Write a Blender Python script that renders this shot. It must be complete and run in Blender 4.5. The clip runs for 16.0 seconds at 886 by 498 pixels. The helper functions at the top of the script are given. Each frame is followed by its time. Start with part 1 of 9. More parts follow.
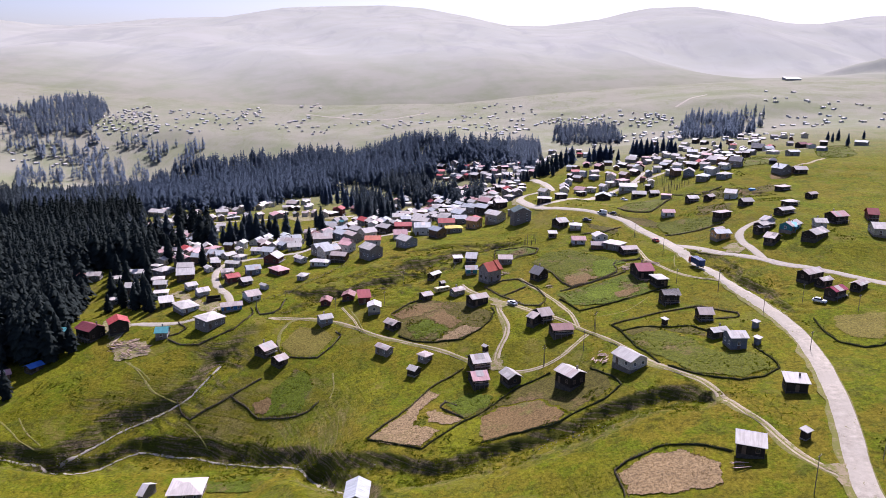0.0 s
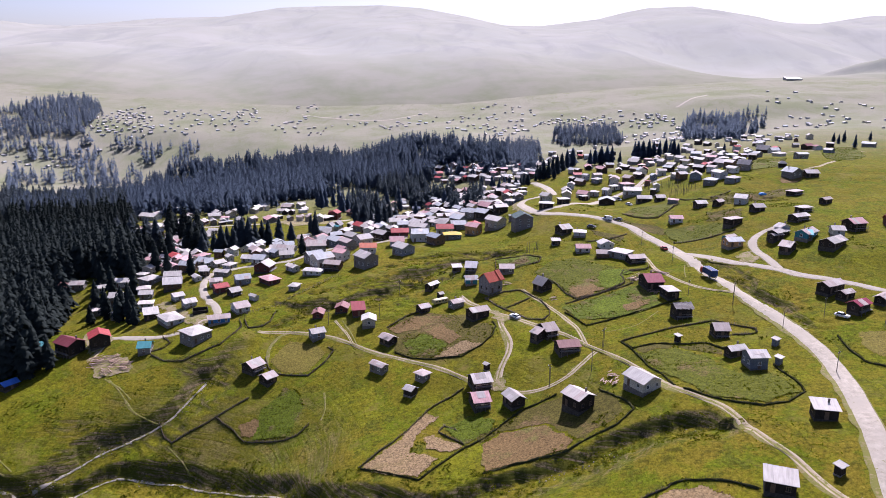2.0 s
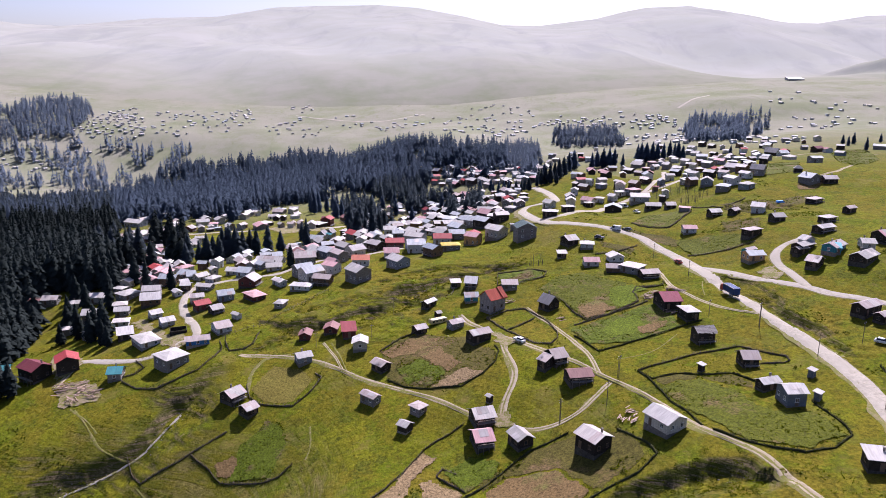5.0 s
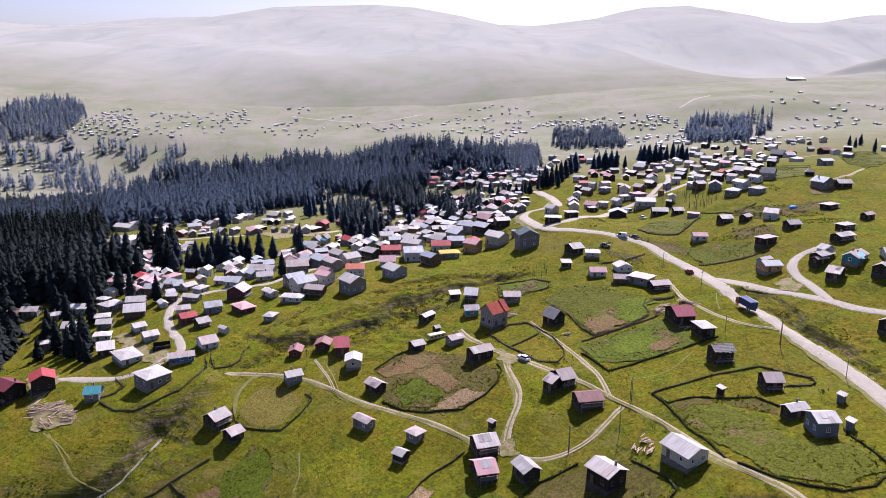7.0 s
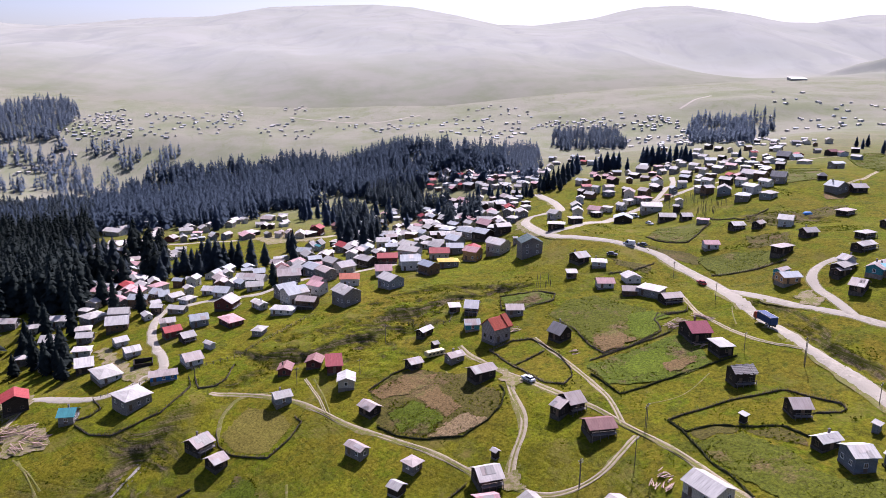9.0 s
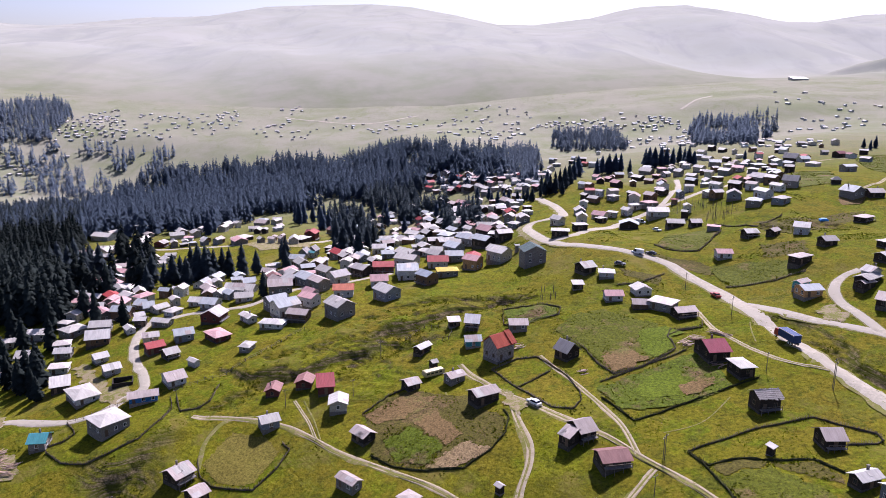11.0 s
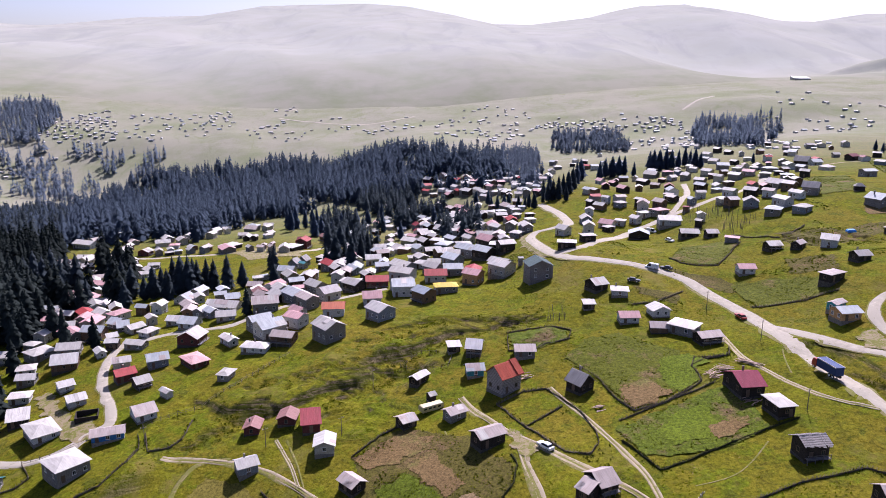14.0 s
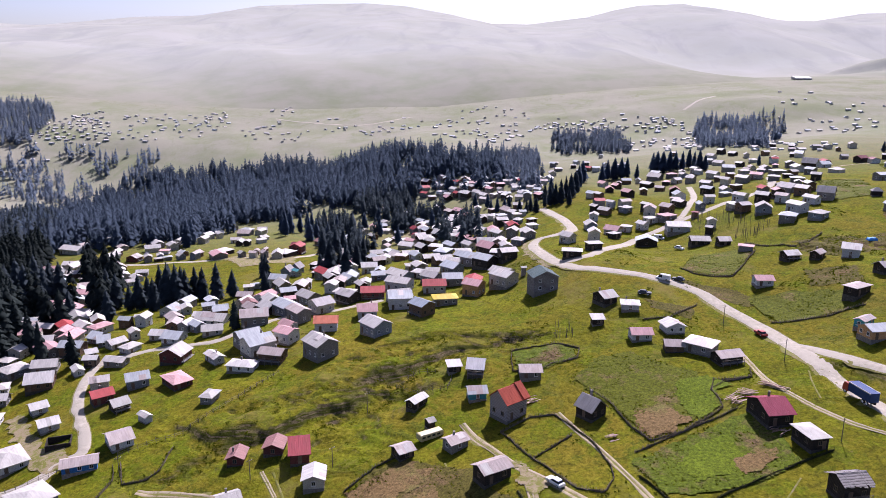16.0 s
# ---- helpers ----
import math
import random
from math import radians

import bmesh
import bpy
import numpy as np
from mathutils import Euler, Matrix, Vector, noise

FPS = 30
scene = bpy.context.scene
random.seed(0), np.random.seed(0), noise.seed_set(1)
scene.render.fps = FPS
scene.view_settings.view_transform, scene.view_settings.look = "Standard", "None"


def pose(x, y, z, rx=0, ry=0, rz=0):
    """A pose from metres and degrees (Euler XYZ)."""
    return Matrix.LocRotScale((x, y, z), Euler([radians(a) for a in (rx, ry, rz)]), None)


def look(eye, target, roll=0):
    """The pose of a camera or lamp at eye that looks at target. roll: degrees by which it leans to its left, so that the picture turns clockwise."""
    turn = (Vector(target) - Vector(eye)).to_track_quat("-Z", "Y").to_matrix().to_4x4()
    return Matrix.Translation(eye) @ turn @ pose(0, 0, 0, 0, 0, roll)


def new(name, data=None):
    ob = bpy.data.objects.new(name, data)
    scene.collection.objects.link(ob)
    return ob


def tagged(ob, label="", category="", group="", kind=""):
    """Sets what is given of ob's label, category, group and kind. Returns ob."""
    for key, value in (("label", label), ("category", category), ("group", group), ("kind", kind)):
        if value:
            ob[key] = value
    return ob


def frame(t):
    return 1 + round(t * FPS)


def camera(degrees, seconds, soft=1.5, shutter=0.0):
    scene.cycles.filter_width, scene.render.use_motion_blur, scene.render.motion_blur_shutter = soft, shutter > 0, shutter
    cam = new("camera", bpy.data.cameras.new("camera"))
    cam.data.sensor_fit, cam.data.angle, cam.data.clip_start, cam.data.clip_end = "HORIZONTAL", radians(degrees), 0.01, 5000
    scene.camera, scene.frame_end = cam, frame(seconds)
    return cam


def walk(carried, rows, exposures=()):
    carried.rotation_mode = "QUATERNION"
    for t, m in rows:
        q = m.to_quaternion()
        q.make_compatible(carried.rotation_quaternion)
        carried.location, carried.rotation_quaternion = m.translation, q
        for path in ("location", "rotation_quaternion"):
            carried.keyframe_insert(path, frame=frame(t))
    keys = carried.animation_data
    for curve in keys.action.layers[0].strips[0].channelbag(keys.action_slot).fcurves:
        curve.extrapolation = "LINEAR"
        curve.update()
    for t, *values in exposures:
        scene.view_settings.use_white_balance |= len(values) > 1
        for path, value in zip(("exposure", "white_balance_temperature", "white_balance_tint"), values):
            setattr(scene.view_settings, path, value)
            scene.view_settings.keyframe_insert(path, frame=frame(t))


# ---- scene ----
# camera: a level, straight flight over the village
cam = camera(62.97, 16.0, soft=0.85)
SPEED = 7.5
EYE = 100.0
FLIGHT = []
for k in range(33):
    t, s = 0.5 * k, k / 32
    yaw, pitch, roll = -1.1687 * s -0.0684 * s * s, -13.877 +0.1263 * s -0.1095 * s * s, -0.699 +0.2197 * s
    FLIGHT.append((t, pose(-0.0071 * SPEED * t, SPEED * t, EYE, 0, 0, yaw) @ pose(0, 0, 0, 90 + pitch) @ pose(0, 0, 0, 0, 0, -roll)))
walk(cam, FLIGHT, exposures=[(0, 0.965, 5800, 32.2)])

# ---- light ----
SUN_AZIMUTH, SUN_HEIGHT = 19.0, 47.0
world = bpy.data.worlds.new("sky")
scene.world = world
world.use_nodes = True
wn = world.node_tree.nodes
sky = wn.new("ShaderNodeTexSky")
sky.sky_type = "NISHITA"
sky.sun_disc = False
sky.sun_elevation = radians(SUN_HEIGHT)
sky.sun_rotation = radians(SUN_AZIMUTH)
sky.altitude = 2000
sky.air_density, sky.dust_density, sky.ozone_density = 1.0, 10.0, 1.0
wn["Background"].inputs["Strength"].default_value = 0.068
world.node_tree.links.new(sky.outputs[0], wn["Background"].inputs["Color"])
sun = new("sun", bpy.data.lights.new("sun", "SUN"))
sun.data.energy, sun.data.angle, sun.data.color = 4.6, radians(0.55), (1.0, 0.95, 0.86)
sun.matrix_world = look((0, 0, 0), (-math.sin(radians(SUN_AZIMUTH)) * math.cos(radians(SUN_HEIGHT)), -math.cos(radians(SUN_AZIMUTH)) * math.cos(radians(SUN_HEIGHT)), -math.sin(radians(SUN_HEIGHT))))
scene.view_settings.exposure = 0.0


# ---- materials ----
def material(name, rough=0.8, metal=0.0, specular=0.3):
    m = bpy.data.materials.new(name)
    m.use_nodes = True
    b = m.node_tree.nodes["Principled BSDF"]
    b.inputs["Roughness"].default_value = rough
    b.inputs["Metallic"].default_value = metal
    b.inputs["Specular IOR Level"].default_value = specular
    return m, m.node_tree.nodes, m.node_tree.links, b


def noise_node(nodes, links, coord, scale, detail=4.0, rough=0.55, stretch=(1, 1, 1), distortion=0.0):
    mp = nodes.new("ShaderNodeMapping")
    mp.inputs["Scale"].default_value = stretch
    links.new(coord, mp.inputs["Vector"])
    n = nodes.new("ShaderNodeTexNoise")
    n.inputs["Scale"].default_value = scale
    n.inputs["Detail"].default_value = detail
    n.inputs["Roughness"].default_value = rough
    n.inputs["Distortion"].default_value = distortion
    links.new(mp.outputs[0], n.inputs["Vector"])
    return n.outputs["Fac"]


def ramp(nodes, links, fac, low, high, a=(0, 0, 0), b=(1, 1, 1)):
    r = nodes.new("ShaderNodeValToRGB")
    e = r.color_ramp.elements
    e[0].position, e[1].position = low, high
    e[0].color, e[1].color = (*a, 1), (*b, 1)
    links.new(fac, r.inputs[0])
    return r.outputs[0]


def blend(nodes, links, fac, a, b, mode="MIX"):
    n = nodes.new("ShaderNodeMix")
    n.data_type, n.blend_type = "RGBA", mode
    for sock, v in ((n.inputs[0], fac), (n.inputs[6], a), (n.inputs[7], b)):
        if isinstance(v, (int, float)):
            sock.default_value = v
        elif isinstance(v, tuple):
            sock.default_value = (*v, 1)
        else:
            links.new(v, sock)
    return n.outputs[2]


def relief_node(nodes, links, bsdf, height, strength, distance):
    bp = nodes.new("ShaderNodeBump")
    bp.inputs["Strength"].default_value, bp.inputs["Distance"].default_value = strength, distance
    links.new(height, bp.inputs["Height"])
    links.new(bp.outputs[0], bsdf.inputs["Normal"])


def vary(nodes, links, colour, amount):
    """A shade of its own for each object."""
    info = nodes.new("ShaderNodeObjectInfo")
    mr = nodes.new("ShaderNodeMapRange")
    mr.inputs["To Min"].default_value, mr.inputs["To Max"].default_value = 1 - amount, 1 + amount
    links.new(info.outputs["Random"], mr.inputs["Value"])
    return blend(nodes, links, 1.0, colour, mr.outputs[0], "MULTIPLY")


def grass_material():
    m, n, l, b = material("meadow_grass", 0.95, 0, 0.03)
    geo = n.new("ShaderNodeNewGeometry")
    pos = geo.outputs["Position"]
    big = noise_node(n, l, pos, 0.02, 5, 0.6)
    mid = noise_node(n, l, pos, 0.10, 7, 0.7)
    patchy = noise_node(n, l, pos, 0.35, 7, 0.72, (1, 1, 1), 0.4)
    fine = noise_node(n, l, pos, 1.1, 7, 0.8)
    steps = noise_node(n, l, pos, 1.0, 6, 0.65, (0.09, 0.09, 1.7), 0.6)
    col = blend(n, l, ramp(n, l, big, 0.36, 0.64), (0.107, 0.111, 0.006), (0.148, 0.121, 0.013))
    col = blend(n, l, ramp(n, l, mid, 0.47, 0.58), col, (0.093, 0.121, 0.005))
    col = blend(n, l, ramp(n, l, noise_node(n, l, pos, 0.045, 6, 0.66, (1, 1, 1), 0.8), 0.52, 0.62, (0, 0, 0), (0.75, 0.75, 0.75)), col, (0.138, 0.149, 0.007))
    col = blend(n, l, ramp(n, l, patchy, 0.50, 0.64, (0, 0, 0), (0.7, 0.7, 0.7)), col, (0.058, 0.057, 0.009))
    col = blend(n, l, ramp(n, l, patchy, 0.32, 0.44, (0.5, 0.5, 0.5), (0, 0, 0)), col, (0.187, 0.153, 0.023))
    speck = ramp(n, l, fine, 0.36, 0.64, (0.46, 0.46, 0.44), (1.31, 1.28, 1.22))
    col = blend(n, l, 1.0, col, speck, "MULTIPLY")
    blot = ramp(n, l, noise_node(n, l, pos, 0.75, 9, 0.76, (1, 1, 1), 0.5), 0.53, 0.62, (0, 0, 0), (0.7, 0.7, 0.7))
    blot = blend(n, l, 1.0, blot, ramp(n, l, mid, 0.38, 0.52), "MULTIPLY")
    col = blend(n, l, blot, col, (0.048, 0.052, 0.007))
    dry = ramp(n, l, noise_node(n, l, pos, 0.05, 8, 0.74), 0.55, 0.68, (0, 0, 0), (0.8, 0.8, 0.8))
    col = blend(n, l, dry, col, (0.162, 0.121, 0.034))
    sep = n.new("ShaderNodeSeparateXYZ")
    l.new(geo.outputs["Normal"], sep.inputs[0])
    steep = ramp(n, l, sep.outputs["Z"], 0.82, 0.955, (1, 1, 1), (0, 0, 0))
    bank = blend(n, l, ramp(n, l, fine, 0.40, 0.60), (0.052, 0.040, 0.020), (0.190, 0.150, 0.085))
    bank = blend(n, l, ramp(n, l, steps, 0.42, 0.54), bank, (0.056, 0.062, 0.010))
    col = blend(n, l, steep, col, bank)
    weedy = ramp(n, l, noise_node(n, l, pos, 0.12, 10, 0.74, (1, 1, 1), 0.3), 0.565, 0.61, (0, 0, 0), (0.85, 0.85, 0.85))
    col = blend(n, l, weedy, col, blend(n, l, ramp(n, l, fine, 0.42, 0.58), (0.034, 0.042, 0.005), (0.087, 0.097, 0.011)))
    earth = ramp(n, l, noise_node(n, l, pos, 0.16, 8, 0.78), 0.655, 0.72)
    col = blend(n, l, earth, col, (0.170, 0.129, 0.077))
    # dry summer grass on far slopes, paled by haze painted into the base colour
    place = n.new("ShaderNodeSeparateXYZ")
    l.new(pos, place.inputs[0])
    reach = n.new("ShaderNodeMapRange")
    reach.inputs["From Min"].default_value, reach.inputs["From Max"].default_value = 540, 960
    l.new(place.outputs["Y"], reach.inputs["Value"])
    hazed_pasture = blend(n, l, ramp(n, l, noise_node(n, l, pos, 0.012, 8, 0.65), 0.42, 0.65), (0.232, 0.225, 0.172), (0.178, 0.192, 0.115))
    hazed_pasture = blend(n, l, ramp(n, l, noise_node(n, l, pos, 0.035, 9, 0.72, (1, 0.45, 1), 0.8), 0.54, 0.66, (0, 0, 0), (0.6, 0.6, 0.6)), hazed_pasture, (0.15, 0.175, 0.085))
    col = blend(n, l, reach.outputs[0], col, hazed_pasture)
    l.new(col, b.inputs["Base Color"])
    relief_node(n, l, b, blend(n, l, 0.4, blend(n, l, 0.6, fine, patchy), steps), 1.0, 0.75)
    return m


def soil_material(name, dark, light, scale, rows=0.0, bump=0.6, bare=None):
    m, n, l, b = material(name, 0.95, 0, 0.1)
    pos = n.new("ShaderNodeNewGeometry").outputs["Position"]
    a = noise_node(n, l, pos, scale, 8, 0.75)
    c = noise_node(n, l, pos, scale * 0.12, 6, 0.65)
    col = blend(n, l, ramp(n, l, a, 0.35, 0.65), dark, light)
    col = blend(n, l, ramp(n, l, c, 0.3, 0.7), col, tuple(0.75 * v for v in light))
    if bare:
        gap = noise_node(n, l, pos, 0.075, 9, 0.72)
        col = blend(n, l, ramp(n, l, gap, 0.54, 0.64), col, blend(n, l, ramp(n, l, a, 0.4, 0.6), bare, tuple(0.6 * v for v in bare)))
    h = a
    if rows:
        w = n.new("ShaderNodeTexWave")
        w.inputs["Scale"].default_value, w.inputs["Distortion"].default_value = rows, 1.5
        l.new(pos, w.inputs["Vector"])
        col = blend(n, l, ramp(n, l, w.outputs["Fac"], 0.2, 0.6), col, tuple(0.55 * v for v in dark))
        h = w.outputs["Fac"]
    speck = ramp(n, l, noise_node(n, l, pos, 1.6, 5, 0.8), 0.38, 0.62, (0.5, 0.5, 0.5), (1.4, 1.4, 1.4))
    col = blend(n, l, 1.0, col, speck, "MULTIPLY")
    l.new(col, b.inputs["Base Color"])
    relief_node(n, l, b, h, bump, 0.25)
    return m


def gravel_material(name, dark, light, green=0.0):
    m, n, l, b = material(name, 0.9, 0, 0.2)
    pos = n.new("ShaderNodeNewGeometry").outputs["Position"]
    a = noise_node(n, l, pos, 0.6, 8, 0.75)
    c = noise_node(n, l, pos, 0.08, 6, 0.65)
    col = blend(n, l, ramp(n, l, a, 0.36, 0.64), dark, light)
    col = blend(n, l, ramp(n, l, c, 0.4, 0.6), col, tuple(0.78 * v for v in light))
    if green:
        g = noise_node(n, l, pos, 0.55, 9, 0.8, (1, 1, 1), 0.5)
        col = blend(n, l, ramp(n, l, g, 0.64 - 0.2 * green, 0.70 - 0.2 * green), col, (0.125, 0.125, 0.022))
    l.new(col, b.inputs["Base Color"])
    relief_node(n, l, b, a, 0.6, 0.2)
    return m


def sheet_material(name, colour, rust=(0.22, 0.11, 0.07), wear=0.3, metal=0.0, rough=0.62):
    """Corrugated roof sheet with seams, streaks and rust."""
    m, n, l, b = material("roof_" + name, rough, metal, 0.14)
    tc = n.new("ShaderNodeTexCoord").outputs["Object"]
    streak = noise_node(n, l, tc, 1.0, 5, 0.65, (1.6, 0.25, 0.25))
    spot = noise_node(n, l, tc, 0.5, 6, 0.7)
    col = blend(n, l, ramp(n, l, streak, 0.38, 0.62), tuple(v * 1.05 for v in colour), tuple(v * 0.8 for v in colour))
    col = blend(n, l, ramp(n, l, spot, 0.74 - 0.35 * wear, 0.86 - 0.2 * wear), col, tuple(0.55 * c + 0.45 * r for c, r in zip(colour, rust)))
    col = vary(n, l, col, 0.12)
    l.new(col, b.inputs["Base Color"])
    w = n.new("ShaderNodeTexWave")
    w.inputs["Scale"].default_value = 1.9
    l.new(tc, w.inputs["Vector"])
    relief_node(n, l, b, w.outputs["Fac"], 0.35, 0.05)
    return m


def board_material(name, dark, light, boards=1.3, rough=0.85):
    """Weathered boards or logs, lying."""
    m, n, l, b = material("wall_" + name, rough, 0, 0.2)
    tc = n.new("ShaderNodeTexCoord").outputs["Object"]
    w = n.new("ShaderNodeTexWave")
    w.bands_direction = "Z"
    w.inputs["Scale"].default_value, w.inputs["Distortion"].default_value = boards, 0.4
    l.new(tc, w.inputs["Vector"])
    grain = noise_node(n, l, tc, 1.5, 6, 0.7, (0.5, 0.5, 4.0))
    patch = noise_node(n, l, tc, 0.35, 4, 0.6)
    col = blend(n, l, ramp(n, l, grain, 0.3, 0.7), dark, light)
    col = blend(n, l, ramp(n, l, patch, 0.4, 0.65), col, tuple(0.75 * v for v in light))
    col = blend(n, l, ramp(n, l, w.outputs["Fac"], 0.0, 0.25, (1, 1, 1), (0, 0, 0)), col, tuple(0.4 * v for v in dark))
    col = vary(n, l, col, 0.2)
    l.new(col, b.inputs["Base Color"])
    relief_node(n, l, b, w.outputs["Fac"], 0.5, 0.06)
    return m


def plain_material(name, dark, light, scale=1.0, rough=0.7, metal=0.0, spread=0.1):
    m, n, l, b = material(name, rough, metal, 0.35)
    tc = n.new("ShaderNodeTexCoord").outputs["Object"]
    a = noise_node(n, l, tc, scale, 6, 0.65)
    col = vary(n, l, blend(n, l, ramp(n, l, a, 0.3, 0.7), dark, light), spread)
    l.new(col, b.inputs["Base Color"])
    relief_node(n, l, b, a, 0.3, 0.05)
    return m


def foliage_material(name, dark, light, scale=0.6, thin=0.0, cushion=0.0):
    m, n, l, b = material(name, 0.95, 0, 0.02)
    geo = n.new("ShaderNodeNewGeometry")
    a = noise_node(n, l, geo.outputs["Position"], scale, 5, 0.7)
    col = blend(n, l, ramp(n, l, a, 0.3, 0.7), dark, light)
    mr = n.new("ShaderNodeMapRange")
    mr.inputs["To Min"].default_value, mr.inputs["To Max"].default_value = 0.88, 1.12
    l.new(geo.outputs["Random Per Island"], mr.inputs["Value"])
    col = vary(n, l, blend(n, l, 1.0, col, mr.outputs[0], "MULTIPLY"), 0.2)
    l.new(col, b.inputs["Base Color"])
    if cushion:
        # needles of one spray lie every way round, so the spray as a whole is lit from above
        lift = n.new("ShaderNodeMix")
        lift.data_type = "VECTOR"
        lift.inputs[0].default_value = cushion
        l.new(geo.outputs["Normal"], lift.inputs[4])
        lift.inputs[5].default_value = (0.1, 0.1, 1.0)
        l.new(lift.outputs[1], b.inputs["Normal"])
    if thin:
        tr = n.new("ShaderNodeBsdfTranslucent")
        l.new(col, tr.inputs["Color"])
        mx = n.new("ShaderNodeMixShader")
        mx.inputs[0].default_value = thin
        l.new(b.outputs[0], mx.inputs[1])
        l.new(tr.outputs[0], mx.inputs[2])
        l.new(mx.outputs[0], n["Material Output"].inputs["Surface"])
    return m


def hill_material():
    """Far mountains of dry grassland, with the bright haze before them put in as emission."""
    m, n, l, b = material("far_hills", 1.0, 0, 0.0)
    pos = n.new("ShaderNodeNewGeometry").outputs["Position"]
    a = noise_node(n, l, pos, 0.004, 6, 0.6)
    c = noise_node(n, l, pos, 0.009, 4, 0.5)
    col = blend(n, l, ramp(n, l, a, 0.35, 0.65), (0.16, 0.162, 0.125), (0.195, 0.186, 0.152))
    col = blend(n, l, ramp(n, l, c, 0.4, 0.75), col, (0.15, 0.15, 0.105))
    # dark streaks down the slope paint the shade between spurs into the colour
    spur_shade = noise_node(n, l, pos, 0.0065, 7, 0.62, (1, 0.28, 1), 1.2)
    col = blend(n, l, ramp(n, l, spur_shade, 0.50, 0.64, (0, 0, 0), (0.45, 0.45, 0.45)), col, (0.085, 0.085, 0.075))
    # the foot matches the valley's far colours and gets less of the haze glow
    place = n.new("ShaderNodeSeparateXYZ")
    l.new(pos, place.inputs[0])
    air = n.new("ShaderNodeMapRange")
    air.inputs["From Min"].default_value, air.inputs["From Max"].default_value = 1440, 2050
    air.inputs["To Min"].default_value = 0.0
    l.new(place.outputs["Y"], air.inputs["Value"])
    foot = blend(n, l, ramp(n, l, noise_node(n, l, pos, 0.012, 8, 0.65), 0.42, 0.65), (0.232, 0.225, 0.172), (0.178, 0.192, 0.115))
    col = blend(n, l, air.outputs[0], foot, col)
    # emission imitates haze, stronger the farther back the slope lies
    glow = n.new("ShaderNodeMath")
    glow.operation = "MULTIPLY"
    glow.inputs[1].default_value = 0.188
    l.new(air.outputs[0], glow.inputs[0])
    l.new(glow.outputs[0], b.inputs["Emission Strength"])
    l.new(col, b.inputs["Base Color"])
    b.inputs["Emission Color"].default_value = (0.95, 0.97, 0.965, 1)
    return m


GRASS = grass_material()
GRAVEL = gravel_material("road_gravel", (0.235, 0.21, 0.165), (0.385, 0.35, 0.285), 0.2)
DIRT = gravel_material("track_dirt", (0.22, 0.18, 0.11), (0.37, 0.31, 0.215), 0.45)
HILLS = hill_material()
SCREE = gravel_material("stream_gravel", (0.18, 0.155, 0.125), (0.40, 0.36, 0.31), 0.75)
WORN = gravel_material("worn_grass", (0.14, 0.12, 0.035), (0.22, 0.18, 0.085), 1.0)
SOIL = {
    "tan": soil_material("mown_plot", (0.165, 0.115, 0.056), (0.24, 0.172, 0.09), 0.8, bare=(0.20, 0.155, 0.06)),
    "brown": soil_material("dry_plot", (0.118, 0.075, 0.028), (0.172, 0.115, 0.048), 1.0, bare=(0.14, 0.13, 0.035)),
    "stubble": soil_material("stubble_plot", (0.17, 0.115, 0.055), (0.26, 0.185, 0.095), 1.2),
    "crop": soil_material("green_plot", (0.040, 0.062, 0.004), (0.090, 0.118, 0.006), 0.9, bare=(0.14, 0.095, 0.045)),
    "weeds": soil_material("weedy_plot", (0.045, 0.060, 0.004), (0.098, 0.108, 0.007), 0.7, bare=(0.16, 0.11, 0.05)),
    "yellow": soil_material("hay_plot", (0.105, 0.098, 0.014), (0.155, 0.128, 0.024), 0.6),
    "rough": soil_material("rough_plot", (0.046, 0.046, 0.008), (0.098, 0.084, 0.016), 0.5, bare=(0.15, 0.10, 0.045)),
    "lush": soil_material("lush_plot", (0.054, 0.084, 0.004), (0.104, 0.138, 0.006), 0.9),
    "yard": gravel_material("trodden_yard", (0.155, 0.125, 0.07), (0.27, 0.215, 0.13), 0.8),
}
ROOF = {k: sheet_material(k, c, wear=w) for k, c, w in (
    ("white", (0.48, 0.46, 0.43), 0.2), ("lgrey", (0.40, 0.38, 0.35), 0.35), ("bluegrey", (0.39, 0.415, 0.425), 0.15),
    ("grey", (0.40, 0.37, 0.355), 0.35), ("slate", (0.30, 0.285, 0.28), 0.4), ("pinkgrey", (0.385, 0.325, 0.30), 0.5),
    ("pink", (0.47, 0.28, 0.28), 0.4), ("pinkwhite", (0.49, 0.45, 0.415), 0.4), ("pinkred", (0.25, 0.13, 0.12), 0.4),
    ("red", (0.34, 0.055, 0.055), 0.15), ("brickred", (0.36, 0.075, 0.045), 0.1), ("darkred", (0.19, 0.022, 0.03), 0.1),
    ("burg", (0.24, 0.035, 0.065), 0.1), ("maroon", (0.16, 0.04, 0.05), 0.2), ("teal", (0.05, 0.22, 0.24), 0.1),
    ("green", (0.08, 0.12, 0.12), 0.2), ("turq", (0.22, 0.60, 0.72), 0.1), ("blue", (0.05, 0.16, 0.50), 0.05),
    ("yellow", (0.62, 0.45, 0.06), 0.05), ("orange", (0.46, 0.13, 0.07), 0.1), ("slategrey", (0.25, 0.28, 0.32), 0.15), ("tin", (0.52, 0.51, 0.51), 0.1))}
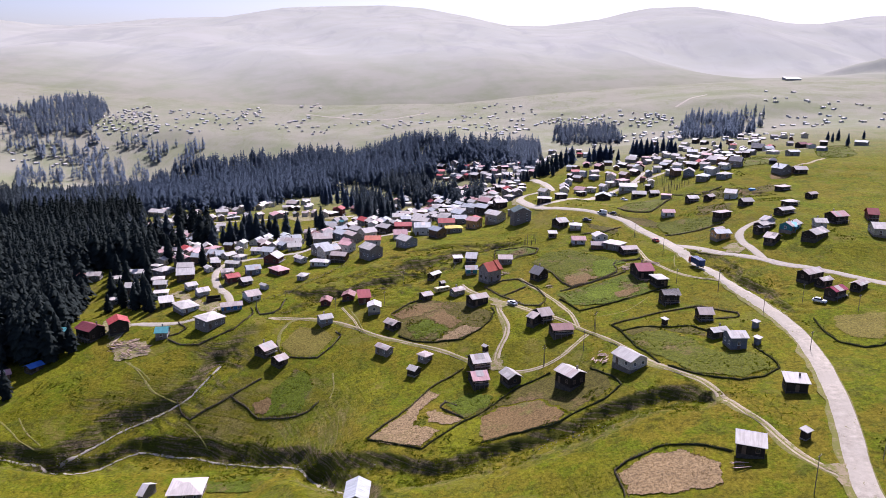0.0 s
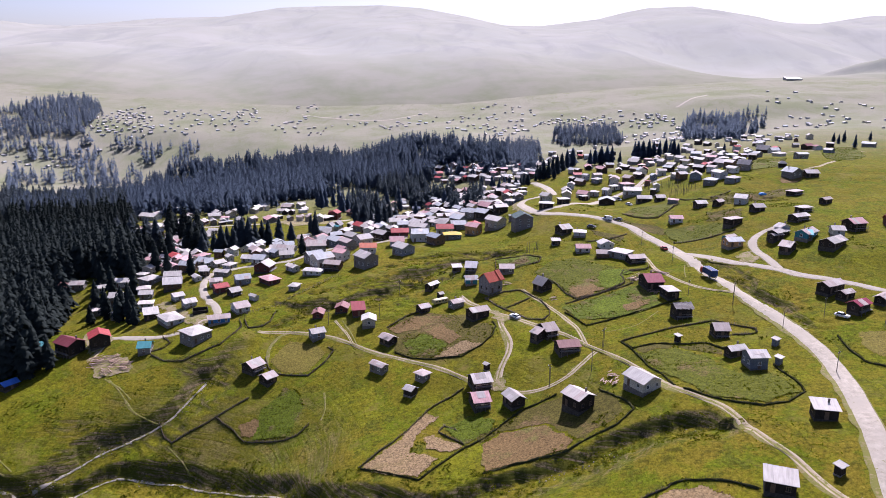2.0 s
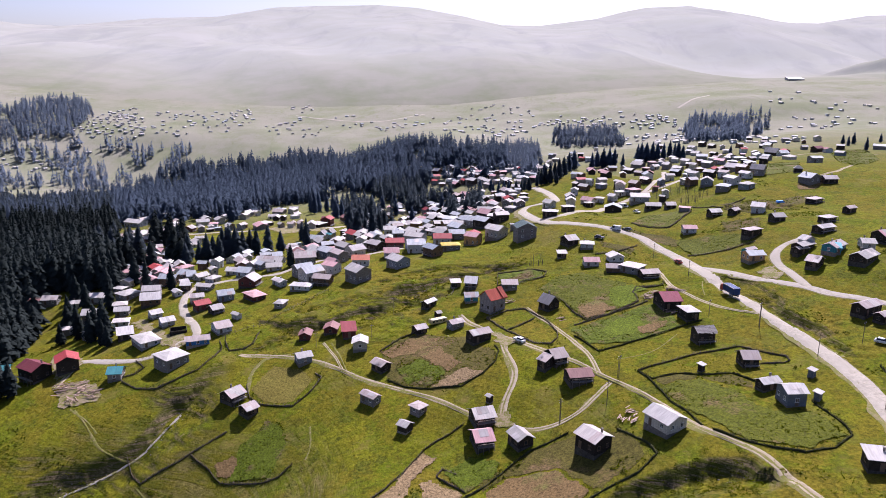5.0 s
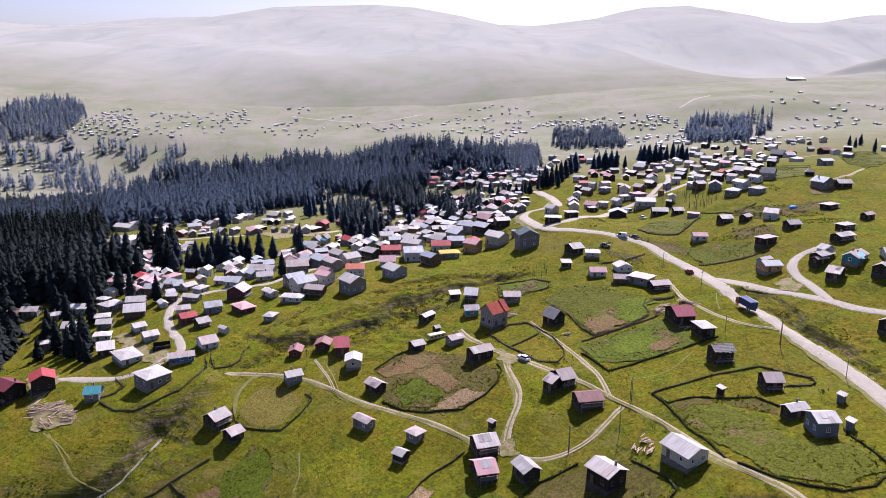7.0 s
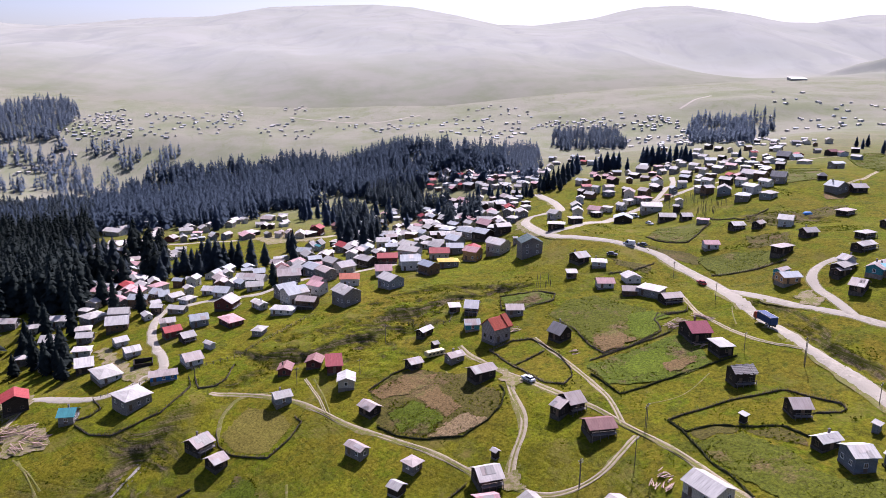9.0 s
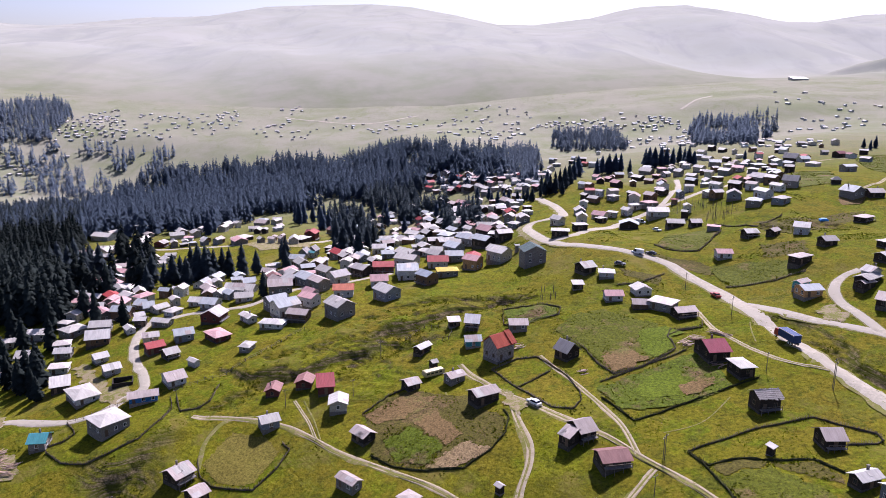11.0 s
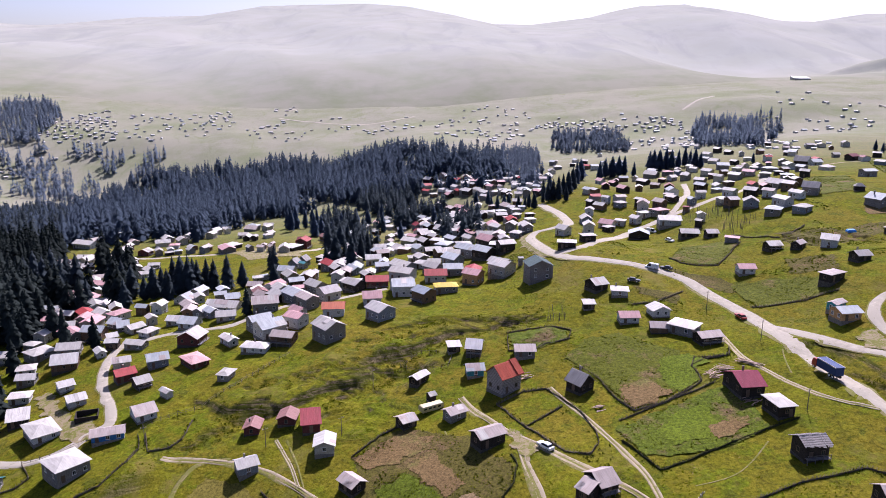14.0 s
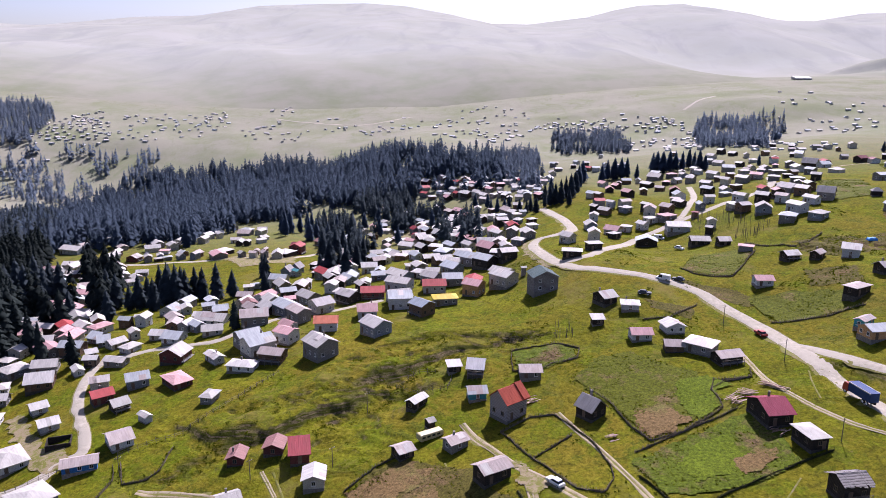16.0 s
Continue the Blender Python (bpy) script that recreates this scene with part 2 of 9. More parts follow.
WALL = {k: board_material(k, a, c) for k, a, c in (
    ("dark", (0.022, 0.017, 0.015), (0.055, 0.043, 0.037)), ("brown", (0.11, 0.065, 0.04), (0.19, 0.12, 0.08)),
    ("maroon", (0.10, 0.03, 0.03), (0.16, 0.055, 0.05)), ("grey", (0.17, 0.155, 0.145), (0.28, 0.26, 0.25)),
    ("bluegrey", (0.16, 0.18, 0.21), (0.25, 0.27, 0.31)), ("white", (0.42, 0.42, 0.42), (0.6, 0.6, 0.6)),
    ("cream", (0.45, 0.41, 0.35), (0.6, 0.56, 0.48)), ("turq", (0.04, 0.22, 0.28), (0.07, 0.32, 0.38)),
    ("blue", (0.04, 0.16, 0.46), (0.08, 0.25, 0.6)), ("orange", (0.40, 0.22, 0.10), (0.55, 0.33, 0.16)))}
WALL["block"] = board_material("block", (0.22, 0.19, 0.19), (0.34, 0.31, 0.31), 0.8)
WALL["patch"] = board_material("patch", (0.13, 0.095, 0.09), (0.26, 0.25, 0.25), 0.8)
STONE = plain_material("field_stone", (0.11, 0.095, 0.08), (0.24, 0.215, 0.19), 1.6, 0.9, 0, 0.2)
DARKSTONE = plain_material("dark_foundation_stone", (0.035, 0.030, 0.026), (0.10, 0.088, 0.075), 1.6, 0.95, 0, 0.2)
WATTLE = plain_material("wattle_wood", (0.07, 0.055, 0.038), (0.18, 0.145, 0.105), 1.5, 0.95, 0, 0.2)
BRUSH = foliage_material("hedge_brush", (0.030, 0.034, 0.014), (0.065, 0.065, 0.03), 0.8)
TIMBER = plain_material("sawn_timber", (0.18, 0.095, 0.065), (0.48, 0.37, 0.29), 1.0, 0.8, 0, 0.45)
POLEWOOD = plain_material("pole_wood", (0.10, 0.085, 0.07), (0.2, 0.17, 0.14), 2.0, 0.9)
GLASS = plain_material("window_glass", (0.02, 0.022, 0.028), (0.035, 0.04, 0.05), 0.8, 0.12)
TRIM = plain_material("painted_trim", (0.5, 0.5, 0.5), (0.68, 0.68, 0.68), 1.0)
DOOR = plain_material("door_wood", (0.09, 0.06, 0.04), (0.16, 0.11, 0.08), 1.0)
BARK = plain_material("spruce_bark", (0.06, 0.045, 0.035), (0.12, 0.095, 0.08), 3.0, 0.95)
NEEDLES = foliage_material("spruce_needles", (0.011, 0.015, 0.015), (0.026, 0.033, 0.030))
# blue distance haze is mixed into the base colours of the next three
FARNEEDLES_HAZED = foliage_material("far_needles_hazed", (0.088, 0.112, 0.148), (0.105, 0.132, 0.172), 0.2, 0.25, 0.75)
MIDNEEDLES_HAZED = foliage_material("valley_needles_hazed", (0.054, 0.074, 0.104), (0.066, 0.088, 0.121), 0.3, 0.25, 0.75)
EDGENEEDLES_HAZED = foliage_material("village_needles_hazed", (0.034, 0.044, 0.050), (0.052, 0.066, 0.075), 0.4, 0.3, 0.5)
SHRUB = foliage_material("shrub_leaves", (0.034, 0.046, 0.003), (0.080, 0.093, 0.006), 0.7, 0.35)
LEAFY = foliage_material("garden_leaves", (0.078, 0.100, 0.003), (0.138, 0.160, 0.006), 0.7, 0.55)
COARSE = foliage_material("coarse_grass_blades", (0.085, 0.090, 0.009), (0.150, 0.150, 0.017), 0.5, 0.5)
STRAW = foliage_material("straw_tufts", (0.17, 0.115, 0.05), (0.29, 0.205, 0.10), 0.7, 0.4)
BLUEPAINT = plain_material("blue_truck_paint", (0.012, 0.03, 0.10), (0.02, 0.05, 0.15), 0.6, 0.75)
WHITEPAINT = plain_material("white_car_paint", (0.62, 0.62, 0.64), (0.72, 0.72, 0.74), 0.6, 0.3)
DARKPAINT = plain_material("dark_car_paint", (0.03, 0.03, 0.035), (0.06, 0.06, 0.07), 0.6, 0.3)
REDPAINT = plain_material("red_car_paint", (0.3, 0.03, 0.03), (0.38, 0.05, 0.04), 0.6, 0.3)
RUBBER = plain_material("tyre_rubber", (0.015, 0.015, 0.015), (0.03, 0.03, 0.03), 3.0, 0.9)
CREAMPAINT = plain_material("faded_cream_paint", (0.46, 0.38, 0.19), (0.58, 0.50, 0.28), 0.6, 0.5)
TARP = plain_material("blue_tarpaulin", (0.03, 0.18, 0.5), (0.06, 0.3, 0.7), 0.6, 0.5)

# ---- the lie of the land ----
LAND_X = np.array([-1000, -650, -400, -250, -160, -100, -60, -20, 20, 60, 100, 150, 230, 400, 650, 1000], float)
LAND = {}


def land(y, *heights):
    """Heights of the land, in metres, along one line across the valley, y metres ahead of the start."""
    LAND[y] = heights


land(-100, -73.4, -44, -23.1, -10.4, -3, 1.4, 4, 3.6, 0.1, -5.2, -8.9, -5.3, 6.1, 30.5, 63.5, 107.9)
land(60, -78.6, -48.3, -27.6, -16.9, -10.5, -5, -2, 4.5, 9.7, 12.5, 16.4, 19.1, 24, 35.8, 51.5, 74.5)
land(150, -81.5, -50.8, -30, -20.3, -17.2, -15.5, -11.4, -1, 6.5, 17.4, 24.5, 29, 29.1, 36.1, 44.6, 56.3)
land(200, -82.9, -52.1, -31.2, -21, -18.7, -21.5, -15.3, 0.1, 6.5, 19.4, 24.1, 31, 30.1, 35.6, 40.9, 46.9)
land(240, -83.5, -53, -31.8, -20.2, -14.6, -6.2, -2.6, 5.2, 14.8, 19.7, 25.9, 32, 33.8, 35.9, 38.3, 40.3)
land(280, -83.1, -53.1, -32.1, -18.5, -8.7, 1.3, 5.6, 11.2, 16.5, 22, 28.3, 37.9, 37.4, 37, 36.4, 35.1)
land(320, -81.1, -52.3, -31.9, -17.8, -8.3, 4.2, 9.7, 15.2, 20.3, 25.9, 27.5, 41.7, 41.9, 38.8, 35.1, 31.6)
land(370, -76.2, -50, -31.4, -17.7, -2.2, 5.1, 11.2, 15.7, 18.5, 31.2, 32.4, 40.2, 45.3, 39.5, 34.4, 29.6)
land(440, -66.2, -46, -29.9, -19.3, -9.5, -3.4, 3, 8.8, 15.5, 27.2, 25.4, 42.1, 49.9, 37.2, 34.7, 29.7)
land(530, -48.9, -42, -28.9, -19.5, -15, -8.8, -8.1, -6, 4.4, 20.4, 31, 28.8, 41.4, 38.8, 36.8, 32.9)
land(650, -20.5, -39.2, -37.9, -25.2, -22.2, -20.4, -24.9, -27.2, -15.9, 2.2, 17.3, 15.6, 28.7, 41.9, 38.7, 40.5)
land(800, 17.6, -32, -51.2, -43.2, -33.8, -27.6, -26.6, -26.8, -17, -4.9, 2.7, 8.7, 18.2, 38.1, 36.5, 54.3)
land(1000, 60.7, -18.4, -58.9, -47.6, -32.5, -23, -7.9, 11.5, 16.1, 9.8, 5.2, 3.7, 10.7, 24.8, 50.6, 75.8)
land(1250, 60, 20, 0, -5, -2, 2, 8, 13, 17, 21, 24, 28, 36, 55, 75, 90)
land(1500, 75, 45, 30, 28, 30, 33, 34, 34, 36, 40, 44, 50, 58, 72, 88, 95)
land(1800, 95, 75, 66, 64, 64, 64, 64, 64, 64, 66, 68, 71, 75, 82, 92, 100)
land(2200, 130, 110, 101, 99, 99, 99, 99, 99, 99, 101, 103, 106, 110, 117, 127, 135)
LAND_Y = np.array(sorted(LAND), float)
LAND_Z = np.array([LAND[y] for y in sorted(LAND)], float)


def spline_weights(knots, v):
    """Weights of a smooth curve through the knots, at the places v."""
    v = np.clip(np.asarray(v, float), knots[0], knots[-1])
    n = len(knots)
    i = np.clip(np.searchsorted(knots, v, side="right") - 1, 0, n - 2)
    h = knots[i + 1] - knots[i]
    s = (v - knots[i]) / h
    w = np.zeros((v.size, n))
    k = np.arange(v.size)
    w[k, i] += 2 * s ** 3 - 3 * s * s + 1
    w[k, i + 1] += -2 * s ** 3 + 3 * s * s
    for step, slope in ((0, (s ** 3 - 2 * s * s + s) * h), (1, (s ** 3 - s * s) * h)):
        a, b = np.clip(i + step - 1, 0, n - 1), np.clip(i + step + 1, 0, n - 1)
        d = slope / (knots[b] - knots[a])
        w[k, b] += d
        w[k, a] -= d
    return w


def lattice(ix, iy, seed):
    a = np.sin(ix * 127.1 + iy * 311.7 + seed * 74.7) * 43758.5453
    return a - np.floor(a)


def relief(x, y, size, seed=0):
    """Smooth random relief between -1 and 1, with bumps of the given size."""
    u, v = x / size, y / size
    iu, iv = np.floor(u), np.floor(v)
    fu, fv = u - iu, v - iv
    fu, fv = fu * fu * (3 - 2 * fu), fv * fv * (3 - 2 * fv)
    a, b = lattice(iu, iv, seed), lattice(iu + 1, iv, seed)
    c, d = lattice(iu, iv + 1, seed), lattice(iu + 1, iv + 1, seed)
    return 2 * (a + (b - a) * fu + (c - a) * fv + (a - b - c + d) * fu * fv) - 1


def line_distance(x, y, line):
    """Distance from each place to a bent line."""
    best = np.full(np.shape(x), 1e9)
    for (ax, ay), (bx, by) in zip(line[:-1], line[1:]):
        ex, ey = bx - ax, by - ay
        s = np.clip(((x - ax) * ex + (y - ay) * ey) / (ex * ex + ey * ey), 0, 1)
        best = np.minimum(best, np.hypot(x - ax - s * ex, y - ay - s * ey))
    return best


def signed_distance(x, y, line):
    """Distance to a bent line, positive on the left of its direction."""
    best, side = np.full(np.shape(x), 1e9), np.ones(np.shape(x))
    for (ax, ay), (bx, by) in zip(line[:-1], line[1:]):
        ex, ey = bx - ax, by - ay
        s = np.clip(((x - ax) * ex + (y - ay) * ey) / (ex * ex + ey * ey), 0, 1)
        d = np.hypot(x - ax - s * ex, y - ay - s * ey)
        side = np.where(d < best, np.sign(ex * (y - ay) - ey * (x - ax)), side)
        best = np.minimum(best, d)
    return best * side


GULLIES = []


def gully(depth, width, *line):
    GULLIES.append((depth, width, line))


gully(3.0, 8.5, (-139.8, 207.0), (-127.8, 206.7), (-120.7, 206.1), (-113.2, 207.0), (-106.9, 208.4), (-96.6, 209.9), (-85.5, 210.0), (-76.8, 207.8), (-69.5, 203.2), (-58.8, 200.1), (-42.0, 189.1), (-33.2, 180.2), (-25.8, 170.8), (-19.0, 160.7), (-15.2, 153.4))
gully(2.8, 8.5, (-30.6, 180.2), (-23.9, 175.2), (-17.7, 171.1), (-9.2, 166.4), (-1.3, 165.5), (7.5, 166.9), (17.1, 168.7), (26.0, 170.2), (34.9, 171.2), (41.9, 174.4), (49.2, 174.8), (55.6, 174.9), (62.9, 173.0))
gully(2.6, 9, (-121.2, 209.2), (-111.2, 216.0), (-100.8, 221.1), (-90.9, 226.2), (-83.6, 233.9), (-79.5, 246.4))
gully(1.4, 13, (-24.1, 288.7), (-16.3, 300.8), (-9.2, 311.5), (-3.1, 316.1), (6.2, 324.1), (19.7, 328.8), (29.1, 328.0))
gully(1.6, 8, (-9.1, 308.2), (-3.1, 315.7), (3.3, 321.2), (10.0, 325.5), (19.4, 326.0), (25.4, 328.4))
gully(1.5, 7, (-21.1, 298.1), (-15.6, 301.5), (-8.8, 302.3), (-2.9, 305.1))
gully(1.3, 7, (-49.5, 303.5), (-35.8, 305.0), (-27.9, 309.0), (-22.0, 322.0), (-11.5, 323.0))
gully(1.3, 6, (-60.6, 277.1), (-54.6, 281.8), (-48.4, 287.4), (-38.0, 289.2), (-32.6, 292.9), (-25.6, 298.4))
gully(1.2, 6, (-14.6, 329.3), (3.6, 334.5), (17.6, 335.3))

gully(1.0, 4.5, (102.1, 273.4), (106.0, 260.7), (110.0, 247.4), (113.8, 238.5))
gully(1.1, 5, (103.4, 284.6), (108.1, 263.9), (110.8, 244.6), (112.5, 226.1))
gully(1.2, 6, (139.1, 373.7), (142.5, 361.6), (155.9, 367.1), (161.1, 358.1))
gully(1.0, 5, (-67.1, 297.7), (-55.4, 288.6), (-46.7, 291.2), (-37.2, 303.1))


def base_height(x, y):
    x, y = np.asarray(x, float).ravel(), np.asarray(y, float).ravel()
    out = np.empty(x.size)
    for k in range(0, x.size, 40000):
        s = slice(k, k + 40000)
        out[s] = np.einsum("ij,ik,jk->i", spline_weights(LAND_Y, y[s]), spline_weights(LAND_X, x[s]), LAND_Z, optimize=True)
    return out


BANKS = [
    (2.3, 8.5, 27, ((-60.6, 277.1), (-54.6, 281.8), (-48.4, 287.4), (-38.0, 289.2), (-32.6, 292.9), (-25.6, 298.4), (-19.0, 303.7), (-8.6, 312.8), (3.3, 322.3))),
    (2.4, 8, 22, ((-92.0, 239.5), (-82.0, 247.0), (-74.0, 254.5), (-66.0, 261.5), (-58.0, 267.5))),
]


def ground_height(x, y):
    """Height of the ground at places x, y (arrays)."""
    shape = np.shape(x)
    x, y = np.asarray(x, float).ravel(), np.asarray(y, float).ravel()
    z = base_height(x, y)
    far = np.clip((y - 500) / 700, 0, 1)
    rolling = far * np.clip((1440 - y) / 200, 0, 1)
    z = z + 0.55 * relief(x, y, 23, 1) + 0.3 * relief(x, y, 9, 2) + rolling * (7 * relief(x, y, 170, 3) + 3 * relief(x, y, 60, 6))
    bumps = np.zeros(x.size)
    flank = np.clip(relief(x, y, 55, 9), 0, 1) * 0.5
    hatch = relief((x + y) * 0.9, (y - x) * 0.3, 1.7, 7) + 0.6 * relief(x, y, 1.5, 8)
    for depth, width, line in GULLIES:
        if x.size < 6 and np.hypot(np.mean(x) - line[len(line) // 2][0], np.mean(y) - line[len(line) // 2][1]) > 130:
            continue
        d = signed_distance(x + 2.5 * relief(x, y, 14, 4), y + 2.5 * relief(x, y, 14, 5), line)
        # a steep eroded bank on the left of the stream, a gentle meadow slope on the right
        away = np.where(d > 0, d / (0.55 * width), -d / (1.25 * width))
        s = np.clip(1.08 - away, 0, 1)
        z = z - depth * s * s * (3 - 2 * s)
        d = np.abs(d)
        bumps = np.maximum(bumps, np.clip(1.3 - away, 0, 1) * np.clip(away * 3, 0.2, 1))
        if depth < 2:
            flank = np.maximum(flank, np.clip(2.4 - d / width, 0, 1))
    # brows: the meadow swells left of the line and breaks off steeply towards it
    for rise, steep, back, line in BANKS:
        if x.size < 6 and np.hypot(np.mean(x) - line[len(line) // 2][0], np.mean(y) - line[len(line) // 2][1]) > 100:
            continue
        d = signed_distance(x + 2.5 * relief(x, y, 14, 4), y + 2.5 * relief(x, y, 14, 5), line)
        up, down = np.clip((d + 1) / steep, 0, 1), np.clip((back - d) / (back - steep), 0, 1)
        (ax, ay), (bx, by) = line[0], line[-1]
        long = math.hypot(bx - ax, by - ay)
        along = ((x - ax) * (bx - ax) + (y - ay) * (by - ay)) / long
        end = np.clip((np.minimum(along, long - along) - 3) / 13, 0, 1)
        swell = up * up * (3 - 2 * up) * down * down * (3 - 2 * down) * end * end * (3 - 2 * end)
        z = z + rise * swell
        flank = np.maximum(flank, 1.2 * np.clip(4 * swell * (1 - swell), 0, 1) * (d < steep))
    z = z + bumps * 0.42 * hatch
    # cattle steps along the slope: flat treads and short steep risers
    turn = z / 1.05 + 1.5 * relief(x, y, 12, 10) + 0.7 * relief(x, y, 4, 11)
    rest = turn - np.floor(turn)
    riser = np.clip((rest - 0.55) / 0.45, 0, 1)
    z = z + 0.7 * (riser * riser * (3 - 2 * riser) - rest + 0.35) * flank * (1 - far) * np.clip(0.7 + relief(x, y, 8, 12), 0, 1)
    return z.reshape(shape)


def gz(x, y):
    return float(ground_height(np.array([x]), np.array([y]))[0])


# ---- mesh helpers ----
def part(name, bm, mat, parent=None, label="", matrix=None):
    me = bpy.data.meshes.new(name)
    bm.to_mesh(me)
    bm.free()
    me.materials.append(mat)
    ob = new(name, me)
    ob.parent = parent
    if matrix is not None:
        ob.matrix_basis = matrix
    return tagged(ob, label)


def sharing(name, me, parent, matrix=None):
    ob = new(name, me)
    ob.parent = parent
    if matrix is not None:
        ob.matrix_basis = matrix
    return ob


def add_box(bm, x0, x1, y0, y1, z0, z1, m=None):
    c = [(x, y, z) for z in (z0, z1) for x, y in ((x0, y0), (x1, y0), (x1, y1), (x0, y1))]
    v = [bm.verts.new(m @ Vector(p) if m else p) for p in c]
    for f in ((3, 2, 1, 0), (4, 5, 6, 7), (0, 1, 5, 4), (1, 2, 6, 5), (2, 3, 7, 6), (3, 0, 4, 7)):
        bm.faces.new([v[i] for i in f])


def add_slab(bm, pts, thick):
    """A flat polygon of corners (counter-clockwise from above) with thickness downwards."""
    top = [bm.verts.new(p) for p in pts]
    low = [bm.verts.new((p[0], p[1], p[2] - thick)) for p in pts]
    bm.faces.new(top)
    bm.faces.new(low[::-1])
    n = len(pts)
    for i in range(n):
        j = (i + 1) % n
        bm.faces.new((top[j], top[i], low[i], low[j]))


def add_tube(bm, a, b, ra, rb, sides=6):
    a, b = Vector(a), Vector(b)
    q = (b - a).to_track_quat("Z", "Y")
    ring = [[bm.verts.new(p + q @ Vector((r * math.cos(2 * math.pi * k / sides), r * math.sin(2 * math.pi * k / sides), 0))) for k in range(sides)] for p, r in ((a, ra), (b, rb))]
    for k in range(sides):
        j = (k + 1) % sides
        bm.faces.new((ring[0][k], ring[0][j], ring[1][j], ring[1][k]))
    bm.faces.new(ring[1])
    bm.faces.new(ring[0][::-1])


def raw_mesh(name, verts, faces, mat):
    """A mesh from arrays; faces all of one size."""
    me = bpy.data.meshes.new(name)
    verts, faces = np.asarray(verts, np.float32), np.asarray(faces, np.int32)
    k = faces.shape[1]
    me.vertices.add(len(verts))
    me.vertices.foreach_set("co", verts.ravel())
    me.loops.add(faces.size)
    me.loops.foreach_set("vertex_index", faces.ravel())
    me.polygons.add(len(faces))
    me.polygons.foreach_set("loop_start", np.arange(0, faces.size, k, dtype=np.int32))
    me.update(calc_edges=True)
    me.validate()
    me.materials.append(mat)
    return me


# ---- ground ----
def spread(near0, near1, step, far0, far1, growth):
    mid = list(np.arange(near0, near1 + step / 2, step))
    lo, hi, s = [], [], step
    p = near0
    while p > far0:
        s *= growth
        p -= s
        lo.append(p)
    s, p = step, near1
    while p < far1:
        s *= growth
        p += s
        hi.append(p)
    return np.array(lo[::-1] + mid + hi)


gx = spread(-150, 120, 0.75, -1500, 1500, 1.03)
gy = spread(150, 345, 0.6, -600, 1500, 1.012)
GX, GY = np.meshgrid(gx, gy)
GZ = ground_height(GX, GY)
nx, ny = len(gx), len(gy)
idx = np.arange(nx * ny).reshape(ny, nx)
quads = np.stack([idx[:-1, :-1], idx[:-1, 1:], idx[1:, 1:], idx[1:, :-1]], -1).reshape(-1, 4)
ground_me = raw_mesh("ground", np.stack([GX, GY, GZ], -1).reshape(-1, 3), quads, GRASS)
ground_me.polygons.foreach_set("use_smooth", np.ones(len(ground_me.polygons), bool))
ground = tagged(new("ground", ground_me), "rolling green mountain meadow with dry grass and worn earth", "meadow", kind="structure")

# far mountains round the valley
RIDGE_X = np.array([-3249, -2689, -2132, -1857, -1585, -1341, -1045, -910, -774, -614, -292, -105, 110, 272, 461, 568, 728, 859, 965, 1178, 1342, 1588, 1690, 1773, 2012, 2438, 3248], float)
RIDGE_Z = np.array([74, 147, 240, 279, 303, 326, 335, 357, 379, 386, 395, 384, 348, 307, 309, 323, 343, 377, 397, 407, 366, 325, 318, 334, 372, 386, 359], float)


def mountain_height(x, y):
    s = np.clip((y - 1480) / (3600 - 1480), 0, 1)
    edge = base_height(np.clip(x, -1000, 1000), np.full(x.shape, 1480.0)).reshape(x.shape)
    top = np.interp(x + 60 * relief(x, y, 500, 21) * (1 - s), RIDGE_X, RIDGE_Z)
    fold = 46 * relief(x + 0.35 * y, y * 0.42, 360, 22) + 12 * relief(x - 0.25 * y, y * 0.4, 160, 23) + 3 * relief(x + 0.2 * y, y * 0.5, 60, 24)
    rise = 0.75 * (1 - (1 - s) ** 1.5) + 0.25 * s ** 3
    body = edge + (top - edge) * rise + fold * np.sin(math.pi * s) ** 0.7
    # a side valley, and before it a nearer spur that comes down from the right
    hollow = np.clip((x - 430) / 300, 0, 1)
    body = body - 75 * hollow * hollow * (3 - 2 * hollow) * np.exp(-((y - 2050) / 400) ** 2)
    u = (x - 864) / 193
    crest = 93 + 52 * u - 4 * np.abs(relief(x, y * 0.5, 110, 25))
    spur = crest - np.where(y > 1790, 0.42, 0.52) * np.abs(y - 1790 - 30 * relief(x, y, 200, 26))
    body = np.where((x > 560) & (u < 6), np.maximum(body, spur), body)
    return np.where(y > 3600, top - (y - 3600) * 0.3, body) - 4 * np.clip(1 - s / 0.06, 0, 1)


mx = np.linspace(-3300, 3300, 330)
my = np.concatenate([np.linspace(1470, 3600, 190), np.linspace(3620, 4300, 10)])
MX, MY = np.meshgrid(mx, my)
MZ = mountain_height(MX, MY)
idx = np.arange(len(mx) * len(my)).reshape(len(my), len(mx))
quads = np.stack([idx[:-1, :-1], idx[:-1, 1:], idx[1:, 1:], idx[1:, :-1]], -1).reshape(-1, 4)
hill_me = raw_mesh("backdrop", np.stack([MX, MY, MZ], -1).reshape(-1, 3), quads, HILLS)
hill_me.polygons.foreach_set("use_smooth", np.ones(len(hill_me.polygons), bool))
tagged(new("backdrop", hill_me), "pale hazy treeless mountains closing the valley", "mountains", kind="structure")


